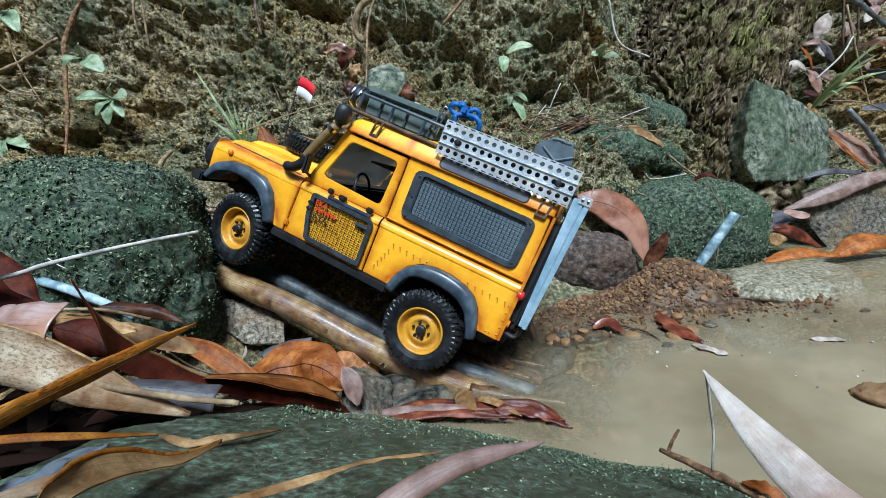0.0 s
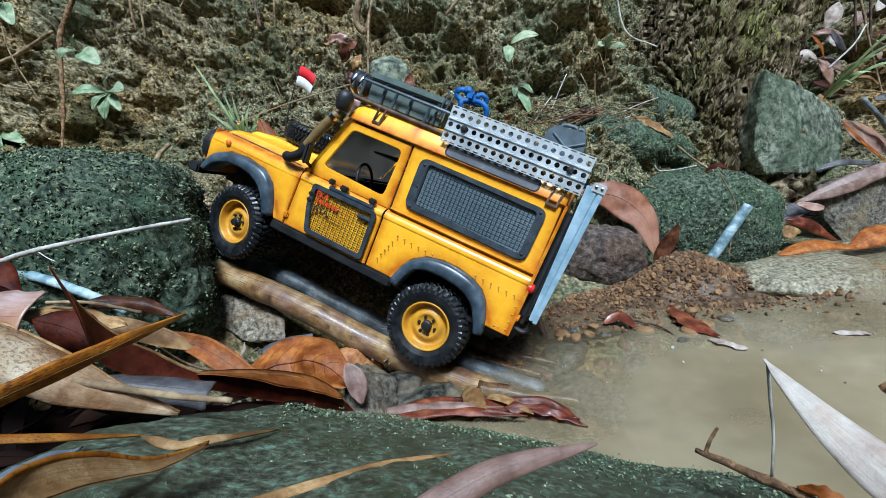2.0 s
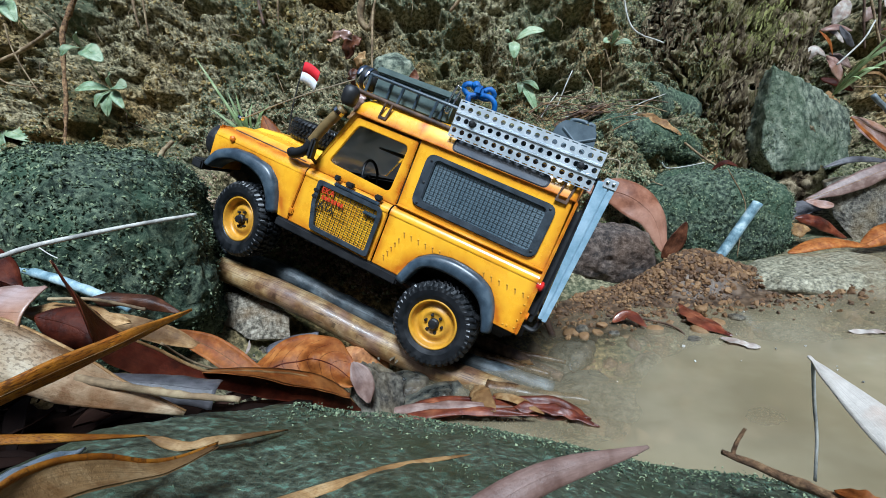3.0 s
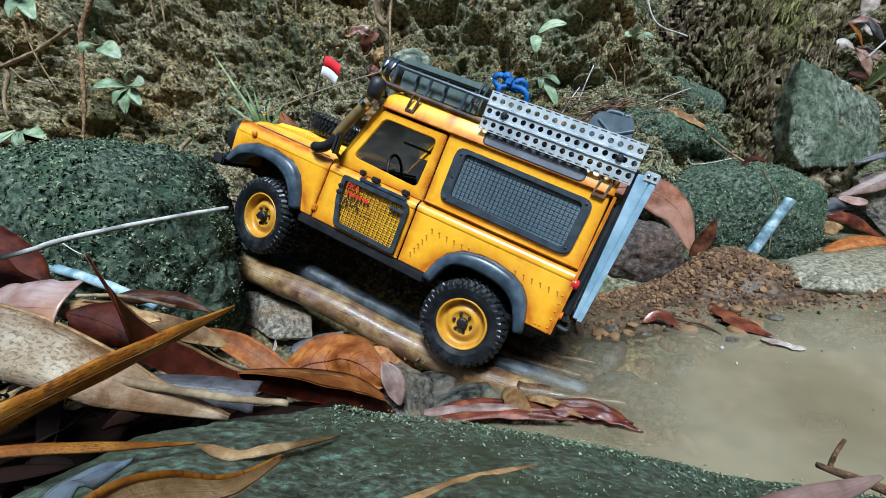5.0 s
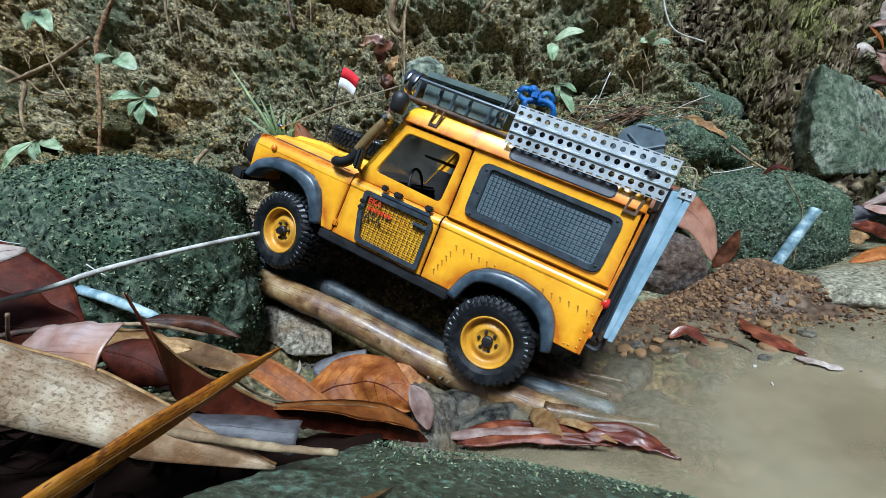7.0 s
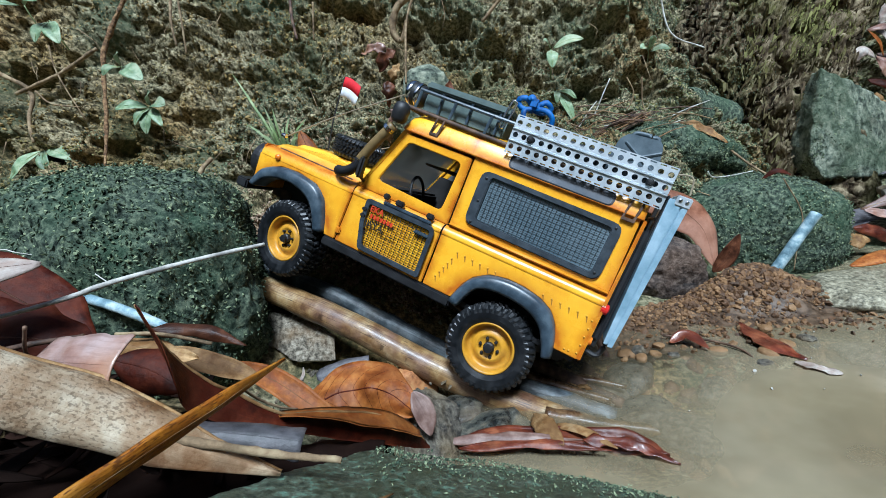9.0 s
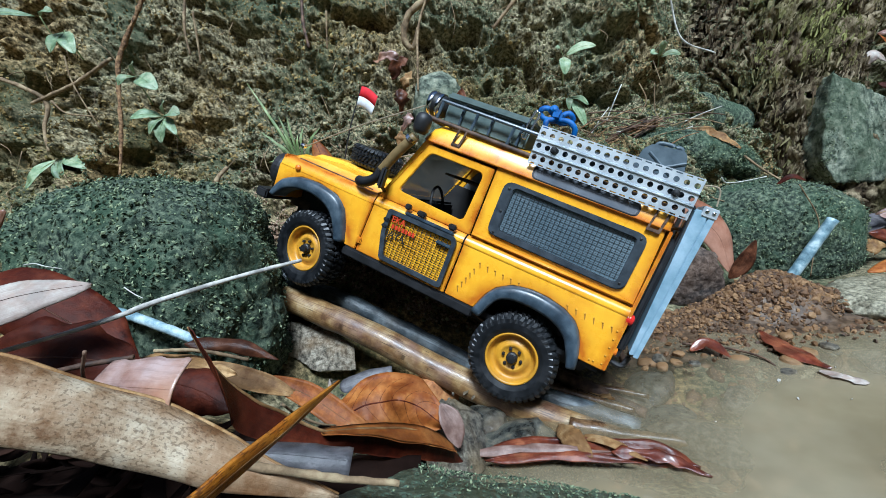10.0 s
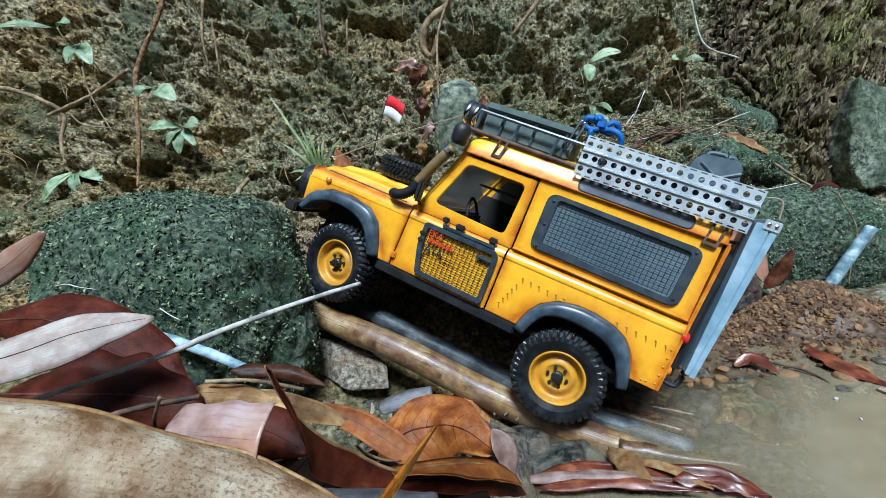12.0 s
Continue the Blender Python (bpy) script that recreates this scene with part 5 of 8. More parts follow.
def bm_lathe(profile, at, axis="y", segs=40):
    """Spins (radius, along) pairs round an axis through the place."""
    bm = bmesh.new()
    rings = []
    for r, d in profile:
        ring = []
        for k in range(segs):
            c, s = math.cos(2 * math.pi * k / segs), math.sin(2 * math.pi * k / segs)
            p = {"y": (r * c, d, r * s), "z": (r * c, r * s, d), "x": (d, r * c, r * s)}[axis]
            ring.append(bm.verts.new(Vector(at) + Vector(p)))
        rings.append(ring)
    for a, b in zip(rings, rings[1:]):
        for k in range(segs):
            bm.faces.new((a[k], a[(k + 1) % segs], b[(k + 1) % segs], b[k]))
    for ring, r in ((rings[0], profile[0][0]), (rings[-1], profile[-1][0])):
        bm.faces.new(ring)
    return bm


def bm_tube(points, radii, sides=8, n=20):
    v, f = tube_data(points, radii, sides, n)
    bm = bmesh.new()
    vs = [bm.verts.new(p) for p in v]
    for q in f:
        bm.faces.new([vs[k] for k in q])
    return bm


def bm_sweep(section, x0, x1, n=2):
    """Extrudes an open (y, z) section along x."""
    bm = bmesh.new()
    rows = [[bm.verts.new((x, y, z)) for y, z in section] for x in np.linspace(x0, x1, n)]
    for a, b in zip(rows, rows[1:]):
        for k in range(len(section) - 1):
            bm.faces.new((a[k], a[k + 1], b[k + 1], b[k]))
    return bm


def round_poly(points, r=0.006, n=4):
    """Rounds the corners of a polygon."""
    out, k = [], len(points)
    for i in range(k):
        a, b, c = (Vector(points[j % k]) for j in (i - 1, i, i + 1))
        da, dc = (a - b), (c - b)
        q = min(r, da.length * 0.45, dc.length * 0.45)
        p0, p2 = b + da.normalized() * q, b + dc.normalized() * q
        for t in np.linspace(0, 1, n + 1):
            p = p0 * (1 - t) ** 2 + b * 2 * t * (1 - t) + p2 * t * t
            out.append((p.x, p.y))
    return out


def bm_ring_strip(outer, inner, y_in, y_out, n=40):
    """A wheel-arch flare: an arched band between two open curves that bulges outward."""
    o, i = spline([(a, 0, b) for a, b in outer], n), spline([(a, 0, b) for a, b in inner], n)
    bm = bmesh.new()
    rows = []
    for t, y in ((0.0, y_in), (0.04, y_out * 0.55), (0.2, y_out * 0.9), (0.5, y_out), (0.8, y_out), (0.97, y_out * 0.8), (1.0, y_in - 0.012)):
        rows.append([bm.verts.new((p[0] * (1 - t) + q[0] * t, y, p[2] * (1 - t) + q[2] * t)) for p, q in zip(o, i)])
    for a, b in zip(rows, rows[1:]):
        for k in range(n - 1):
            bm.faces.new((a[k], a[k + 1], b[k + 1], b[k]))
    for k in (0, n - 1):
        bm.faces.new([r[k] for r in rows])
    return bm


car = new("model_car")
tagged(car, "weathered yellow model off-road car climbing wet poles", "model car")
CAR_AT, CAR_SCALE = Vector((-0.04098, 0.48263, 0.07194)), 1.07
FWD, LEFT, UPW = Vector((-0.82411, 0.30847, 0.47508)), Vector((-0.28131, -0.95085, 0.12942)), Vector((0.49165, -0.02699, 0.87037))
car.matrix_world = Matrix.Translation(CAR_AT) @ Matrix((FWD, LEFT, UPW)).transposed().to_4x4() @ Matrix.Diagonal((CAR_SCALE, CAR_SCALE, CAR_SCALE, 1))

ARCH_R_OUT = [(0.0563, 0.0288), (0.049, 0.0476), (0.0411, 0.059), (0.0268, 0.0684), (0.0082, 0.0722), (-0.0089, 0.0718), (-0.0263, 0.0684), (-0.0395, 0.0619), (-0.0485, 0.0509), (-0.0545, 0.0360), (-0.0576, 0.0213)]
ARCH_R_IN = [(0.0451, 0.0261), (0.0398, 0.0397), (0.0334, 0.05), (0.024, 0.0545), (0.013, 0.0562), (-0.0043, 0.0560), (-0.0221, 0.0525), (-0.035, 0.0441), (-0.0415, 0.034), (-0.0455, 0.0260), (-0.0479, 0.0188)]
ARCH_F_OUT = [(0.3335, 0.050), (0.3275, 0.0625), (0.3193, 0.0716), (0.2993, 0.0804), (0.2736, 0.0823), (0.2469, 0.0782), (0.2323, 0.067), (0.2245, 0.05), (0.2187, 0.032)]
ARCH_F_IN = [(0.3255, 0.047), (0.3185, 0.0555), (0.3097, 0.0618), (0.295, 0.0665), (0.2736, 0.0678), (0.2541, 0.0623), (0.2423, 0.053), (0.2355, 0.042), (0.2307, 0.0306)]
SILL_Z, WAIST_Z, GUTTER_Z, REAR_X, NOSE_X = 0.030, 0.0955, 0.1700, -0.0785, 0.3345
SHOULDER = [(0.0, 0.086), (0.0004, 0.0868), (0.0005, 0.0880), (0.0001, 0.0900), (-0.0010, 0.0921), (-0.0026, 0.0939), (-0.0058, 0.0957)]
DOOR = [(0.2032, SILL_Z), (0.1995, 0.0862), (0.0905, 0.0862), (0.0905, SILL_Z)]
DOOR_UP = [(0.1972, 0.0957), (0.1640, 0.1665), (0.0885, 0.1665), (0.0885, 0.0957)]
DOOR_WIN = round_poly([(0.1805, 0.1100), (0.1595, 0.1590), (0.0975, 0.1585), (0.1005, 0.1065)], 0.006)
SIDE_WIN = round_poly([(0.0715, 0.1590), (-0.0645, 0.1575), (-0.0635, 0.1060), (0.0712, 0.1075)], 0.009)
SIDE_GLASS = round_poly([(0.0625, 0.1560), (-0.0575, 0.1535), (-0.0570, 0.1100), (0.0625, 0.1125)], 0.004)
DOOR_FRAME = round_poly([(0.1790, 0.0640), (0.1786, 0.0895), (0.0995, 0.0895), (0.0948, 0.0845), (0.0945, 0.0335), (0.1716, 0.0340)], 0.004)
DOOR_FRAME_IN = round_poly([(0.1735, 0.0640), (0.1735, 0.0845), (0.1000, 0.0845), (0.0995, 0.0385), (0.1670, 0.0390)], 0.003)


def flip(bm):
    """Mirrors a part from the near to the far side."""
    bmesh.ops.transform(bm, matrix=Matrix.Translation((0, -WID, 0)) @ Matrix.Diagonal((1, -1, 1, 1)), verts=bm.verts)
    return bm


def both(build, name, mat, parent=None, label="", shade=False):
    """The same part on the near and on the far side."""
    a = part(name, build(), mat, parent or car, label, shade)
    part(name, flip(build()), mat, parent or car, label, shade)
    return a


# body panels
quarter = [(0.0888, SILL_Z), (0.0888, 0.0862), (REAR_X, 0.0862), (REAR_X, SILL_Z)] + [(-0.0550, SILL_Z)] + [tuple(p) for p in ARCH_R_OUT[-2:0:-1]] + [(0.0555, SILL_Z)]
both(lambda: bm_prism(quarter, -0.003, 0.0), "rear_quarter", YELLOW)
wing = [(0.2048, SILL_Z), (0.2010, 0.0862), (NOSE_X, 0.0862), (NOSE_X, 0.051)] + ARCH_F_OUT[1:-1] + [(0.2195, SILL_Z)]
both(lambda: bm_prism(wing, -0.003, 0.0), "front_wing", YELLOW)
both(lambda: bm_sweep(SHOULDER, 0.0888, REAR_X), "shoulder", YELLOW, shade=True)
both(lambda: bm_sweep([(0.0, 0.086), (-0.0004, 0.0900), (-0.0025, 0.0945), (-0.007, 0.0970), (-0.016, 0.0975)], 0.2010, NOSE_X - 0.002), "wing_top", YELLOW, shade=True)
upper = [(0.0868, 0.0957), (0.0868, GUTTER_Z), (REAR_X + 0.002, GUTTER_Z), (REAR_X, 0.0957)]
both(lambda: bm_prism(upper, -0.0085, -0.0055, [SIDE_WIN]), "upper_side", YELLOW)
both(lambda: bm_box(REAR_X - 0.0005, 0.0868, -0.0055, -0.0008, 0.0966, 0.1000, 0.0015, 3), "waist_trim", YELLOW, shade=True)
both(lambda: bm_box(REAR_X - 0.0005, 0.1665, -0.0075, -0.0025, 0.1690, 0.1716, 0.0009), "roof_gutter", YELLOW)
both(lambda: bm_box(0.054, 0.2195, -0.006, 0.0015, 0.0185, 0.0298, 0.002), "sill", BLACK)
part("rear_wall", bm_box(REAR_X - 0.003, REAR_X, -WID + 0.001, -0.001, SILL_Z, GUTTER_Z, 0.0008), YELLOW, car)
part("tailgate_frame", bm_box(REAR_X - 0.012, REAR_X - 0.003, -WID + 0.02, -0.012, 0.05, 0.165, 0.003), BLACK, car)
pillar = [(0.2010, 0.0957), (0.1975, 0.0957), (0.1642, 0.1665), (0.1642, 0.1718), (0.1690, 0.1715)]
both(lambda: bm_prism(pillar, -0.012, -0.0055), "windscreen_pillar", YELLOW)
part("windscreen_header", bm_box(0.1615, 0.1695, -WID + 0.006, -0.006, 0.165, 0.1735, 0.0015), YELLOW, car)
part("windscreen_base", bm_box(0.1965, 0.2035, -WID + 0.006, -0.006, 0.092, 0.1000, 0.0015), YELLOW, car)
glass = bmesh.new()
gv = [glass.verts.new(p) for p in ((0.1995, -0.012, 0.100), (0.1995, -WID + 0.012, 0.100), (0.1668, -WID + 0.012, 0.165), (0.1668, -0.012, 0.165))]
glass.faces.new(gv)
ext = bmesh.ops.extrude_face_region(glass, geom=glass.faces[:])
bmesh.ops.translate(glass, verts=[g for g in ext["geom"] if isinstance(g, bmesh.types.BMVert)], vec=(0.0008, 0, 0.0004))
PANEGREY = material("grey_pane", [(0.10, 0.11, 0.11), (0.18, 0.195, 0.195), (0.27, 0.285, 0.285)], scale=18, rough=0.3, bump=0.0)
CLEAR = bpy.data.materials.new("clear_glass")
CLEAR.use_nodes = True
cb = CLEAR.node_tree.nodes["Principled BSDF"]
cb.inputs["Base Color"].default_value = (0.36, 0.38, 0.38, 1)
cb.inputs["Roughness"].default_value, cb.inputs["Alpha"].default_value = 0.06, 0.72
ws = part("windscreen", glass, CLEAR, car, "mostly opaque grey windscreen")
ws.visible_shadow = False

# bonnet, grille and nose
bonnet = bmesh.new()
rows = []
for x, h in ((0.2005, 0.1035), (0.215, 0.1075), (0.29, 0.1070), (0.325, 0.1035), (0.3335, 0.0985)):
    rows.append([bonnet.verts.new((x, -y, z)) for y, z in ((0.016, 0.0970), (0.020, h - 0.002), (0.030, h), (0.055, h), (0.058, h + 0.004), (0.1, h + 0.0046), (0.142, h + 0.004), (0.145, h), (0.17, h), (0.18, h - 0.002), (0.184, 0.097))])
for a, b in zip(rows, rows[1:]):
    for k in range(10):
        bonnet.faces.new((a[k], a[k + 1], b[k + 1], b[k]))
bonnet.faces.new(rows[-1])
part("bonnet", bonnet, YELLOW, car)
both(lambda: bm_box(0.215, 0.322, -0.0175, -0.0145, 0.0968, 0.0985, 0.0006), "bonnet_seam", RUST)
part("front_panel", bm_box(NOSE_X - 0.006, NOSE_X, -WID + 0.002, -0.002, 0.045, 0.0985, 0.002), YELLOW, car)
part("radiator_grille", bm_box(NOSE_X, NOSE_X + 0.004, -0.145, -0.055, 0.052, 0.092, 0.0015), BLACK, car)
for y in (-0.0235, -WID + 0.0235):
    lamp = part("headlight", bm_lathe([(0.0205, -0.004), (0.0215, 0.006), (0.0205, 0.014), (0.0175, 0.0155), (0.017, 0.012)], (NOSE_X, y, 0.0755), "x", 28), BLACK, car, "black-rimmed round headlight")
    part("lens", bm_lathe([(0.0172, 0.010), (0.013, 0.0150), (0.006, 0.0175), (0.0005, 0.0180)], (NOSE_X, y, 0.0755), "x", 24), ALPINE, lamp, "", True)
part("front_bumper", bm_box(0.338, 0.3545, -WID - 0.004, 0.004, 0.0385, 0.0500, 0.0018), BLACK, car, "black steel bumper")
for y in (-0.05, -0.15):
    part("bumper_arm", bm_box(0.31, 0.34, y - 0.006, y + 0.006, 0.034, 0.046, 0.001), RUST, car)
part("indicator", bm_lathe([(0.0036, 0), (0.0034, 0.002), (0.0015, 0.0032)], (0.3075, 0.0, 0.0888), "y", 14), ORANGELENS, car)


# doors with wire guards
def make_door(side):
    d = part("door", side(bm_prism(DOOR, -0.003, 0.0004)), YELLOW, car, "yellow door with a black wire guard")
    part("door_top", side(bm_prism(DOOR_UP, -0.0085, -0.0050, [DOOR_WIN])), YELLOW, d)
    part("door_shoulder", side(bm_sweep([(y + 0.0004, z) for y, z in SHOULDER], 0.0905, 0.1992)), YELLOW, d)
    part("guard_frame", side(bm_prism(DOOR_FRAME, 0.0020, 0.0052, [DOOR_FRAME_IN], 0.0007)), FRAME, d, "black guard frame")
    wires = bmesh.new()
    for k in range(16):
        x = 0.0995 + 0.0050 * k
        z0, z1 = 0.037 if x < 0.167 else 0.037 + (x - 0.167) * 4.2, 0.0855
        if x < 0.1735:
            bmesh.ops.create_cube(wires, size=1, matrix=Matrix.Translation((x, 0.0030, (z0 + z1) / 2)) @ Matrix.Diagonal((0.00055, 0.0006, z1 - z0, 1)))
    for k in range(10):
        z = 0.0402 + 0.0049 * k
        x1 = 0.1675 + min(0.0065, max(0, (z - 0.039) * 0.26))
        bmesh.ops.create_cube(wires, size=1, matrix=Matrix.Translation(((0.0985 + x1) / 2, 0.0030, z)) @ Matrix.Diagonal((x1 - 0.0985, 0.0006, 0.00055, 1)))
    tagged(part("wire_mesh", side(wires), BLACK, d), kind="stuff")
    for x0, x1, z in ((0.1555, 0.1625, 0.0985), (0.137, 0.147, 0.0970), (0.1015, 0.110, 0.0975)):
        part("bracket", side(bm_box(x0, x1, -0.001, 0.0042, z - 0.003, z + 0.003, 0.0012)), BLACK, d)
    part("hinge_bar", side(bm_box(0.1015, 0.160, 0.0008, 0.0044, 0.0895, 0.0935, 0.0012)), FLARE, d)
    part("latch", side(bm_box(0.0985, 0.1165, 0.0030, 0.0060, 0.0755, 0.0795, 0.0012)), FLARE, d)
    for z in (0.0770, 0.0700):
        part("hinge", side(bm_box(0.1735, 0.1805, 0.003, 0.0062, z - 0.002, z + 0.0022, 0.001)), BLACK, d)
    part("door_hinge", side(bm_box(0.199, 0.206, 0.0, 0.003, 0.038, 0.046, 0.0012)), YELLOW, d)
    return d


door = make_door(lambda bm: bm)
far_door = make_door(flip)
part("pane", flip(bm_prism(DOOR_WIN, -0.0078, -0.0062, (), 0)), PANEGREY, far_door, "opaque grey pane")


def lettering(word, x, z, size, mat):
    """Letters lying on the near door guard, read with the nose to the left."""
    cu = bpy.data.curves.new("text", "FONT")
    cu.body, cu.size, cu.extrude, cu.offset = word, size, 0.0002, 0.00016
    tmp = new("tmp", cu)
    me = bpy.data.meshes.new_from_object(tmp.evaluated_get(bpy.context.evaluated_depsgraph_get()))
    bpy.data.objects.remove(tmp)
    me.materials.append(mat)
    ob = new("lettering", me)
    ob.parent = door
    ob.matrix_basis = Matrix.Translation((x, 0.0046, z)) @ Matrix(((-1, 0, 0), (0, 0, 1), (0, 1, 0))).to_4x4()
    return ob


lettering("EKA", 0.1712, 0.0776, 0.0092, DECALRED)
lettering("JAYA", 0.1722, 0.0606, 0.0104, DECALBLACK)
for k, w in enumerate((0.0030, 0.0034, 0.0030, 0.0034, 0.0030, 0.0034, 0.0030)):
    part("lettering_bar", bm_box(0.1692 - 0.0042 * k - w, 0.1692 - 0.0042 * k, 0.0036, 0.0040, 0.0705, 0.0752, 0.0002), DECALRED, door)
part("lettering_bar", bm_box(0.134, 0.152, 0.0036, 0.0040, 0.0595, 0.0605, 0.0002), DECALBLACK, door)

# arch flares, rivets, lamps
both(lambda: bm_ring_strip(ARCH_R_OUT, ARCH_R_IN, -0.002, 0.0085), "wheel_arch_flare", FLARE, None, "dark grey plastic flare", True)
both(lambda: bm_ring_strip(ARCH_F_OUT, ARCH_F_IN, -0.002, 0.0085), "wheel_arch_flare", FLARE, None, "dark grey plastic flare", True)
RIVETS = [(0.0657 - 0.0086 * k, 0.0752 - 0.0004 * k) for k in range(6)] + [(-0.0272 - 0.0086 * k, 0.0728 - 0.0002 * k) for k in range(6)] + [(0.0689 + 0.0024 * k, 0.067 - 0.0059 * k) for k in range(5)]
RIVETS += [(-0.0760, 0.036 + 0.0085 * k) for k in range(5)] + [(-0.0686, 0.0349), (-0.0646, 0.0345)]
rivet0 = None
for x, z in RIVETS:
    if rivet0 is None:
        rivet0 = part("rivet", bm_lathe([(0.0012, -0.0005), (0.0010, 0.0004), (0.0004, 0.0010)], (0, 0, 0), "y", 10), RIMYELLOW, car)
        rivet0.matrix_basis = pose(x, 0, z)
    else:
        r = new("rivet", rivet0.data)
        r.parent = car
        r.matrix_basis = pose(x, 0, z)
streak0 = None
for k, (x, z) in enumerate(RIVETS[:17]):
    q = pose(x - 0.0004, 0.0003, z - 0.0006, 0, 20, 0)
    if streak0 is None:
        streak0 = part("rust_streak", bm_prism([(-0.0008, 0.0004), (0.0007, 0.0004), (0.0005, -0.0036), (0, -0.0056), (-0.0005, -0.0032)], -0.0002, 0.0001, (), 0), RUSTSTAIN, car)
        streak0.matrix_basis = q
    else:
        r = new("rust_streak", streak0.data)
        r.parent = car
        r.matrix_basis = q
for y in (-0.006, -WID + 0.006):
    part("tail_light", bm_lathe([(0.0052, 0.004), (0.0055, -0.001), (0.0048, -0.004), (0.002, -0.0052)], (REAR_X - 0.002, y, 0.0835), "x", 16), REDP, car, "red tail light")
    part("rear_indicator", bm_lathe([(0.0042, 0.003), (0.0044, -0.001), (0.0036, -0.0034)], (REAR_X - 0.002, y, 0.0505), "x", 14), ORANGELENS, car, "orange lamp")

# side windows with guards, roof windows
for side in (lambda bm: bm, flip):
    w = part("side_window", side(bm_prism(round_poly([(0.0735, 0.1610), (-0.0665, 0.1595), (-0.0655, 0.1040), (0.0732, 0.1055)], 0.010), -0.0060, -0.0022, [SIDE_GLASS], 0.0009)), FRAME, car, "dark window with a black frame")
    part("pane", side(bm_prism(SIDE_GLASS, -0.0072, -0.0058, (), 0)), GLASSDARK, w, "grey tinted pane")
    wires = bmesh.new()
    for k in range(27):
        x = -0.0540 + 0.0043 * k
        bmesh.ops.create_cube(wires, size=1, matrix=Matrix.Translation((x, -0.0042, 0.1335)) @ Matrix.Diagonal((0.00038, 0.0005, 0.043, 1)))
    for k in range(10):
        bmesh.ops.create_cube(wires, size=1, matrix=Matrix.Translation((0.0025, -0.0042, 0.1148 + 0.0042 * k)) @ Matrix.Diagonal((0.118, 0.0005, 0.00034, 1)))
    tagged(part("wire_mesh", side(wires), BLACK, w), kind="stuff")
    for x, z in ((0.066, 0.109), (0.067, 0.154), (-0.060, 0.111), (-0.0605, 0.155), (0.0668, 0.131)):
        b = part("bolt", side(bm_lathe([(0.0015, -0.001), (0.0013, 0.0006), (0.0005, 0.0009)], (x, -0.0022, z), "y", 8)), BLACK, w)
ROOF = [(-0.0025, 0.1700), (-0.0035, 0.1740), (-0.0062, 0.1845), (-0.0110, 0.1905), (-0.0190, 0.1945), (-0.0350, 0.1970), (-0.065, 0.1985), (-0.1, 0.199)]
section = ROOF + [(-WID - y, z) for y, z in ROOF[-2::-1]]
roof = bmesh.new()
rows = []
for x, s in ((0.1705, 0.02), (0.1695, 0.35), (0.166, 0.66), (0.158, 0.88), (0.147, 0.97), (0.13, 1.0), (0.05, 1.0), (-0.06, 1.0), (-0.072, 0.96), (-0.0785, 0.8)):
    rows.append([roof.verts.new((x, y, 0.170 + (z - 0.170) * s)) for y, z in section])
for a, b in zip(rows, rows[1:]):
    for k in range(len(section) - 1):
        roof.faces.new((a[k], a[k + 1], b[k + 1], b[k]))
roof.faces.new(rows[0])
roof.faces.new(rows[-1])
part("roof", roof, YELLOW, car, "", True)
slot = round_poly([(0.0510, 0.1832), (-0.0480, 0.1828), (-0.0480, 0.1688 + 0.0032), (0.0510, 0.1722)], 0.0054, 6)
for side in (lambda bm: bm, flip):
    def tilt(bm):
        bmesh.ops.transform(bm, matrix=Matrix.Translation((0, -0.0030, 0.1715)) @ Matrix.Rotation(radians(14), 4, "X") @ Matrix.Translation((0, 0, -0.1715)), verts=bm.verts)
        return bm
    q = part("roof_window", side(tilt(bm_prism(round_poly([(0.0528, 0.1850), (-0.0498, 0.1846), (-0.0498, 0.1704), (0.0528, 0.1706)], 0.0068, 6), -0.002, 0.0012, [slot]))), BLACK, car)
    part("pane", side(tilt(bm_prism(slot, -0.002, 0.0002, (), 0))), ALPINE, q, "smoky grey pane")

# underside, interior
part("chassis", bm_box(-0.07, 0.335, -0.155, -0.045, 0.004, 0.026, 0.003), BLACK, car)
part("floor_pan", bm_box(-0.076, 0.205, -WID + 0.005, -0.005, 0.024, 0.0295, 0.001), BLACK, car)
for x0, x1 in ((-0.052, 0.052), (0.222, 0.328)):
    both(lambda: bm_box(x0, x1, -0.052, -0.046, 0.010, 0.082, 0.001), "inner_arch", BLACK)
    both(lambda: bm_box(x0, x1, -0.050, -0.003, 0.0765, 0.0800, 0.001), "arch_liner", BLACK)
part("cargo_lining", bm_box(-0.074, 0.078, -WID + 0.012, -0.012, 0.085, 0.0885, 0.0006), DARKIN, car)
part("bulkhead", bm_box(0.074, 0.080, -WID + 0.012, -0.012, 0.03, 0.165, 0.001), DARKIN, car)
# added black panels darken the cabin; the far one covers its window's lower half
for y0, y1, z1 in ((-0.0085, -0.0050, 0.088), (-WID + 0.0085, -WID + 0.0120, 0.1300)):
    part("cabin_dark_panel", bm_box(0.092, 0.1975, y0, y1, 0.034, z1, 0.0008), DARKIN, car)
part("dashboard", bm_box(0.175, 0.196, -WID + 0.014, -0.014, 0.080, 0.1035, 0.003), DARKIN, car)
part("cabin_floor", bm_box(0.08, 0.198, -WID + 0.012, -0.012, 0.030, 0.034, 0.0006), DARKIN, car)
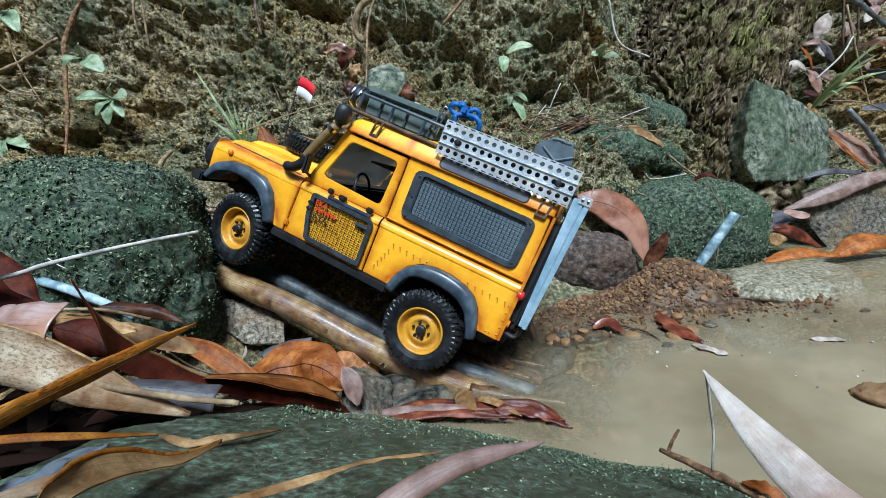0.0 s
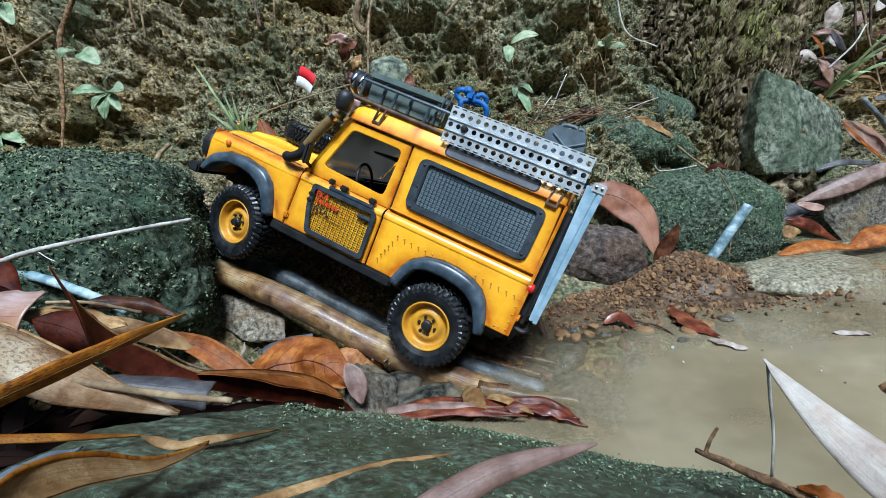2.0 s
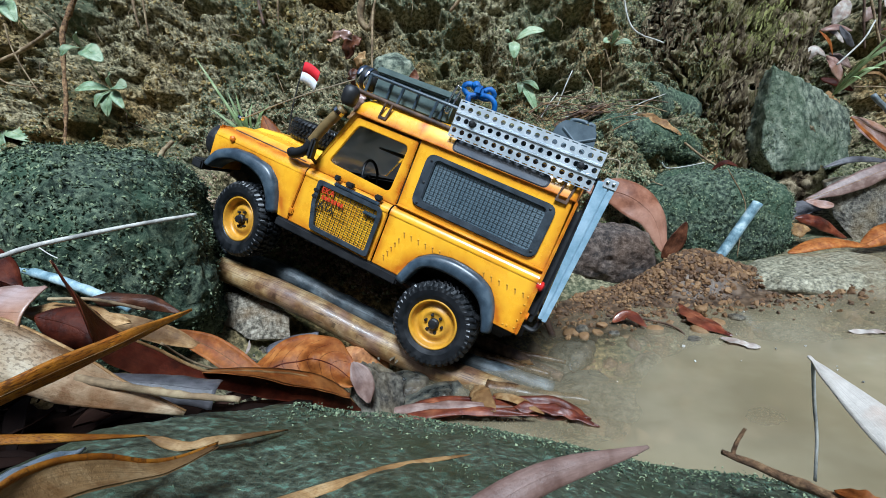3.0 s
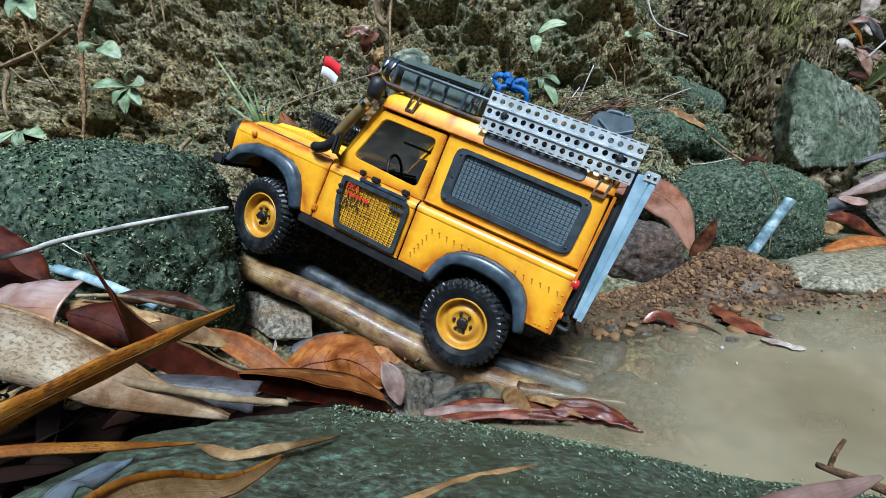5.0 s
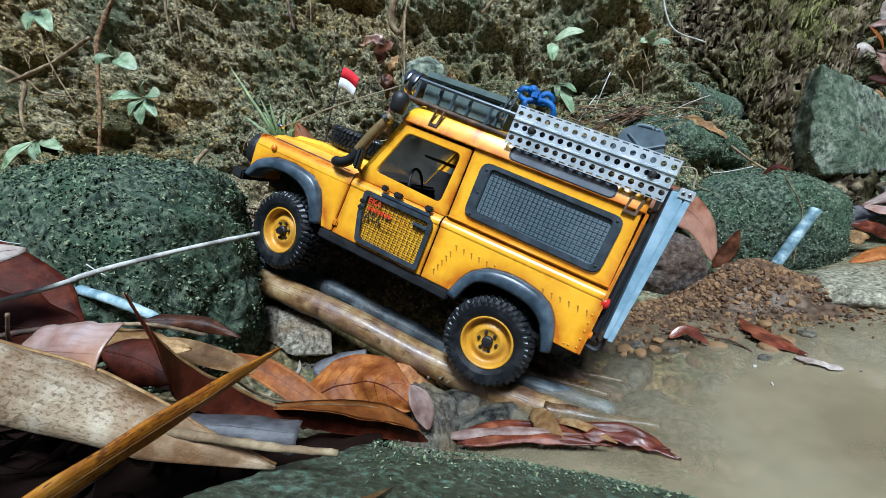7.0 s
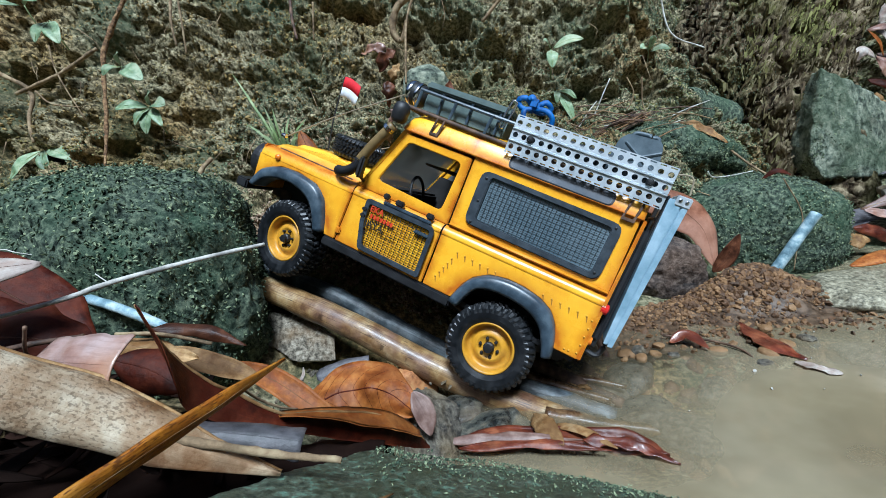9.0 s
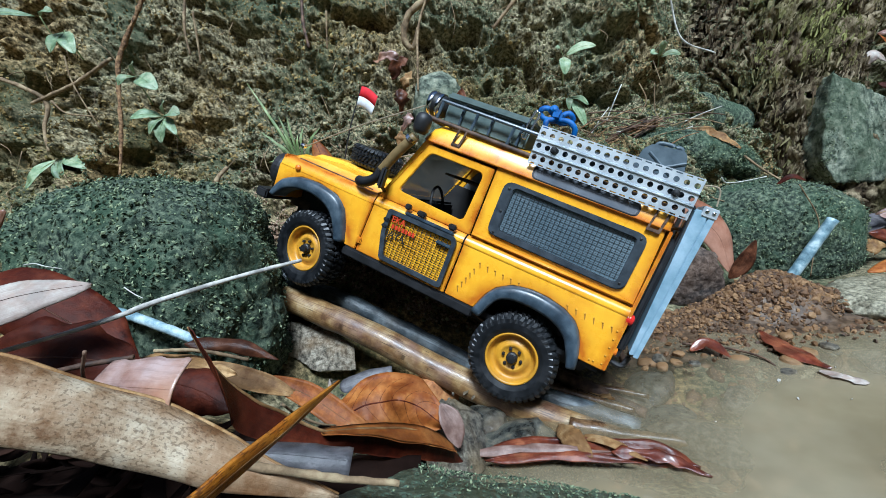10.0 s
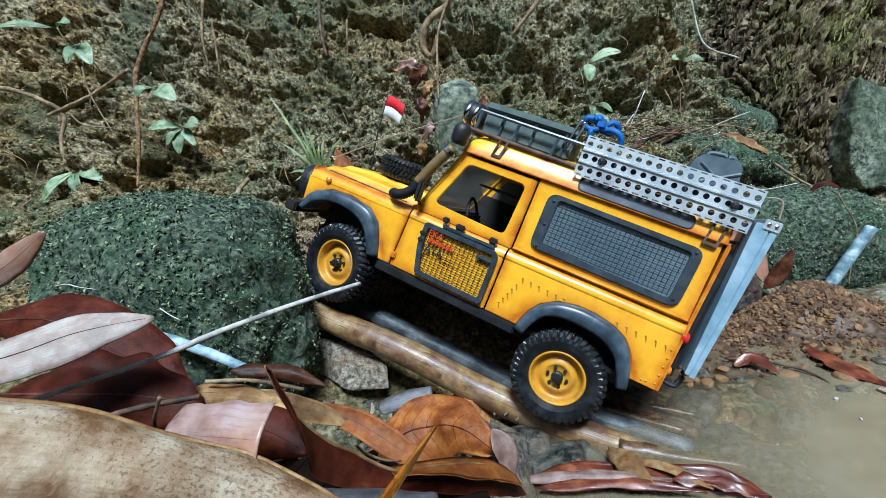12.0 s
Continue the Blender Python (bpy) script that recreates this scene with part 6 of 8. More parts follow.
for y in (-0.05, -0.15):
    s = part("front_seat", bm_box(0.098, 0.142, y - 0.026, y + 0.026, 0.048, 0.072, 0.006, 3), DARKIN, car, "dark seat")
    part("backrest", bm_box(0.086, 0.099, y - 0.025, y + 0.025, 0.066, 0.128, 0.005, 3), DARKIN, s)
wheel = part("steering_wheel", bm_tube([(0.150 + 0.006 * math.sin(a), -0.05 + 0.019 * math.cos(a), 0.108 + 0.018 * math.sin(a)) for a in np.linspace(0, 2 * math.pi, 17)], (0.0017, 0.0017), 8, 40), BLACK, car)
part("steering_column", bm_tube([(0.150, -0.05, 0.108), (0.178, -0.05, 0.095)], (0.003, 0.003), 8, 4), BLACK, wheel)
part("roof_lining", bm_box(0.07, 0.165, -WID + 0.012, -0.012, 0.163, 0.166, 0.0006), INTAN, car)
part("cabin_panel", bm_box(0.104, 0.158, -0.150, -0.060, 0.1420, 0.1445, 0.001), INTAN, car, "grey-brown panel under the roof")


# wheels
def make_wheel(spare=False):
    w = new("wheel")
    w.parent = car
    R, H = 0.0455, 0.0170
    prof = [(0.0262, 0.0125), (0.0275, 0.0145), (0.0315, 0.0162), (0.0370, 0.0168), (0.0410, 0.0158), (0.0432, 0.0125)]
    segs = 180
    bm = bmesh.new()
    section = [(0.0235, 0.0), *prof] + [(0.0436, y) for y in np.linspace(0.0112, -0.0112, 19)] + [(r, -d) for r, d in prof[::-1]]
    rings = []
    for k in range(segs):
        a, ring = 2 * math.pi * k / segs, []
        for r, y in section:
            row = int((y + 0.0168) / 0.0084)
            ph = (k / 4.5 + 0.5 * (row % 2) + 40 * y * (1 if row % 2 else -1)) % 1.0
            lug = ph < 0.62 and abs(((y + 0.0168) % 0.0084) - 0.0042) < 0.0034
            if r > 0.0425:
                r = r + (0.0016 if lug else -0.0012)
            elif 0.0400 < r and ph < 0.55:
                y = y * 1.06
            ring.append(bm.verts.new((r * math.cos(a), y, r * math.sin(a))))
        rings.append(ring)
    for k in range(segs):
        a, b = rings[k], rings[(k + 1) % segs]
        for i in range(len(section) - 1):
            bm.faces.new((a[i], a[i + 1], b[i + 1], b[i]))
        bm.faces.new((a[-1], a[0], b[0], b[-1]))
    tyre = bm
    part("tyre", tyre, RUBBER, w, "wet black knobbly tyre", False)
    rim = part("rim", bm_lathe([(0.0262, -0.012), (0.0262, 0.0118), (0.0268, 0.0135), (0.0256, 0.0142), (0.0240, 0.0128), (0.0232, 0.0080), (0.0218, 0.0052), (0.0190, 0.0048), (0.0165, 0.0072), (0.0135, 0.0088), (0.0120, 0.0088), (0.0105, 0.0070), (0.0004, 0.0070)], (0, 0, 0), "y", 48), RIMYELLOW, w, "yellow dished steel rim", True)
    part("hub", bm_lathe([(0.0058, 0.005), (0.0056, 0.0108), (0.0044, 0.0118), (0.0042, 0.0142), (0.0005, 0.0146)], (0, 0, 0), "y", 12), BLACK, rim)
    for k in range(6):
        a = 2 * math.pi * k / 6
        part("wheel_nut", bm_lathe([(0.0017, 0.006), (0.0016, 0.0098), (0.0005, 0.0100)], (0.0094 * math.cos(a), 0, 0.0094 * math.sin(a)), "y", 6), BLACK, rim)
    return w


wheel0 = make_wheel()
wheel0.matrix_basis = pose(0, -0.0115, 0)
wf = copy_thing(wheel0, pose(0.265, -0.0115, 0.004, 0, 20, -9))
for x, z in ((0, 0), (0.265, 0.004)):
    copy_thing(wheel0, pose(x, -WID + 0.0115, z, 0, 0, 180))
for x, z in ((0, 0.0), (0.265, 0.003)):
    ax = part("axle", bm_tube([(x, -0.02, z), (x, -WID + 0.02, z)], (0.0065, 0.0065), 10, 4), BLACK, car)
    part("differential", bm_lathe([(0.004, -0.014), (0.013, -0.008), (0.014, 0.004), (0.006, 0.013)], (x, -0.085, z), "x", 16), BLACK, ax)
both(lambda: bm_tube([(0.006, -0.045, 0.0), (0.014, -0.042, 0.05)], (0.0045, 0.0045), 10, 4), "shock_absorber", RUST)
both(lambda: bm_tube([(0.262, -0.045, 0.0), (0.262, -0.042, 0.055)], (0.0045, 0.0045), 10, 4), "shock_absorber", RUST)
both(lambda: bm_tube([(0.004, -0.042, 0.0), (0.10, -0.05, 0.018)], (0.0025, 0.0025), 8, 4), "trailing_link", RUST)
spare = copy_thing(wheel0, pose(0.2620, -0.085, 0.1255, 90, 0, 0) @ Matrix.Diagonal((0.74, 0.74, 0.74, 1)))
spare.scale = (0.74, 0.74, 0.74)
spare.name = "spare_wheel"

# snorkel, mirror, ropes, flag
part("snorkel_pipe", bm_tube([(0.2012, 0.006, 0.1230), (0.1905, 0.006, 0.1460), (0.1775, 0.005, 0.1690)], (0.0054, 0.0054, 0.0054), 14, 16), TANTUBE, car, "tan snorkel pipe", True)
part("snorkel_cap", bm_lathe([(0.0060, -0.006), (0.0085, -0.002), (0.0090, 0.008), (0.0075, 0.013), (0.0035, 0.0155)], (0.1750, 0.004, 0.1790), "z", 18), BLACK, car, "black snorkel head", True)
part("snorkel_clamp", bm_tube([(0.1815, 0.006, 0.1630), (0.1795, 0.006, 0.1665)], (0.0064, 0.0064), 14, 4), CHROME, car)
hose = [(0.2285, -0.004, 0.1030), (0.2200, 0.004, 0.1040), (0.2100, 0.006, 0.1085), (0.2035, 0.006, 0.1160), (0.2005, 0.006, 0.1250)]
hv = bm_tube(hose, [0.0058 if k % 2 else 0.0047 for k in range(31)], 12, 31)
part("snorkel_hose", hv, BLACK, car, "ribbed black hose", True)
both(lambda: bm_box(0.1905, 0.1965, 0.006, 0.016, 0.1060, 0.1290, 0.002), "door_mirror", BLACK)
both(lambda: bm_tube([(0.195, -0.004, 0.103), (0.193, 0.009, 0.108)], (0.0018, 0.0018), 6, 4), "mirror_arm", BLACK)
part("branch_wire", bm_tube([(0.1870, -0.018, 0.2050), (0.262, -0.022, 0.1585), (0.3330, -0.028, 0.1090)], (0.0007, 0.0007), 6, 12), ROPE, car, "pale branch deflector wire")
part("branch_wire", bm_tube([(0.190, -0.150, 0.2000), (0.25, -0.16, 0.150), (0.3330, -0.172, 0.1090)], (0.0007, 0.0007), 6, 12), ROPE, car)
part("wire_ring", bm_lathe([(0.0026, -0.003), (0.0028, 0.0), (0.0024, 0.003)], (0.3320, -0.028, 0.1120), "x", 10), CHROME, car)
flag = part("flag_pole", bm_tube([(0.3300, -0.120, 0.100), (0.3385, -0.120, 0.150), (0.3425, -0.121, 0.2105)], (0.0011, 0.0009), 6, 8), BLACK, car, "thin black flag pole")
for nm, z0, z1, mat in (("red_band", 0.1965, 0.2105, FLAGRED), ("white_band", 0.1830, 0.1965, FLAGWHITE)):
    fb = bmesh.new()
    rows = [[fb.verts.new((0.3420 - 0.0290 * u, -0.1205 + 0.0018 * math.sin(6 * u), z + 0.002 * math.sin(4 * u) - 0.004 * u)) for u in np.linspace(0, 1, 10)] for z in (z0, (z0 + z1) / 2, z1)]
    for a, b in zip(rows, rows[1:]):
        for k in range(9):
            fb.faces.new((a[k], a[k + 1], b[k + 1], b[k]))
    ext = bmesh.ops.extrude_face_region(fb, geom=fb.faces[:])
    bmesh.ops.translate(fb, verts=[g for g in ext["geom"] if isinstance(g, bmesh.types.BMVert)], vec=(0, -0.0005, 0))
    part(nm, fb, mat, flag, "red cloth" if nm == "red_band" else "white cloth", True)

# roof rack and its load
rack = part("roof_rack", bm_tube([(-0.082, -0.008, 0.1890), (0.05, -0.008, 0.1900), (0.168, -0.008, 0.1925), (0.1745, -0.014, 0.1928), (0.1755, -0.1, 0.1930), (0.1745, -WID + 0.014, 0.1928), (0.168, -WID + 0.008, 0.1925), (0.05, -WID + 0.008, 0.1900), (-0.082, -WID + 0.008, 0.1890)], (0.0024, 0.0024), 8, 80), RUST, car, "dark steel roof rack", True)
both(lambda: bm_tube([(0.168, -0.008, 0.2130), (0.05, -0.008, 0.2110), (-0.082, -0.008, 0.2100)], (0.0018, 0.0018), 8, 10), "top_rail", FLARE, rack)
for x in (0.168, 0.128, 0.088, 0.03, -0.03, -0.08):
    both(lambda: bm_tube([(x, -0.008, 0.1905), (x - 0.002, -0.008, 0.2120)], (0.0017, 0.0017), 6, 3), "upright", FLARE, rack)
for x in (0.15, 0.11, 0.07, 0.03, -0.01, -0.05, -0.08):
    part("cross_bar", bm_tube([(x, -0.008, 0.1905), (x, -WID + 0.008, 0.1905)], (0.0016, 0.0016), 6, 3), BLACK, rack)
for x0, x1, z0, z1 in ((0.1410, 0.1310, 0.1735, 0.1915), (-0.0600, -0.0720, 0.1640, 0.1900)):
    both(lambda: bm_prism([(x0, z0), (x0 - 0.003, z1), (x0 - 0.005, z1), (x0 - 0.0022, z0 + 0.003), (x1 + 0.0022, z0 + 0.003), (x1 - 0.001, z1), (x1 - 0.003, z1), (x1, z0)], -0.0045, -0.0022, (), 0.0004), "rack_leg", RUST, rack)
case = part("storage_case", bm_box(0.0720, 0.1640, -0.088, -0.016, 0.1935, 0.2165, 0.002), CASEGREEN, rack, "grey-green plastic storage case")
part("case_lid", bm_box(0.0700, 0.1665, -0.090, -0.0135, 0.2168, 0.2245, 0.002), CASEGREEN, case)
for x in (0.079, 0.110, 0.143):
    part("case_rib", bm_box(x, x + 0.0025, -0.0165, -0.0125, 0.1945, 0.2165, 0.0006), FLARE, case)
for y in (-0.024, -0.165):
    lamp = part("spot_lamp", bm_lathe([(0.004, -0.018), (0.0105, -0.012), (0.0128, -0.004), (0.0132, 0.002), (0.0120, 0.004)], (0.1800, y, 0.2085), "x", 24), BLACK, rack, "round black spot lamp with chrome rim", True)
    part("chrome_ring", bm_lathe([(0.0128, 0.0), (0.0137, 0.003), (0.0132, 0.0065), (0.0118, 0.007), (0.0114, 0.003)], (0.1800, y, 0.2085), "x", 24), CHROME, lamp, "", True)
    part("chrome_band", bm_lathe([(0.0128, -0.008), (0.0132, -0.006), (0.0132, -0.004), (0.0126, -0.003)], (0.1800, y, 0.2085), "x", 24), CHROME, lamp, "", True)
    part("lamp_lens", bm_lathe([(0.0115, 0.003), (0.008, 0.0062), (0.0005, 0.0075)], (0.1800, y, 0.2085), "x", 20), ALPINE, lamp, "", True)
part("lamp_hood", bm_box(0.156, 0.168, -0.106, -0.088, 0.2140, 0.2340, 0.003), BLACK, rack)


def bm_perforated():
    """A recovery board: three bands of round holes between folded ridges, slotted flanges above and below."""
    bm = bmesh.new()
    x0, n, cell = -0.0862, 17, 0.00863
    bands = (0.1858, 0.1970, 0.2082)
    faces = []
    for zb in bands:
        for k in range(n):
            cx, cz, h = x0 + cell * (k + 0.5), zb + 0.0043, cell / 2
            ring = [bm.verts.new((cx + 0.0025 * math.cos(a), 0, cz + 0.0025 * math.sin(a))) for a in np.linspace(0, 2 * math.pi, 16, endpoint=False)]
            out = []
            for a in np.linspace(0, 2 * math.pi, 16, endpoint=False):
                c, s = math.cos(a), math.sin(a)
                q = h / max(abs(c), abs(s))
                out.append(bm.verts.new((cx + q * c, 0, cz + q * s)))
            for j in range(16):
                faces.append(bm.faces.new((ring[j], ring[(j + 1) % 16], out[(j + 1) % 16], out[j])))
        if zb != bands[-1]:
            z = zb + cell
            rows = [[bm.verts.new((x, y, zz)) for y, zz in ((0, z), (0.0016, z + 0.0006), (0.0016, z + 0.0012), (-0.0006, z + 0.0015), (-0.0006, z + 0.0022), (0, zb + 0.0112))] for x in (x0, x0 + n * cell)]
            for j in range(5):
                faces.append(bm.faces.new((rows[0][j], rows[1][j], rows[1][j + 1], rows[0][j + 1])))
    for z0, z1 in ((0.1830, 0.1858), (0.2082 + cell, 0.2082 + cell + 0.0028)):
        m = (z0 + z1) / 2
        for k in range(n):
            a, b = x0 + cell * k, x0 + cell * (k + 1)
            for p in (((a, z0), (b, z0), (b, m - 0.0006), (a, m - 0.0006)), ((a, m + 0.0006), (b, m + 0.0006), (b, z1), (a, z1)), ((a, m - 0.0006), (a + 0.0016, m - 0.0006), (a + 0.0016, m + 0.0006), (a, m + 0.0006)), ((b - 0.0016, m - 0.0006), (b, m - 0.0006), (b, m + 0.0006), (b - 0.0016, m + 0.0006))):
                faces.append(bm.faces.new([bm.verts.new((x, 0, z)) for x, z in p]))
    bmesh.ops.remove_doubles(bm, verts=bm.verts, dist=0.00005)
    ext = bmesh.ops.extrude_face_region(bm, geom=bm.faces[:])
    bmesh.ops.translate(bm, verts=[g for g in ext["geom"] if isinstance(g, bmesh.types.BMVert)], vec=(0, 0.0009, 0))
    bmesh.ops.translate(bm, verts=bm.verts, vec=(0, -0.0005, 0))
    return bm


board = part("recovery_board", bm_perforated(), ALU, car, "perforated aluminium recovery board")
for x, z in ((0.0410, 0.2013), (-0.0690, 0.2013)):
    part("fixing_knob", bm_lathe([(0.0032, -0.004), (0.0034, 0.0012), (0.0022, 0.0022), (0.0018, 0.0034), (0.0004, 0.0036)], (x, 0.0008, z), "y", 14), BLACK, board)
can = part("jerry_can", bm_prism(round_poly([(-0.0278, 0.2120), (-0.0305, 0.2330), (-0.0365, 0.2400), (-0.0650, 0.2420), (-0.0690, 0.2370), (-0.0740, 0.2120)], 0.003), -0.062, -0.032, (), 0.0016), CANBLUE, rack, "dark blue-grey plastic fuel can")
part("can_handle", bm_tube([(-0.064, -0.044, 0.2400), (-0.0625, -0.044, 0.2450), (-0.052, -0.044, 0.2455), (-0.042, -0.044, 0.2440), (-0.0405, -0.044, 0.2390)], (0.0020, 0.0020), 8, 20), CANBLUE, can, "", True)
part("can_cross", bm_tube([(-0.070, -0.0318, 0.2130), (-0.037, -0.0318, 0.2320)], (0.0014, 0.0014), 6, 3), CANBLUE, can)
part("can_cross", bm_tube([(-0.070, -0.0318, 0.2320), (-0.037, -0.0318, 0.2130)], (0.0014, 0.0014), 6, 3), CANBLUE, can)
strap = part("tow_strap", bm_box(0.0500, 0.0600, -0.036, -0.022, 0.2310, 0.2420, 0.003, 2), BLUE, rack, "knotted blue tow strap")


def strap_band(points, h):
    """A band of webbing: a flat ribbon, thick enough to stand, along a run of points in the car's side plane."""
    c = spline([(x, y, z) for x, y, z in points], 12)
    bm = bmesh.new()
    tan = np.gradient(c, axis=0)
    rows = []
    for p, t in zip(c, tan):
        nrm = np.array([-t[2], 0, t[0]]) / (np.linalg.norm(t) + 1e-9)
        rows.append([bm.verts.new(tuple(p + nrm * a + np.array([0, b, 0]))) for a, b in ((-h, -0.0012), (h, -0.0012), (h, 0.0012), (-h, 0.0012))])
    for q, r in zip(rows, rows[1:]):
        for j in range(4):
            bm.faces.new((q[j], q[(j + 1) % 4], r[(j + 1) % 4], r[j]))
    bm.faces.new(rows[0])
    bm.faces.new(rows[-1][::-1])
    return bm


for k, pts in enumerate(([(0.056, -0.03, 0.237), (0.068, -0.028, 0.2455), (0.0765, -0.028, 0.2405), (0.070, -0.03, 0.2330), (0.056, -0.03, 0.234)],
                         [(0.054, -0.03, 0.238), (0.045, -0.03, 0.2480), (0.037, -0.032, 0.2420), (0.046, -0.032, 0.2350), (0.055, -0.03, 0.235)],
                         [(0.053, -0.027, 0.236), (0.040, -0.024, 0.2370), (0.031, -0.024, 0.2320), (0.0285, -0.026, 0.2220)],
                         [(0.057, -0.027, 0.235), (0.064, -0.024, 0.2300), (0.062, -0.024, 0.2200)],
                         [(0.055, -0.027, 0.241), (0.0610, -0.026, 0.2480), (0.0650, -0.026, 0.2440)])):
    part("strap_loop", strap_band([(0.055 + 0.85 * (x - 0.055), y, 0.8 * z + 0.0440) for x, y, z in pts], 0.0026), BLUE, strap, "", True)
part("shackle", bm_tube([(0.0780, -0.012, 0.2060), (0.0740, -0.012, 0.2300), (0.0705, -0.012, 0.2310), (0.0690, -0.012, 0.2275), (0.0735, -0.012, 0.2050), (0.0780, -0.012, 0.2060)], (0.0010, 0.0010), 8, 40), CHROME, rack, "steel snap hook", True)
# rolled mats coloured black to put shade behind the board's holes
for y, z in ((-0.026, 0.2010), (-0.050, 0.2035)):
    part("bedroll", bm_tube([(0.062, y, z), (-0.012, y, z + 0.0010), (-0.083, y, z)], (0.0135, 0.0142, 0.0135), 16, 14), FRAME, rack, "rolled mat, black to darken the holes of the board", True)

# rear: ladder rails and a zinc channel standing behind the tailgate
for y in (-0.016, -0.066):
    part("ladder_rail", bm_tube([(-0.0870, y, 0.045), (-0.0880, y, 0.12), (-0.0900, y, 0.190), (-0.084, y, 0.1960)], (0.0022, 0.0022), 8, 20), BLACK, car)
for k in range(8):
    part("ladder_rung", bm_tube([(-0.0875, -0.016, 0.056 + 0.017 * k), (-0.0875, -0.066, 0.056 + 0.017 * k)], (0.0016, 0.0016), 6, 3), BLACK, car)
chan = part("zinc_channel", bm_prism([(-0.0928, 0.0556), (-0.1005, 0.0562), (-0.1050, 0.1965), (-0.0890, 0.1940)], -0.040, 0.0000, (), 0.0008), ZINC, car, "zinc recovery channel standing at the tail")
part("channel_face", bm_prism([(-0.0924, 0.0556), (-0.0958, 0.0558), (-0.0992, 0.1955), (-0.0884, 0.1945)], 0.0, 0.0018, (), 0.0005), ZINC, chan)
part("channel_face", bm_prism([(-0.0965, 0.0545), (-0.1008, 0.0548), (-0.1053, 0.1960), (-0.1001, 0.1955)], 0.0, 0.0018, (), 0.0005), ZINC, chan)
part("channel_cap", bm_box(-0.1058, -0.0935, -0.030, 0.0028, 0.1905, 0.1995, 0.0008), ALU, chan)
for x in (-0.0968, -0.1022):
    part("bolt", bm_lathe([(0.0016, 0.0), (0.0015, 0.0008), (0.0006, 0.0012)], (x, 0.0028, 0.1955), "y", 10), CHROME, chan)
part("rear_step", bm_tube([(-0.078, -0.012, 0.040), (-0.092, -0.012, 0.0385), (-0.096, -0.014, 0.046), (-0.096, -0.014, 0.056)], (0.0026, 0.0026), 8, 14), BLACK, car)
part("rear_crossmember", bm_box(-0.086, -0.0785, -WID + 0.03, -0.03, 0.020, 0.034, 0.0015), BLACK, car)
part("tie_wire", bm_tube([(-0.0860, -0.002, 0.2150), (-0.0980, 0.0, 0.2160), (-0.1020, 0.0, 0.2020)], (0.0007, 0.0007), 6, 12), ROPE, car)

# ---- the leaf pile beside the flat rock ----
leaf("bamboo_sheath", [(-0.300, 0.122, 0.262), (-0.262, 0.146, 0.246), (-0.232, 0.165, 0.229), (-0.214, 0.176, 0.214), (-0.192, 0.189, 0.193), (-0.164, 0.198, 0.167), (-0.133, 0.205, 0.146)], 0.037, (0.15, -0.62, 0.78), SHEATH,
     "long dry beige bamboo sheath on the leaf pile", "bamboo sheath", curl=-1.0, shape="sheath", n=46, m=15, thick=0.0014, wave=0.10, seed=2, rib=False, rim=LEAF_TAN)
leaf("strip_leaf", [(-0.187, 0.083, 0.172), (-0.163, 0.137, 0.1815), (-0.151, 0.165, 0.1846), (-0.139, 0.192, 0.1868), (-0.1285, 0.2205, 0.1885)], 0.0088, (0.89, -0.35, -0.27), LEAF_YELLOW,
     "narrow ochre dry leaf strip leaning over the pile", curl=-0.5, shape="strip", n=40, wave=0.12, seed=3, thick=0.0008, rib=LEAF_TAN)
edged_leaf("curled_leaf", [(-0.1958, 0.228, 0.2191), (-0.196, 0.235, 0.2026), (-0.1919, 0.243, 0.1837), (-0.1845, 0.252, 0.1683), (-0.1732, 0.262, 0.1507), (-0.1621, 0.272, 0.1365), (-0.144, 0.285, 0.1276), (-0.1278, 0.3, 0.1159), (-0.1114, 0.315, 0.1004), (-0.1005, 0.328, 0.0827), (-0.0943, 0.338, 0.063)],
           [(-0.1929, 0.226, 0.2173), (-0.186, 0.225, 0.196), (-0.1846, 0.225, 0.1801), (-0.1871, 0.23, 0.1664), (-0.1822, 0.242, 0.1519), (-0.1697, 0.256, 0.1382), (-0.1577, 0.271, 0.1241), (-0.146, 0.286, 0.1099), (-0.1254, 0.303, 0.0921), (-0.1083, 0.32, 0.0763), (-0.0939, 0.337, 0.0623)],
           LEAF_DEEP, "long curled dark brown leaf with a pale upper edge", -0.002, LEAF_TAN, seed=4)
edged_leaf("curled_leaf", [(-0.1668, 0.275, 0.1363), (-0.1491, 0.286, 0.1298), (-0.1315, 0.302, 0.1187), (-0.1114, 0.317, 0.1025), (-0.0984, 0.333, 0.0789)],
           [(-0.158, 0.261, 0.141), (-0.1421, 0.272, 0.1307), (-0.1267, 0.288, 0.1146), (-0.1094, 0.303, 0.0995), (-0.0954, 0.319, 0.0832)], LEAF_ORANGE, "orange-brown lip of the long curled leaf", -0.002, None, 30, 7, seed=5)
leaf("dead_leaf", [(-0.2257, 0.47, 0.0685), (-0.1989, 0.475, 0.0732), (-0.1696, 0.48, 0.0725)], 0.020, (0.1, -0.7, 0.7), LEAF_GREY, "bluish grey wet leaf below the stone", curl=-0.3, seed=81, rib=False, shape="square")
leaf("dead_leaf", [(-0.2219, 0.42, 0.0867), (-0.2161, 0.42, 0.0939), (-0.217, 0.425, 0.0995)], 0.004, (-0.4, -0.8, 0.3), LEAF_WHITE, "small white curled leaf chip", curl=0.4, seed=82, rib=False)
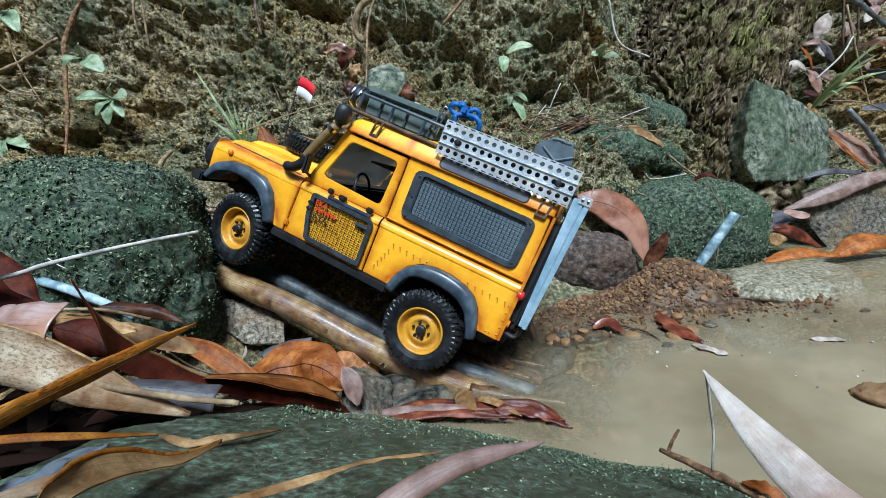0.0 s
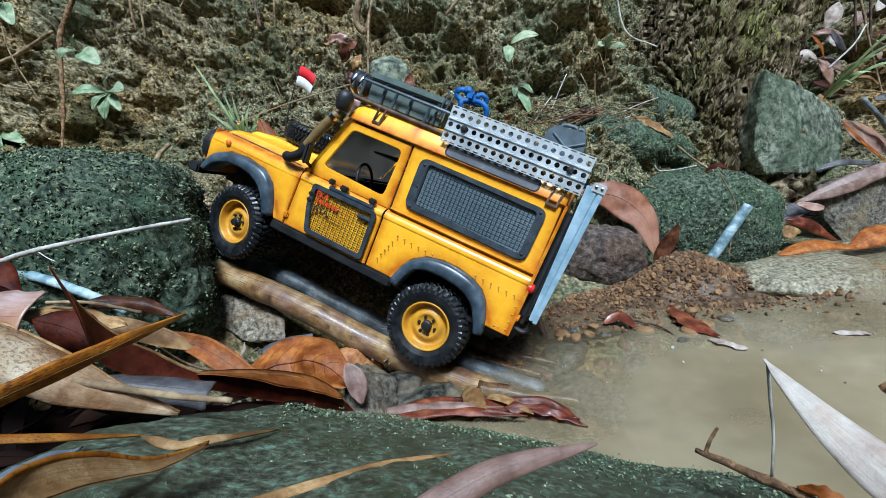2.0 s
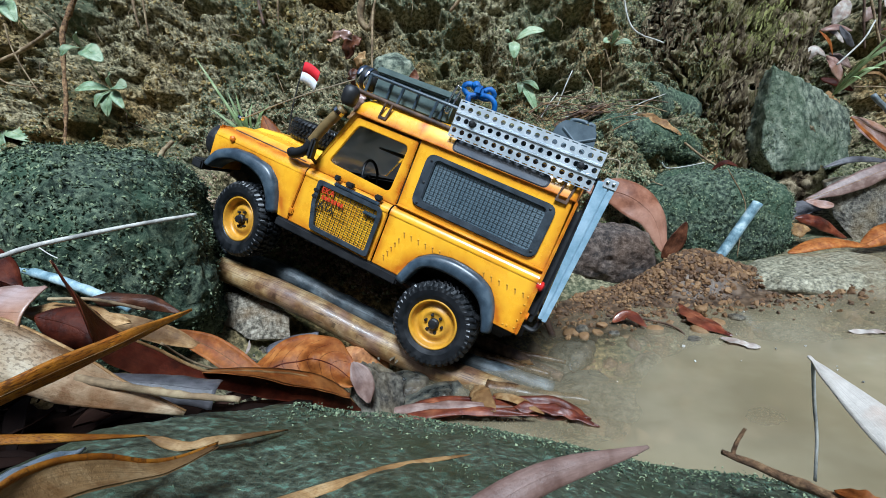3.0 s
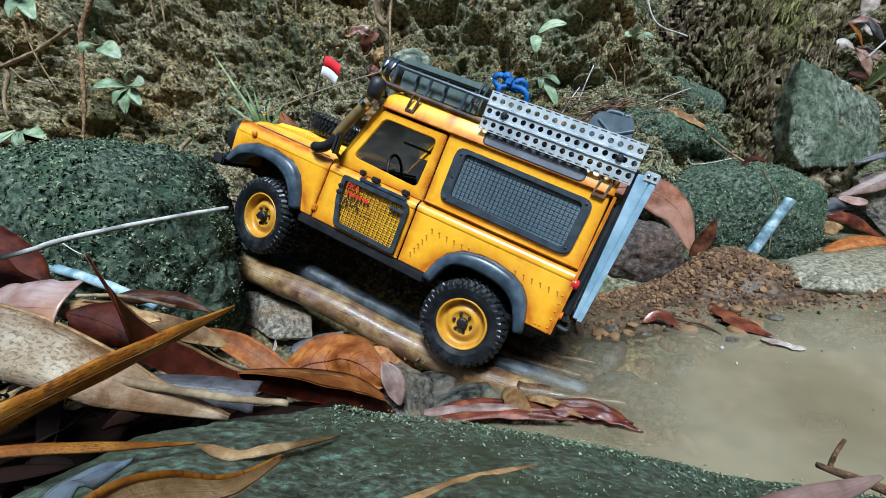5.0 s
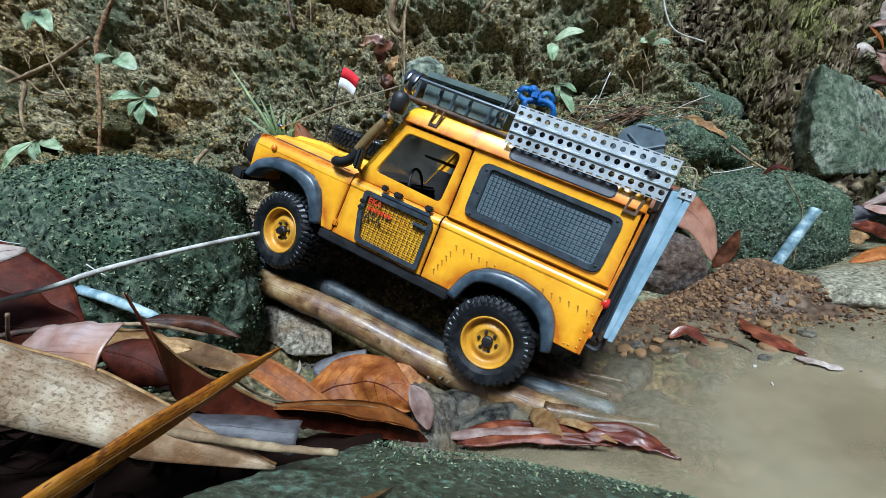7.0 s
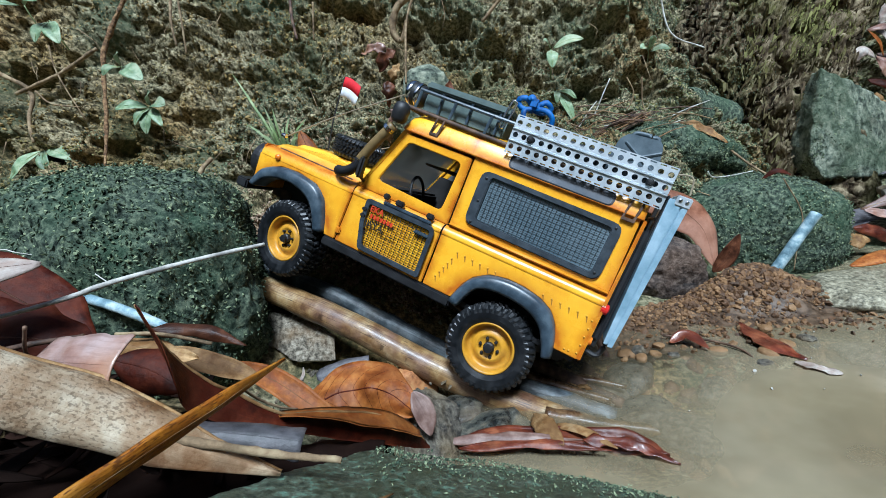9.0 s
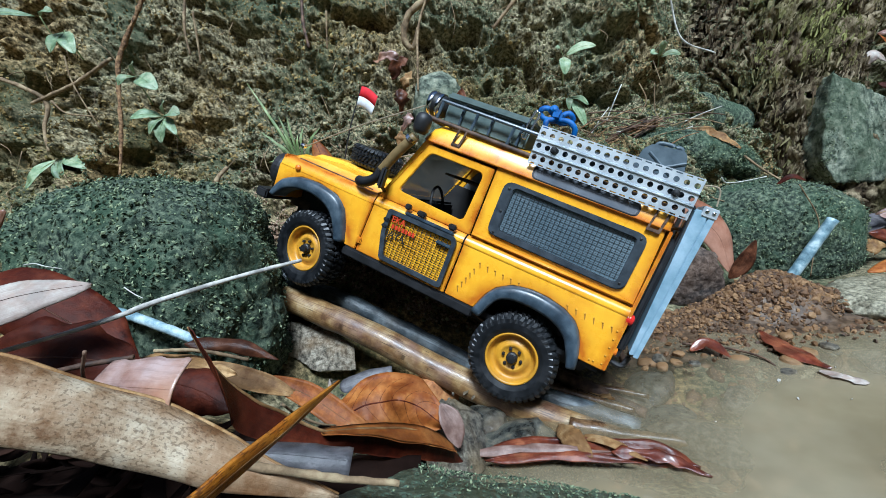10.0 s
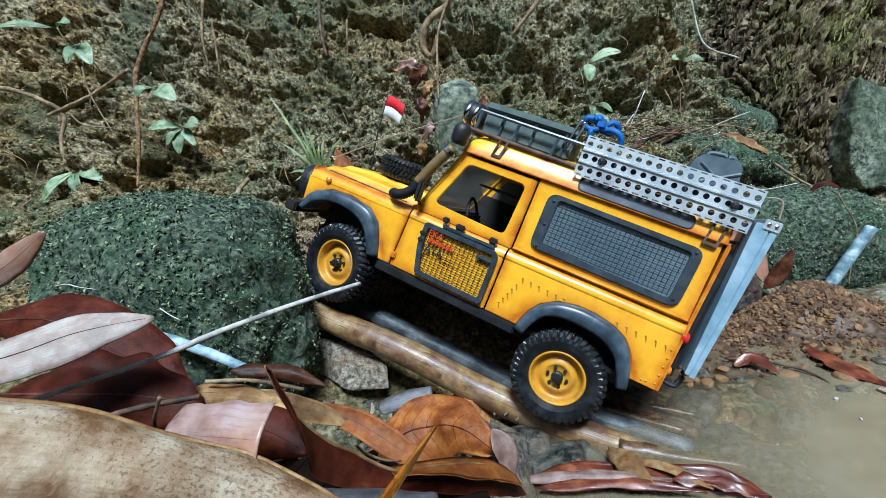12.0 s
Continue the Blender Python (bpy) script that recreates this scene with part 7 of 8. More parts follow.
tube("twig", [(-0.1774, 0.26, 0.1613), (-0.1779, 0.275, 0.1459), (-0.1719, 0.285, 0.1341), (-0.1657, 0.295, 0.1259)], (0.0007, 0.0009, 0.0006), ROOT, None, "thin tan leaf stalk behind the curled leaf", "stalk", sides=6)
leaf("dead_leaf", [(-0.232, 0.212, 0.2035), (-0.212, 0.207, 0.2035), (-0.190, 0.2045, 0.2005)], 0.030, (0.1, -0.8, 0.6), LEAF_PINK, "cut-off smooth pinkish grey dead leaf", curl=-0.5, shape="square", seed=5, thick=0.0007, m=13)
leaf("dead_leaf", [(-0.385, 0.290, 0.246), (-0.345, 0.287, 0.240), (-0.305, 0.283, 0.215), (-0.272, 0.280, 0.187)], 0.048, (0.1, -0.75, 0.65), LEAF_DEEP, "broad dark brown dead leaf", curl=-0.6, seed=6, wave=0.12, m=13, rib=LEAF_BROWN)
leaf("dead_leaf", [(-0.228, 0.244, 0.190), (-0.210, 0.243, 0.183), (-0.192, 0.240, 0.172)], 0.024, (0.2, -0.8, 0.6), LEAF_DEEP, "small dark red shiny leaf", curl=-0.7, seed=7)
leaf("dead_leaf", [(-0.298, 0.300, 0.183), (-0.262, 0.300, 0.178), (-0.225, 0.300, 0.166)], 0.020, (0, -0.6, 0.8), LEAF_TAN, "curly beige dead leaf", curl=-0.8, seed=8, wave=0.25, m=13)
leaf("dead_leaf", [(-0.290, 0.325, 0.166), (-0.258, 0.328, 0.158), (-0.228, 0.334, 0.142), (-0.206, 0.338, 0.128)], 0.017, (0.05, -0.6, 0.8), LEAF_TAN, "tan dead leaf with a raised rim", curl=0.5, seed=62, m=13, wave=0.1, shape="leaf")
leaf("dead_leaf", [(-0.286, 0.342, 0.177), (-0.252, 0.347, 0.170), (-0.222, 0.350, 0.153)], 0.012, (0, -0.8, 0.6), LEAF_BROWN, "reddish brown curled leaf rim", curl=-0.9, seed=9, wave=0.15, shape="strip")
leaf("strip_leaf", [(-0.240, 0.346, 0.143), (-0.203, 0.338, 0.130), (-0.172, 0.330, 0.109), (-0.150, 0.328, 0.092)], 0.019, (0.3, -0.75, 0.6), LEAF_ORANGE, "ochre-brown folded leaf with dark spots", curl=0.5, shape="leaf", seed=10, rib=LEAF_TAN)
leaf("dead_leaf", [(-0.218, 0.395, 0.066), (-0.178, 0.405, 0.080), (-0.140, 0.406, 0.076), (-0.112, 0.398, 0.055)], 0.060, (0.05, -0.8, 0.6), LEAF_ORANGE, "large orange-brown veined leaf bulging upward", curl=-0.85, shape="leaf", seed=11, m=15, n=34, wave=0.2, rib=LEAF_DEEP, veins=7)
leaf("dead_leaf", [(-0.112, 0.398, 0.076), (-0.104, 0.392, 0.060), (-0.100, 0.386, 0.040)], 0.020, (0.4, -0.9, 0.2), LEAF_ROSE, "grey-brown crumpled dead leaf beside the stone", curl=0.3, seed=63)
leaf("dead_leaf", [(-0.205, 0.226, 0.160), (-0.166, 0.232, 0.150), (-0.137, 0.236, 0.140)], 0.020, (0, -0.6, 0.8), LEAF_GREY, "grey rolled dead leaf", curl=-1.1, seed=12, shape="square")
leaf("dead_leaf", [(-0.345, 0.205, 0.238), (-0.298, 0.220, 0.240), (-0.274, 0.232, 0.2435), (-0.251, 0.245, 0.2425)], 0.023, (0.05, -0.75, 0.65), LEAF_WHITE, "whitish dead leaf with a dark streak", curl=-0.4, seed=64, shape="leaf", rib=LEAF_BROWN)
leaf("dead_leaf", [(-0.345, 0.252, 0.214), (-0.30, 0.252, 0.209), (-0.248, 0.258, 0.194)], 0.042, (0.1, -0.75, 0.65), LEAF_DEEP, "dark red-brown dead leaf under the pale twig", curl=-0.4, seed=67, wave=0.25, m=13, rib=LEAF_BROWN)
leaf("dead_leaf", [(-0.46, 0.325, 0.262), (-0.420, 0.33, 0.272), (-0.380, 0.33, 0.292)], 0.020, (0.4, -0.9, 0.1), LEAF_PINK, "pinkish grey leaf tip standing above the pile", curl=-0.5, seed=65)
for pts in ([(-0.4625, 0.405, 0.2496), (-0.4499, 0.403, 0.2497), (-0.4396, 0.402, 0.246), (-0.4253, 0.402, 0.2419)], [(-0.4647, 0.402, 0.2407), (-0.449, 0.402, 0.2409), (-0.4273, 0.402, 0.2353)], [(-0.3758, 0.405, 0.2171), (-0.366, 0.403, 0.2098), (-0.3595, 0.403, 0.2054)]):
    tube("hair_root", pts, (0.0006, 0.0004), WHITESTICK, None, "thin white hair root lying on the mossy boulder", "root", sides=5, n=16, group="white roots on the boulder")
tube("twig", [(-0.170, 0.198, 0.171), (-0.136, 0.203, 0.157), (-0.107, 0.205, 0.149)], (0.0019, 0.0017, 0.0014), ROOT, None, "short tan twig lying on the sheath", "twig", rough=0.25, seed=2)
tube("twig", [(-0.36, 0.19, 0.213), (-0.287, 0.238, 0.2185), (-0.258, 0.257, 0.2215), (-0.238, 0.269, 0.2255), (-0.205, 0.298, 0.2285), (-0.177, 0.321, 0.2295)], (0.0010, 0.0012, 0.0015, 0.0014, 0.0013), WHITESTICK, None, "long thin pale twig reaching past the boulder", "twig", rough=0.15, seed=3, n=40)
tube("twig", [(-0.47, 0.43, 0.226), (-0.411, 0.414, 0.202), (-0.345, 0.396, 0.180), (-0.288, 0.381, 0.156)], (0.0046, 0.0044, 0.0040), BLUESTICK, None, "bleached bluish white stick in the leaf pile", "stick", rough=0.15, seed=4, n=40)
tube("twig", [(-0.245, 0.225, 0.198), (-0.236, 0.214, 0.208), (-0.226, 0.208, 0.220)], (0.0005, 0.0007, 0.0008), TWIG, None, "small brown leaf stalk", "twig", rough=0.2, seed=5)
tube("twig", [(-0.275, 0.30, 0.188), (-0.25, 0.305, 0.183), (-0.222, 0.312, 0.170)], (0.0012, 0.0012), ROOT, None, "thin brown twig among the leaves", "twig", rough=0.2, seed=6)
tube("twig", [(-0.33, 0.22, 0.196), (-0.27, 0.232, 0.205), (-0.235, 0.240, 0.205)], (0.0016, 0.0012), TWIG, None, "dark wet twig among the leaves", "twig", rough=0.3, seed=66)
leaf("strip_leaf", [(-0.185, 0.125, 0.186), (-0.156, 0.142, 0.178), (-0.139, 0.153, 0.170), (-0.123, 0.172, 0.156)], 0.0032, (0, -0.6, 0.8), LEAF_YELLOW, "narrow ochre strip lying on the rock", curl=-0.4, shape="strip", n=36, seed=15, rib=False)
leaf("strip_leaf", [(-0.123, 0.170, 0.157), (-0.112, 0.171, 0.151), (-0.102, 0.173, 0.1505), (-0.094, 0.185, 0.144), (-0.088, 0.204, 0.133)], 0.0034, (0, -0.6, 0.8), LEAF_TAN, "short folded tan strip lying on the rock", curl=-0.5, shape="strip", n=30, seed=16, wave=0.2, rib=False)
leaf("strip_leaf", [(-0.108, 0.088, 0.190), (-0.101, 0.106, 0.184), (-0.097, 0.123, 0.175), (-0.102, 0.149, 0.160)], 0.0056, (0.3, -0.5, 0.8), SHEATH, "crumpled tan leaf lying on the rock", curl=-0.5, shape="leaf", seed=17, wave=0.25)
leaf("strip_leaf", [(-0.0849, 0.118, 0.1594), (-0.071, 0.135, 0.1506), (-0.0514, 0.158, 0.139), (-0.0328, 0.18, 0.127), (-0.0071, 0.205, 0.1098)], 0.0040, (0, -0.4, 0.9), LEAF_TAN, "thin tan strip lying on the rock", curl=-0.4, shape="strip", n=40, seed=18)
edged_leaf("dead_leaf", [(-0.0858, 0.09, 0.1936), (-0.091, 0.105, 0.1899), (-0.0911, 0.118, 0.1829), (-0.0877, 0.132, 0.1715), (-0.0839, 0.15, 0.1626)],
           [(-0.0799, 0.084, 0.1911), (-0.084, 0.098, 0.1866), (-0.0838, 0.11, 0.1804), (-0.0828, 0.126, 0.1715), (-0.0826, 0.148, 0.1626)], LEAF_TAN, "crumpled orange-tan leaf lying on the rock's edge", -0.004, LEAF_YELLOW, 40, 11, seed=84)
leaf("dead_leaf", [(-0.135, 0.108, 0.176), (-0.127, 0.123, 0.174), (-0.130, 0.137, 0.171), (-0.130, 0.154, 0.164)], 0.0095, (0.2, -0.5, 0.85), LEAF_SLATE, "small bluish grey leaf scrap", curl=-0.6, seed=21, wave=0.25)
leaf("dead_leaf", [(-0.126, 0.096, 0.184), (-0.132, 0.110, 0.186), (-0.138, 0.120, 0.182)], 0.010, (0.3, -0.6, 0.75), LEAF_ORANGE, "pale brown curled leaf at the rock's edge", curl=-0.7, seed=20, wave=0.2)
leaf("strip_leaf", [(-0.140, 0.100, 0.168), (-0.142, 0.118, 0.182), (-0.143, 0.130, 0.192)], 0.0045, (0.5, -0.8, 0.3), LEAF_TAN, "short dry strip standing in the leaf pile", curl=-0.4, shape="strip", seed=27)
leaf("dead_leaf", [(-0.058, 0.055, 0.166), (-0.024, 0.077, 0.180), (0.002, 0.091, 0.186), (0.026, 0.1, 0.184)], 0.0058, (0.1, -0.7, 0.7), LEAF_ROSE, "narrow pinkish brown leaf standing off the rock", curl=-0.6, shape="leaf", seed=22)
leaf("dead_leaf", [(0.102, 0.078, 0.147), (0.0985, 0.094, 0.1535), (0.0955, 0.113, 0.158), (0.0925, 0.127, 0.164), (0.0905, 0.1375, 0.1695), (0.0897, 0.1440, 0.1730)], 0.0155, (-0.35, -0.65, 0.68), LEAF_WHITE, "bleached whitish leaf with a fibrous tip", curl=-0.3, shape="taper", seed=23, n=40, rib=False)
tube("leaf_fibre", [(0.0903, 0.1432, 0.1715), (0.0928, 0.1455, 0.158), (0.0938, 0.1455, 0.146), (0.0915, 0.143, 0.134)], (0.0005, 0.0004), WHITESTICK, None, "thin pale fibre hanging from the bleached leaf", "fibre", sides=6)
tube("twig", [(0.102, 0.203, 0.0985), (0.114, 0.180, 0.1015), (0.120, 0.160, 0.106), (0.130, 0.130, 0.108)], (0.0013, 0.0019, 0.0021, 0.0022), REDROOT, None, "brown twig lying at the rock's edge", "twig", rough=0.25, seed=8)
tube("twig", [(0.1045, 0.200, 0.0985), (0.106, 0.200, 0.104), (0.110, 0.200, 0.111)], (0.0009, 0.0007), REDROOT, None, "short upright brown twig stub", "twig", rough=0.2, seed=9)
leaf("dead_leaf", [(0.118, 0.166, 0.108), (0.122, 0.158, 0.111), (0.127, 0.152, 0.108)], 0.005, (-0.2, -0.5, 0.8), LEAF_ORANGE, "brown leaf scrap beside the twig", curl=0.5, seed=24, wave=0.2)

# near-black sheet and litter below the pile, the deep shade put into their colour
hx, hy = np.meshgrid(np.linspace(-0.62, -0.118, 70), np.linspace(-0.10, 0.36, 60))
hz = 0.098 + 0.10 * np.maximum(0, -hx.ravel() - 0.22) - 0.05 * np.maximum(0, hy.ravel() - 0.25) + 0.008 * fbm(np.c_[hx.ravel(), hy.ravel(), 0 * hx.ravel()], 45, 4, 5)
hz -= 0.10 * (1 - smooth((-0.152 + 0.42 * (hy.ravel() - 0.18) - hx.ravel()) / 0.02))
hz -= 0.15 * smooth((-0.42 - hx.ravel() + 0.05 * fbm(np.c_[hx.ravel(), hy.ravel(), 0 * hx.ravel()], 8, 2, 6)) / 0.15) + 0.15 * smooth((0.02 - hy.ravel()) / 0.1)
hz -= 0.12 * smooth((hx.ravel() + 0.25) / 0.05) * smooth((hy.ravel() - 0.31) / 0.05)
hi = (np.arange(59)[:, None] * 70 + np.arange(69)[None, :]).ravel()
tagged(mesh_object("shade_sheet", np.c_[hx.ravel(), hy.ravel(), hz], np.c_[hi, hi + 1, hi + 71, hi + 70].tolist(), SHADED_LITTER), "near-black sheet standing in for deep shade under the leaf pile", "soil", "", "stuff")
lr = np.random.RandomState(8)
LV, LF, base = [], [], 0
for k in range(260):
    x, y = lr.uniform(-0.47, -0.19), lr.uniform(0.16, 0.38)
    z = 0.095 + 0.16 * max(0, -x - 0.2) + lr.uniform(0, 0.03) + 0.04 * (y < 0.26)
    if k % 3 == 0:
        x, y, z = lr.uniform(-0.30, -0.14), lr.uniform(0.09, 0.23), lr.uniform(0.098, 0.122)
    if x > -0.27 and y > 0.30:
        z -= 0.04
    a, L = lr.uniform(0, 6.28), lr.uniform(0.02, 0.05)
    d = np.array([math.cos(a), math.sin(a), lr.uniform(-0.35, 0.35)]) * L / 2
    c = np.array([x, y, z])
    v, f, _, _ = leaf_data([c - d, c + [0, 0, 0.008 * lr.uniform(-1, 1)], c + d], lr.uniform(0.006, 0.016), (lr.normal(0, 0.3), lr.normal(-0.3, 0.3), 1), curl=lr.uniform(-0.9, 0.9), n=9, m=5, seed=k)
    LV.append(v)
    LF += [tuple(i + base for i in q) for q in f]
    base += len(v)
tagged(mesh_object("leaf_litter", np.vstack(LV), LF, SHADED_LITTER), "leaf litter coloured near-black for the shade under the dead leaves", "leaf litter", "", "stuff")
ch = lr.normal(0, 1, (260, 3)) * [0.045, 0.030, 0.004] + [-0.20, 0.455, 0.040]
ch[:, 2] -= 0.012
ch[:, 2] += np.maximum(0, -ch[:, 0] - 0.18) * 0.4
tagged(crumbs("wet_chips", ch, None, lr.uniform(0.002, 0.0055, 260), GREYROCK, 9, 0.5), "small dark wet stones and bark chips", "pebbles", "", "stuff")

# ---- by the water ----
leaf("wet_leaf", [(-0.092, 0.425, 0.004), (-0.006, 0.420, 0.009), (0.064, 0.401, 0.008), (0.096, 0.380, 0.003)], 0.026, (0, -0.35, 0.95), LEAF_RED, "wet dark red leaf at the waterline", curl=-0.6, n=36, m=13, seed=30, wave=0.35, rib=False, shape="strip")
leaf("wet_leaf", [(-0.08, 0.408, 0.010), (-0.01, 0.400, 0.013), (0.05, 0.384, 0.010)], 0.010, (0, -0.4, 0.9), LEAF_RED, "wet red leaf strip on the larger leaf", curl=-0.3, seed=31, wave=0.2, shape="strip")
leaf("wet_leaf", [(-0.004, 0.458, 0.006), (-0.001, 0.425, 0.018), (0.012, 0.394, 0.013)], 0.022, (-0.3, -0.3, 0.9), LEAF_TAN, "tan leaf lying across the red leaf", curl=-0.5, seed=32, wave=0.15)
leaf("wet_leaf", [(0.014, 0.432, 0.009), (0.034, 0.410, 0.014), (0.056, 0.386, 0.010)], 0.009, (0, -0.4, 0.9), LEAF_TAN, "narrow pale strip across the red leaf", curl=-0.4, seed=33, shape="strip")
leaf("wet_leaf", [(0.030, 0.400, 0.012), (0.070, 0.388, 0.011), (0.100, 0.370, 0.002)], 0.012, (0, -0.4, 0.9), LEAF_RED, "ragged red leaf end at the waterline", curl=-0.5, seed=34, wave=0.4, rib=False, shape="strip")
leaf("wet_leaf", [(-0.10, 0.418, 0.012), (-0.04, 0.412, 0.015), (0.03, 0.398, 0.013)], 0.009, (0, -0.5, 0.85), LEAF_ROSE, "wet rose-brown strip among the red leaves", curl=-0.5, seed=35, wave=0.35, rib=False, shape="strip")
leaf("wet_leaf", [(0.303, 0.625, 0.006), (0.298, 0.585, 0.006), (0.296, 0.550, 0.006), (0.306, 0.512, 0.002)], 0.026, (0, -0.3, 1), LEAF_RED, "reddish brown leaf floating at the shore", curl=-0.2, seed=35, wave=0.2)
leaf("wet_leaf", [(0.195, 0.592, 0.004), (0.216, 0.590, 0.012), (0.228, 0.562, 0.004)], 0.018, (0, -0.5, 0.9), LEAF_RED, "small dark leaf at the shore", curl=0.5, seed=36)
# a water glint put in as a white leaf shape
leaf("wet_leaf", [(0.291, 0.510, 0.003), (0.301, 0.492, 0.004), (0.313, 0.476, 0.002)], 0.012, (0, 0, 1), LEAF_WHITE, "white leaf shape standing in for a glint on the water", curl=-0.2, seed=37, shape="broad", rib=False, wave=0.3)
leaf("wet_leaf", [(0.043, 0.530, 0.001), (0.058, 0.517, 0.001), (0.068, 0.502, 0.001)], 0.012, (0, 0, 1), LEAF_TAN, "tan leaf just under the water", curl=-0.2, seed=38, wave=0.3)
# a second glint put in as a white scrap
leaf("wet_leaf", [(0.42, 0.49, 0.002), (0.435, 0.485, 0.003), (0.450, 0.478, 0.002)], 0.010, (0, 0, 1), LEAF_WHITE, "white scrap standing in for a glint on the water", curl=-0.2, seed=39, shape="broad", rib=False, wave=0.3)
tube("twig", [(0.195, 0.612, 0.006), (0.234, 0.592, 0.004), (0.262, 0.548, 0.002), (0.256, 0.50, -0.012)], (0.0016, 0.0014, 0.0010), TWIG, None, "thin dark twig curving into the water", "twig", sides=6)
tube("twig", [(0.097, 0.650, 0.052), (0.104, 0.628, 0.036), (0.111, 0.583, -0.004)], (0.0046, 0.0050, 0.0044), TWIG, None, "dark wet stick standing in the water's edge", "stick", rough=0.3, seed=12)
rock("stone", (0.384, 0.367, 0.0), (0.022, 0.020, 0.013), GRAVEL, "low brown and yellow stone in the water", (0, 4, 20), 71, 2.5, 0.2, 0.06, 3, 4)
for k, (x, y, z, s) in enumerate(((0.135, 0.578, 0.0, 0.012), (0.150, 0.580, 0.003, 0.011), (0.148, 0.566, 0.0, 0.009), (0.168, 0.572, 0.0, 0.008), (0.187, 0.565, -0.001, 0.007), (0.290, 0.545, -0.003, 0.016), (0.318, 0.560, -0.002, 0.012), (0.345, 0.565, 0.0, 0.010), (0.240, 0.566, -0.003, 0.011), (0.180, 0.590, 0.002, 0.008), (0.265, 0.52, -0.006, 0.013), (0.32, 0.60, 0.004, 0.009))):
    rock("pebble", (x, y, z), (s, s * 0.8, s * 0.55), GREYROCK if k % 3 == 1 else GRAVEL, "small wet brown pebble at the shore", (0, 0, 40 * k), 60 + k, 2.4, 0.15, 0.04, 2, 3, "pebble")


def heap(x, y):
    return 0.060 * np.exp(-(((x - 0.362) / 0.070) ** 2 + ((y - 0.700) / 0.050) ** 2)) + 0.013 * np.exp(-(((x - 0.22) / 0.09) ** 2 + ((y - 0.70) / 0.05) ** 2)) + 0.016 * np.exp(-(((x - 0.45) / 0.06) ** 2 + ((y - 0.68) / 0.05) ** 2)) - 0.004


gx, gy = np.meshgrid(np.linspace(0.10, 0.56, 70), np.linspace(0.58, 0.82, 44))
gz = heap(gx.ravel(), gy.ravel()) + 0.003 * fbm(np.c_[gx.ravel(), gy.ravel(), 0 * gx.ravel()], 60, 3, 5)
gi = (np.arange(43)[:, None] * 70 + np.arange(69)[None, :]).ravel()
hp = mesh_object("gravel_heap", np.c_[gx.ravel(), gy.ravel(), gz], np.c_[gi, gi + 1, gi + 71, gi + 70].tolist(), WETMUD)
tagged(hp, "heap of loose brown gravel at the shore", "gravel", "", "stuff")
gr = np.random.RandomState(12)
n = 24000
px, py = np.r_[gr.normal(0.360, 0.050, 16000), gr.normal(0.225, 0.060, 8000)], gr.normal(0.705, 0.029, n)
sz = gr.uniform(0, 1, n) ** 10 * 0.0050 + gr.uniform(0.0005, 0.0013, n)
sz[16000:] *= 0.7
ob = crumbs("gravel", np.c_[px, py, np.maximum(heap(px, py), 0.0) + sz * 0.35], None, sz, GRAVEL, 13, 0.8)
ob.parent = hp
tagged(ob, "loose brown gravel stones", "", "", "stuff")

# ---- right of the gravel, at the foot of the tree ----
leaf("dead_leaf", [(0.238, 0.800, 0.170), (0.298, 0.800, 0.158), (0.345, 0.788, 0.115), (0.358, 0.772, 0.044)], 0.066, (0.2, -0.95, 0.25), LEAF_RUST, "large smooth reddish brown leaf propped on the stone", curl=-0.3, seed=40, n=34, m=13, rib=LEAF_RUST)
leaf("dead_leaf", [(0.350, 0.768, 0.038), (0.372, 0.765, 0.062), (0.392, 0.762, 0.098)], 0.030, (0.2, -0.95, 0.2), LEAF_BROWN, "dark brown leaf standing in the gravel", curl=0.3, seed=41)
leaf("dead_leaf", [(0.555, 0.752, 0.024), (0.625, 0.757, 0.034), (0.690, 0.752, 0.020)], 0.030, (0, -0.5, 0.9), LEAF_ORANGE, "orange-brown leaf lying on the slab", curl=-0.4, seed=42)
leaf("dead_leaf", [(0.685, 0.762, 0.016), (0.760, 0.772, 0.036), (0.850, 0.780, 0.018)], 0.046, (0, -0.6, 0.8), LEAF_ORANGE, "curled orange leaf lying on the shore", curl=-0.5, seed=43)
dr = np.random.RandomState(21)
mats = (LEAF_BROWN, LEAF_TAN, LEAF_GREY, LEAF_WHITE, LEAF_ORANGE, LEAF_BROWN, LEAF_TAN)
words = ("dark brown", "tan", "grey", "bleached", "orange-brown", "reddish brown", "pale brown")
SPOTS = [(1.02, 1.02, 0.16), (1.05, 1.12, 0.32), (1.10, 1.08, 0.26), (1.12, 1.18, 0.40), (1.18, 1.10, 0.30), (1.08, 0.97, 0.12), (1.15, 1.02, 0.2), (1.2, 1.2, 0.42), (0.66, 0.86, 0.035), (0.72, 0.93, 0.05)]
for k, (x, y, z) in enumerate(SPOTS):
    a, L = dr.uniform(0, 6.28), dr.uniform(0.07, 0.16)
    d = np.array([math.cos(a), 0.4 * math.sin(a), dr.uniform(-0.4, 0.4)]) * L / 2
    c = np.array([x, y, z])
    leaf("dead_leaf", [c - d, c + [0, 0, 0.012], c + d], dr.uniform(0.02, 0.045), (dr.normal(0, 0.3), -0.6, 0.8), mats[k % 7], words[k % 7] + " dead leaf lying below the tree", curl=dr.uniform(-0.9, 0.7), seed=70 + k, wave=0.15, n=18, m=7, group="dead leaves below the tree")
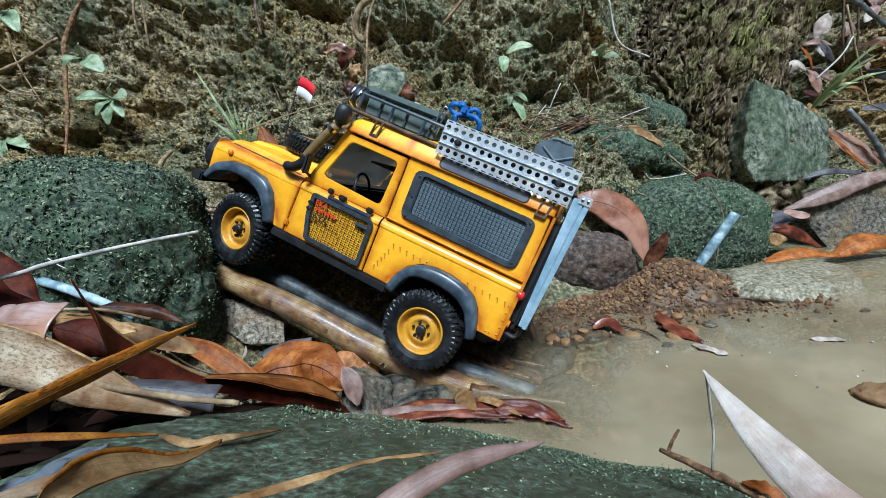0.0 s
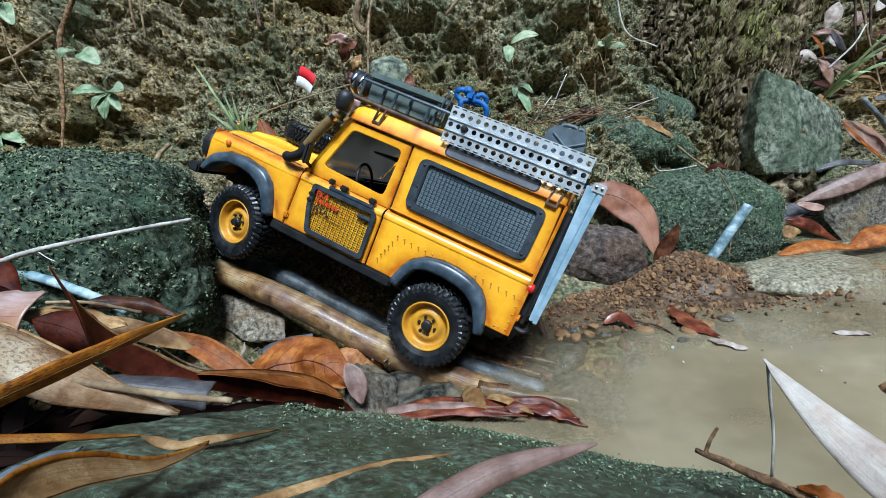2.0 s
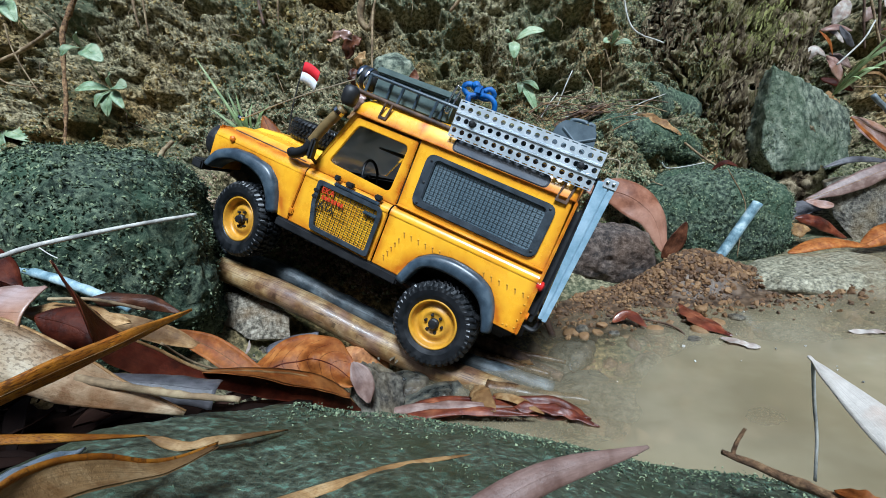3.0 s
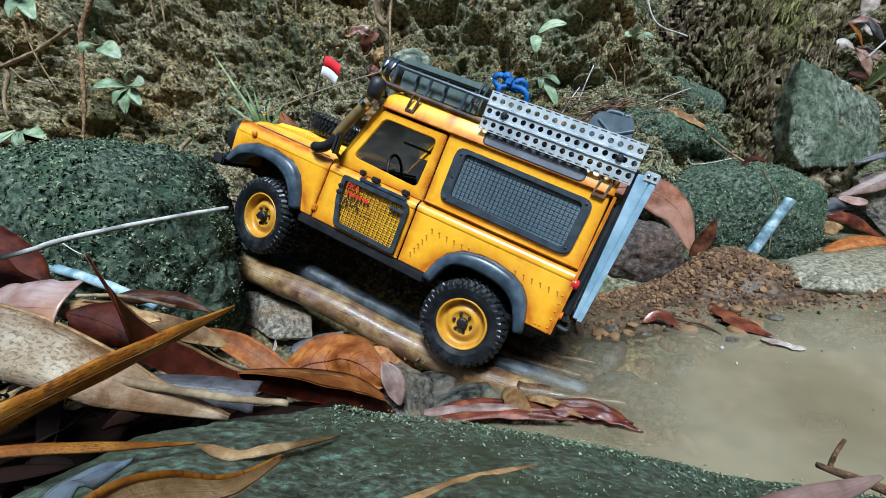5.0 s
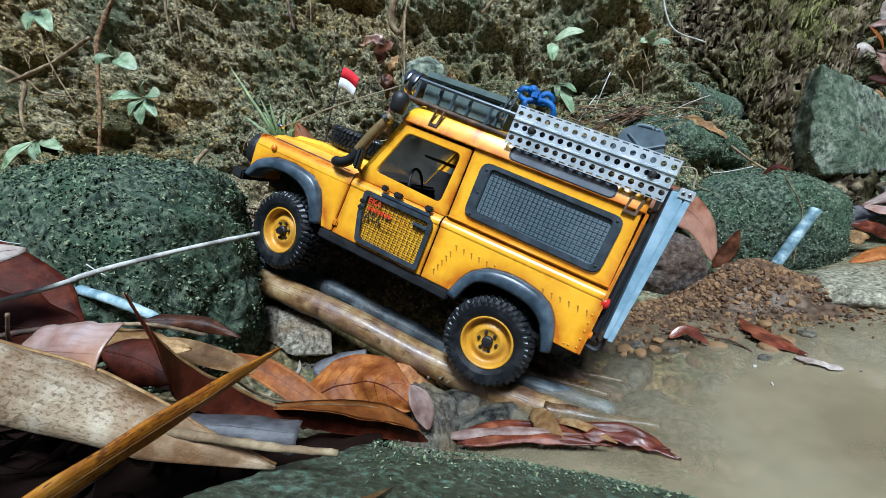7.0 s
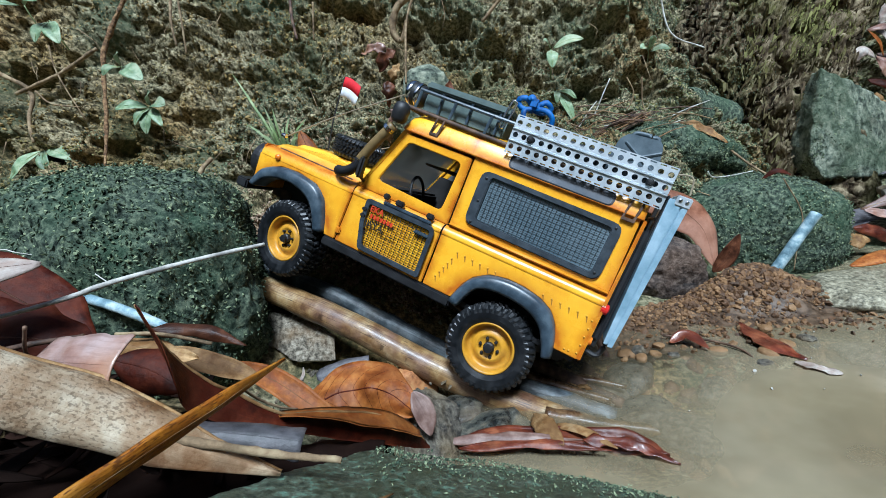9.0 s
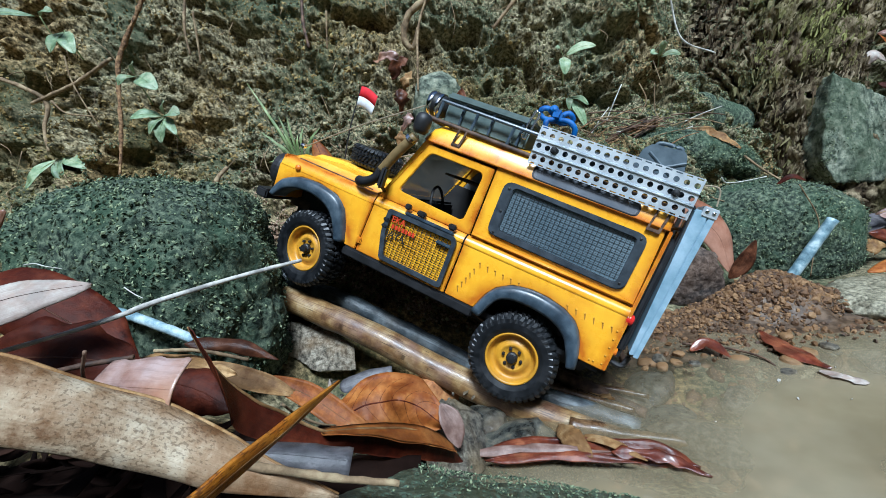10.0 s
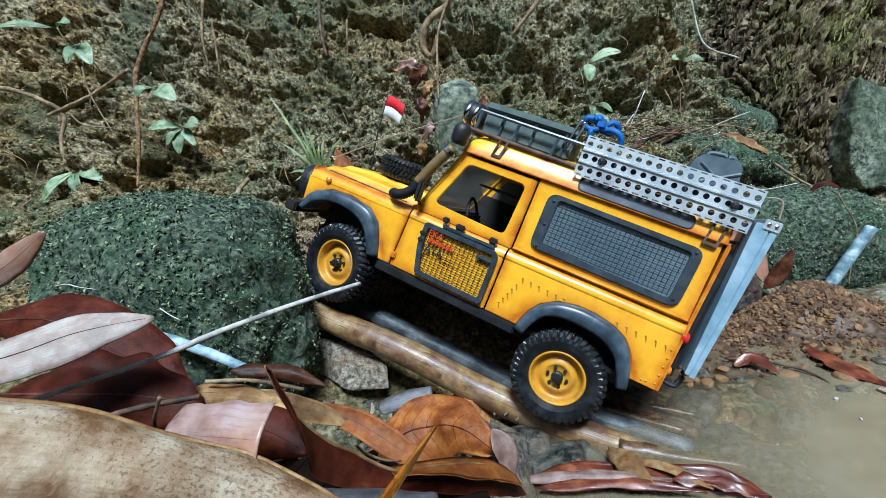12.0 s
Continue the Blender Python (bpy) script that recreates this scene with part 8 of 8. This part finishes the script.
for k in range(34):
    x, q = dr.uniform(0.99, 1.5), dr.uniform(10.6, 13.6)
    c = ground_points(np.array([x]), np.array([q]))[0] + [0, -0.022, 0.016]
    L, a = dr.uniform(0.05, 0.11), dr.uniform(0, 6.28)
    d = np.array([math.cos(a), 0.35 * math.sin(a), 0.6 * math.sin(a)]) * L / 2
    j = (k * 5) % 8
    leaf("dead_leaf", [c - d, c + [0, -0.006, 0.006], c + d], L * dr.uniform(0.3, 0.45), (dr.normal(0, 0.4), -0.8, 0.6), (LEAF_ROSE, LEAF_WHITE, LEAF_BROWN, LEAF_GREY, LEAF_TAN, LEAF_DEEP, LEAF_PINK, LEAF_ROSE)[j], ("rose-brown", "bleached", "dark brown", "grey", "tan", "deep brown", "pinkish grey", "rose-brown")[j] + " dead leaf on the slope beside the tree", curl=dr.uniform(-0.9, 0.7), seed=210 + k, wave=0.15, n=14, m=7, rib=False, group="dead leaves below the tree")
for spine, wd, mat, text, crl, seed in (
    ([(0.915, 1.18, 0.385), (0.946, 1.175, 0.412), (0.976, 1.18, 0.392)], 0.026, LEAF_WHITE, "bluish white dead leaf at the tree's foot", -0.15, 301),
    ([(1.075, 1.28, 0.485), (1.098, 1.275, 0.517), (1.115, 1.28, 0.548)], 0.042, LEAF_WHITE, "bluish white dead leaf beside the trunk", -0.3, 302),
    ([(1.025, 1.26, 0.471), (1.07, 1.255, 0.474), (1.11, 1.26, 0.460)], 0.024, LEAF_PINK, "pale pinkish dead leaf beside the trunk", -0.5, 303),
    ([(0.958, 1.16, 0.392), (0.982, 1.155, 0.364), (0.997, 1.16, 0.322)], 0.040, LEAF_PINK, "pinkish brown dead leaf at the tree's foot", -0.3, 304),
    ([(1.060, 1.24, 0.472), (1.079, 1.235, 0.441), (1.097, 1.24, 0.415)], 0.036, LEAF_GREY, "grey dead leaf beside the trunk", -0.3, 305),
    ([(0.932, 1.15, 0.450), (0.951, 1.145, 0.422), (0.966, 1.15, 0.388)], 0.012, LEAF_ORANGE, "narrow orange-brown dead leaf", 0.3, 306),
    ([(0.875, 0.995, 0.236), (0.931, 0.985, 0.194), (0.992, 0.99, 0.146)], 0.060, LEAF_PINK, "ribbed pinkish white dead leaf", -0.4, 307),
    ([(0.700, 0.90, 0.084), (0.779, 0.885, 0.108), (0.855, 0.885, 0.130), (0.96, 0.90, 0.140)], 0.034, LEAF_ROSE, "long grey-brown dead leaf lying over the boulder", -0.4, 308),
    ([(0.778, 0.95, 0.140), (0.841, 0.945, 0.150), (0.93, 0.95, 0.132)], 0.014, LEAF_GREY, "bluish grey strip leaf", -0.3, 309),
    ([(0.842, 0.96, 0.236), (0.889, 0.955, 0.183), (0.948, 0.96, 0.130)], 0.012, LEAF_ORANGE, "narrow tan strip leaf", -0.3, 310),
    ([(0.652, 0.86, 0.060), (0.695, 0.855, 0.048), (0.75, 0.86, 0.006)], 0.030, LEAF_RED, "dark red curled dead leaf", -0.6, 311),
    ([(0.680, 0.87, 0.088), (0.707, 0.865, 0.078), (0.735, 0.87, 0.074)], 0.020, LEAF_PINK, "small pale leaf scrap", 0.4, 312),
):
    leaf("dead_leaf", spine, wd, (0.1, -0.85, 0.5), mat, text, curl=crl, seed=seed, wave=0.15, n=20, m=9, rib=LEAF_TAN if seed in (307, 308) else None, veins=8 if seed == 307 else 0)
for pts, rad, mat, text in (
    ([(1.040, 1.145, 0.53), (1.068, 1.14, 0.40), (1.106, 1.14, 0.27)], (0.0028, 0.0022), ROOT, "thin pale dry stem beside the tree"),
    ([(1.082, 1.2, 0.60), (1.083, 1.2, 0.482), (1.088, 1.2, 0.40)], (0.0032, 0.0026), TWIG, "thin dark stem beside the tree"),
    ([(1.119, 1.2, 0.56), (1.122, 1.2, 0.466), (1.123, 1.2, 0.40)], (0.0032, 0.0026), TWIG, "thin dark stem beside the tree"),
    ([(0.950, 1.12, 0.362), (1.004, 1.115, 0.408), (1.036, 1.12, 0.450)], (0.0022, 0.0016), WHITESTICK, "thin pale dry stalk in the litter"),
    ([(1.03, 1.15, 0.565), (1.095, 1.145, 0.509), (1.16, 1.15, 0.455)], (0.006, 0.005), GREYPOLE, "grey fallen stick beside the tree"),
    ([(0.895, 0.97, 0.275), (0.937, 0.965, 0.218), (0.990, 0.97, 0.140)], (0.005, 0.0065), GREYPOLE, "short dark grey stick in the litter"),
    ([(0.90, 1.02, 0.30), (0.97, 1.01, 0.285), (1.05, 1.01, 0.24)], (0.0016, 0.0012), ROOT, "thin curved dry stalk in the litter"),
):
    tube("twig", pts, rad, mat, None, text, "twig", rough=0.2, seed=int(pts[0][0] * 100))


# ---- plants on the bank ----
def grass_tuft(at, tips, label, width=0.007):
    ob = new("grass_tuft")
    ob.location = at
    tagged(ob, label, "grass")
    for k, tip in enumerate(tips):
        d = Vector(tip) - Vector(at)
        mid = d * 0.5 + Vector((0, -0.012, 0.02))
        v, f, _, _ = leaf_data([(0, 0, 0), tuple(mid), tuple(d)], width, (0.2, -1, 0.2), curl=0.5, shape="strip", n=16, m=5, seed=k)
        mesh_object("blade", v, f, GRASS, ob)
    return ob


grass_tuft((-0.360, 0.862, 0.305), [(-0.434, 0.855, 0.500), (-0.407, 0.850, 0.445), (-0.427, 0.850, 0.410), (-0.384, 0.845, 0.432), (-0.367, 0.84, 0.425), (-0.340, 0.84, 0.405), (-0.310, 0.84, 0.398), (-0.322, 0.83, 0.370), (-0.417, 0.84, 0.352), (-0.407, 0.83, 0.335), (-0.374, 0.83, 0.285), (-0.367, 0.84, 0.262), (-0.397, 0.84, 0.385), (-0.352, 0.835, 0.39), (-0.377, 0.835, 0.40)], "tuft of narrow green grass blades on the bank", 0.0042)
leaf("dead_leaf", [(-0.322, 0.832, 0.378), (-0.307, 0.824, 0.332), (-0.288, 0.832, 0.274)], 0.036, (0.3, -0.95, 0.1), LEAF_ORANGE, "tan dead leaf hanging in the grass tuft", curl=-0.4, seed=50, rib=LEAF_BROWN)
grass_tuft((0.905, 1.08, 0.289), [(1.03, 1.02, 0.430), (1.03, 1.02, 0.350), (0.958, 1.02, 0.333), (0.936, 1.02, 0.361), (0.977, 1.02, 0.371), (0.891, 1.03, 0.326), (1.002, 1.02, 0.388), (0.917, 1.02, 0.313)], "loose green grass blades below the tree", 0.006)


def seedling(at, leaves, label, width=0.026):
    """A small plant: a stem and its leaves, each from near the stem's top to its tip."""
    ob = new("seedling")
    ob.location = at
    tagged(ob, label, "plant")
    a = Vector(at)
    tube("stem", [(0, 0.03, -0.05), (0, 0.01, -0.02), (0, 0, 0)], (0.0016, 0.0011), GRASS, ob, sides=6, n=8)
    for k, (tip, w) in enumerate(leaves):
        d = Vector(tip) - a
        v, f, c, _ = leaf_data([tuple(d * 0.08), tuple(d * 0.55 + Vector((0, -0.006, 0.005))), tuple(d)], w, (0.1, -0.8, 0.6), curl=0.35, n=16, m=7, seed=k, wave=0.08)
        q = mesh_object("leaf", v, f, LEAF_GREEN, ob)
        tube("midrib", [tuple(p) for p in c[::5]], (0.0007, 0.0004), GRASS, q, sides=5, n=8)
    return ob


seedling((0.158, 0.928, 0.470), [((0.215, 0.91, 0.474), 0.024), ((0.152, 0.905, 0.430), 0.022), ((0.140, 0.91, 0.482), 0.010)], "small pale green two-leaved seedling on the bank")
seedling((0.425, 1.125, 0.478), [((0.462, 1.10, 0.470), 0.022), ((0.396, 1.10, 0.482), 0.020), ((0.430, 1.10, 0.505), 0.016)], "small green seedling on the bank")
seedling((-0.668, 0.895, 0.560), [((-0.615, 0.87, 0.520), 0.036), ((-0.690, 0.87, 0.540), 0.022), ((-0.650, 0.87, 0.575), 0.014)], "broad-leaved green seedling on the bank")
seedling((-0.635, 0.905, 0.480), [((-0.690, 0.88, 0.480), 0.026), ((-0.590, 0.88, 0.472), 0.030), ((-0.615, 0.88, 0.500), 0.024), ((-0.640, 0.88, 0.425), 0.026), ((-0.605, 0.88, 0.435), 0.020), ((-0.66, 0.88, 0.445), 0.018)], "bushy pale green seedling on the bank")
seedling((-0.880, 0.905, 0.435), [((-0.795, 0.88, 0.398), 0.028), ((-0.945, 0.88, 0.380), 0.028), ((-0.862, 0.88, 0.380), 0.024)], "three-leaved green seedling on the bank")
seedling((-0.860, 0.93, 0.715), [((-0.965, 0.90, 0.722), 0.022), ((-0.805, 0.90, 0.703), 0.018)], "slender green seedling on the upper bank")
seedling((-0.835, 0.95, 0.690), [((-0.800, 0.92, 0.630), 0.032), ((-0.850, 0.92, 0.640), 0.026)], "drooping pale green seedling on the upper bank")
seedling((0.172, 0.975, 0.400), [((0.196, 0.955, 0.332), 0.022), ((0.205, 0.955, 0.375), 0.014), ((0.165, 0.955, 0.372), 0.014)], "drooping green seedling behind the car")
seedling((-0.715, 0.87, 0.345), [((-0.690, 0.85, 0.360), 0.016), ((-0.735, 0.85, 0.350), 0.014)], "tiny green seedling above the boulder")

# ---- roots and twigs on the bank ----

tube("root", [(-0.615, 0.935, 0.78), (-0.638, 0.925, 0.708), (-0.678, 0.92, 0.651), (-0.713, 0.915, 0.591), (-0.724, 0.89, 0.455), (-0.728, 0.865, 0.375)], (0.0050, 0.0048, 0.0044, 0.0038, 0.0026), REDROOT, None, "reddish tan root hanging down the bank", "root", 12, 60, 0.5, 21)
tube("root", [(-1.10, 0.94, 0.640), (-0.982, 0.915, 0.613), (-0.906, 0.915, 0.572), (-0.887, 0.92, 0.543), (-0.888, 0.90, 0.494), (-0.877, 0.885, 0.445)], (0.0044, 0.0044, 0.0032), ROOT, None, "winding tan root on the bank", "root", 10, 50, 0.25, 22)
tube("root", [(-0.915, 0.915, 0.550), (-0.813, 0.92, 0.576), (-0.72, 0.91, 0.605)], (0.004, 0.0035), ROOT, None, "thin tan root across the bank", "root", 8, 24, 0.25, 23)
tube("root", [(-0.575, 0.97, 0.73), (-0.582, 0.95, 0.65), (-0.579, 0.945, 0.598)], (0.0032, 0.002), ROOT, None, "pale root end hanging from the bank", "root", 8, 24, 0.25, 24)
tube("root", [(-0.075, 1.04, 0.70), (-0.083, 1.03, 0.66), (-0.132, 1.035, 0.632), (-0.150, 1.04, 0.59), (-0.135, 1.04, 0.565), (-0.115, 1.03, 0.60)], (0.008, 0.008, 0.007, 0.005), ROOT, None, "curly pale root hanging from the bank", "root", 10, 50, 0.2, 25)
tube("root", [(-0.060, 1.02, 0.70), (-0.111, 1.015, 0.606), (-0.125, 0.985, 0.52), (-0.132, 0.97, 0.46)], (0.0026, 0.0026, 0.0018), ROOT, None, "thin pale root hanging straight down", "root", 8, 40, 0.2, 26)
tube("root", [(0.150, 1.11, 0.70), (0.115, 1.09, 0.653), (0.049, 1.09, 0.592)], (0.0055, 0.004), ROOT, None, "pale root jutting from the bank", "root", 8, 24, 0.2, 27)
tube("root", [(-0.36, 1.06, 0.74), (-0.365, 1.04, 0.66), (-0.36, 1.03, 0.60)], (0.004, 0.003), TWIG, None, "thin brown root hanging from the bank", "root", 8, 24, 0.25, 28)
tube("twig", [(-0.483, 0.745, 0.285), (-0.478, 0.760, 0.325), (-0.462, 0.775, 0.348)], (0.0045, 0.0035), ROOT, None, "pale stub of a stem above the boulder", "twig", 8, 20, 0.25, 29)
tube("twig", [(0.44, 1.09, 0.60), (0.455, 1.08, 0.50), (0.52, 1.07, 0.455)], (0.002, 0.0016), WHITESTICK, None, "thin pale root tip at the tree's foot", "root", 6, 20, 0.1, 30)
for pts, rad, mat, text in (
    ([(-0.5272, 0.895, 0.654), (-0.5295, 0.895, 0.614), (-0.5337, 0.895, 0.5612)], (0.0022, 0.0018), ROOT, "thin pale root hanging on the bank"),
    ([(-0.7926, 0.885, 0.6149), (-0.7895, 0.885, 0.56), (-0.7591, 0.885, 0.4714)], (0.0016, 0.0012), ROOT, "thin pale stem leaning on the bank"),
    ([(-0.8439, 0.885, 0.5388), (-0.819, 0.885, 0.5112), (-0.7637, 0.885, 0.496)], (0.0018, 0.0014), ROOT, "thin bent stem on the bank"),
    ([(-0.2766, 0.905, 0.616), (-0.2814, 0.905, 0.5866), (-0.2874, 0.905, 0.5508)], (0.0020, 0.0014), ROOT, "thin tan root hanging on the bank"),
    ([(0.4712, 0.775, 0.177), (0.4992, 0.775, 0.1155), (0.4922, 0.775, 0.0691), (0.4851, 0.775, 0.0217)], (0.0011, 0.0008), ROOT, "thin bent stem arching over the mossy boulder"),
    ([(0.4217, 0.9, 0.1971), (0.4316, 0.9, 0.1849), (0.465, 0.9, 0.1831), (0.5046, 0.9, 0.1858)], (0.0011, 0.0010), WHITESTICK, "thin bleached bent twig on the moss"),
    ([(0.2997, 0.94, 0.3983), (0.3105, 0.94, 0.3699), (0.3046, 0.94, 0.3493), (0.2949, 0.94, 0.3367)], (0.0013, 0.0011), ROOT, "thin curved tan root on the bank"),
    ([(0.3285, 0.94, 0.3937), (0.3262, 0.94, 0.3459), (0.3353, 0.94, 0.3217)], (0.0012, 0.0008), ROOT, "thin straight tan root on the bank"),
):
    tube("twig", pts, rad, mat, None, text, "twig", rough=0.2, seed=int(abs(pts[0][2]) * 1000))
tr = np.random.RandomState(58)
for k in range(22):
    a = np.array((0.3306, 0.935, 0.3153)) + tr.normal(0, 1, 3) * [0.012, 0.004, 0.007]
    b = np.array((0.1994, 0.93, 0.2801)) + (np.array((0.2651, 0.945, 0.3421)) - np.array((0.1994, 0.93, 0.2801))) * tr.uniform(0, 1) + tr.normal(0, 0.008, 3)
    c = a + (b - a) * 0.5 + [0, -0.004, tr.normal(0.002, 0.006)]
    tube("twig", [tuple(a), tuple(c), tuple(b)], (0.0009, 0.0012, 0.0007), (TWIG, TWIG, REDROOT)[k % 3], None, "thin dry brown twig lying on the mossy ledge", "twig", sides=6, n=14, rough=0.3, seed=400 + k, group="dry twigs on the ledge")
hair_v, hair_f, base = [], [], 0
hr = np.random.RandomState(33)
for k in range(150):
    x, s = hr.uniform(-1.1, 0.55), hr.uniform(9.5, 14.2)
    p = ground_points(np.array([x]), np.array([s]))[0] + [0, -0.012, 0.006]
    d = np.array([hr.normal(0, 0.6), -0.25, -abs(hr.normal(0.5, 0.6))])
    d *= hr.uniform(0.02, 0.09) / np.linalg.norm(d)
    v, f = tube_data([p, p + d * 0.5 + hr.normal(0, 0.006, 3), p + d + [0, 0.01, 0]], (0.0011, 0.0005), 4, 7)
    hair_v.append(v)
    hair_f += [tuple(i + base for i in q) for q in f]
    base += len(v)
tagged(mesh_object("hair_roots", np.vstack(hair_v), hair_f, ROOT), "fine pale hair roots sticking out of the bank", "roots", "", "stuff")
for k, (x, y, z, L, m, nm) in enumerate(((-0.185, 0.965, 0.530, 0.05, LEAF_PINK, "pinkish"), (-0.160, 0.960, 0.505, 0.05, LEAF_BROWN, "brown"), (-0.150, 0.955, 0.475, 0.045, LEAF_TAN, "tan"), (-0.168, 0.945, 0.440, 0.05, LEAF_BROWN, "dark brown"), (-0.165, 0.930, 0.395, 0.04, LEAF_PINK, "pinkish brown"), (-0.175, 0.925, 0.360, 0.04, LEAF_TAN, "pale brown"), (-0.045, 0.955, 0.415, 0.06, LEAF_BROWN, "reddish brown"), (-0.030, 0.955, 0.385, 0.05, LEAF_PINK, "curled brown"))):
    a = hr.uniform(-0.6, 0.6) + (1.4 if k > 1 else 0.2)
    d = np.array([math.cos(a), -0.2, math.sin(a)]) * L / 2
    c = np.array([x, y, z])
    leaf("dead_leaf", [c - d, c + [0.006 * math.sin(5 * k), -0.010, 0.004], c + d], L * 0.5, (0.5 * math.sin(3 * k), -1, 0.3), m, nm + " dead leaf caught in the hanging roots", curl=0.5 * hr.uniform(-0.9, 0.9), seed=90 + k, n=16, m=7, wave=0.5, group="leaves in the roots")
tube("twig", [(0.355, 0.960, 0.305), (0.442, 0.945, 0.272), (0.507, 0.905, 0.195), (0.560, 0.86, 0.140)], (0.003, 0.0024, 0.0016), ROOT, None, "long thin twig bending over the mossy boulder", "twig", 8, 40, 0.2, 31)
leaf("dead_leaf", [(0.385, 0.940, 0.296), (0.425, 0.930, 0.280), (0.470, 0.915, 0.245)], 0.024, (0, -0.7, 0.7), LEAF_TAN, "curled tan leaf on the twig", curl=0.8, seed=52, wave=0.2)
leaf("dead_leaf", [(0.495, 0.862, 0.172), (0.515, 0.852, 0.184), (0.535, 0.846, 0.174)], 0.011, (0, -0.7, 0.7), LEAF_DEEP, "small red-brown leaf on the mossy boulder", curl=0.3, seed=53)
for k in range(34):
    x = 0.15 + 0.0085 * k + hr.normal(0, 0.01)
    z = 0.335 - 0.0016 * k + hr.normal(0, 0.022)
    a = hr.normal(0.1, 0.35)
    L = hr.uniform(0.05, 0.11)
    d = np.array([math.cos(a), hr.normal(0, 0.15), math.sin(a)]) * L
    c = np.array([x, 0.955 + 0.02 * hr.normal(), z])
    tube("twig", [c - d / 2, c + [0, -0.006, 0.004], c + d / 2], (0.0015, 0.0009), (TWIG, ROOT, TWIG, WHITESTICK, REDROOT)[k % 5], None, "dry thin twig on the bank behind the car", "twig", 6, 10, 0.2, 40 + k, "twigs behind the car")
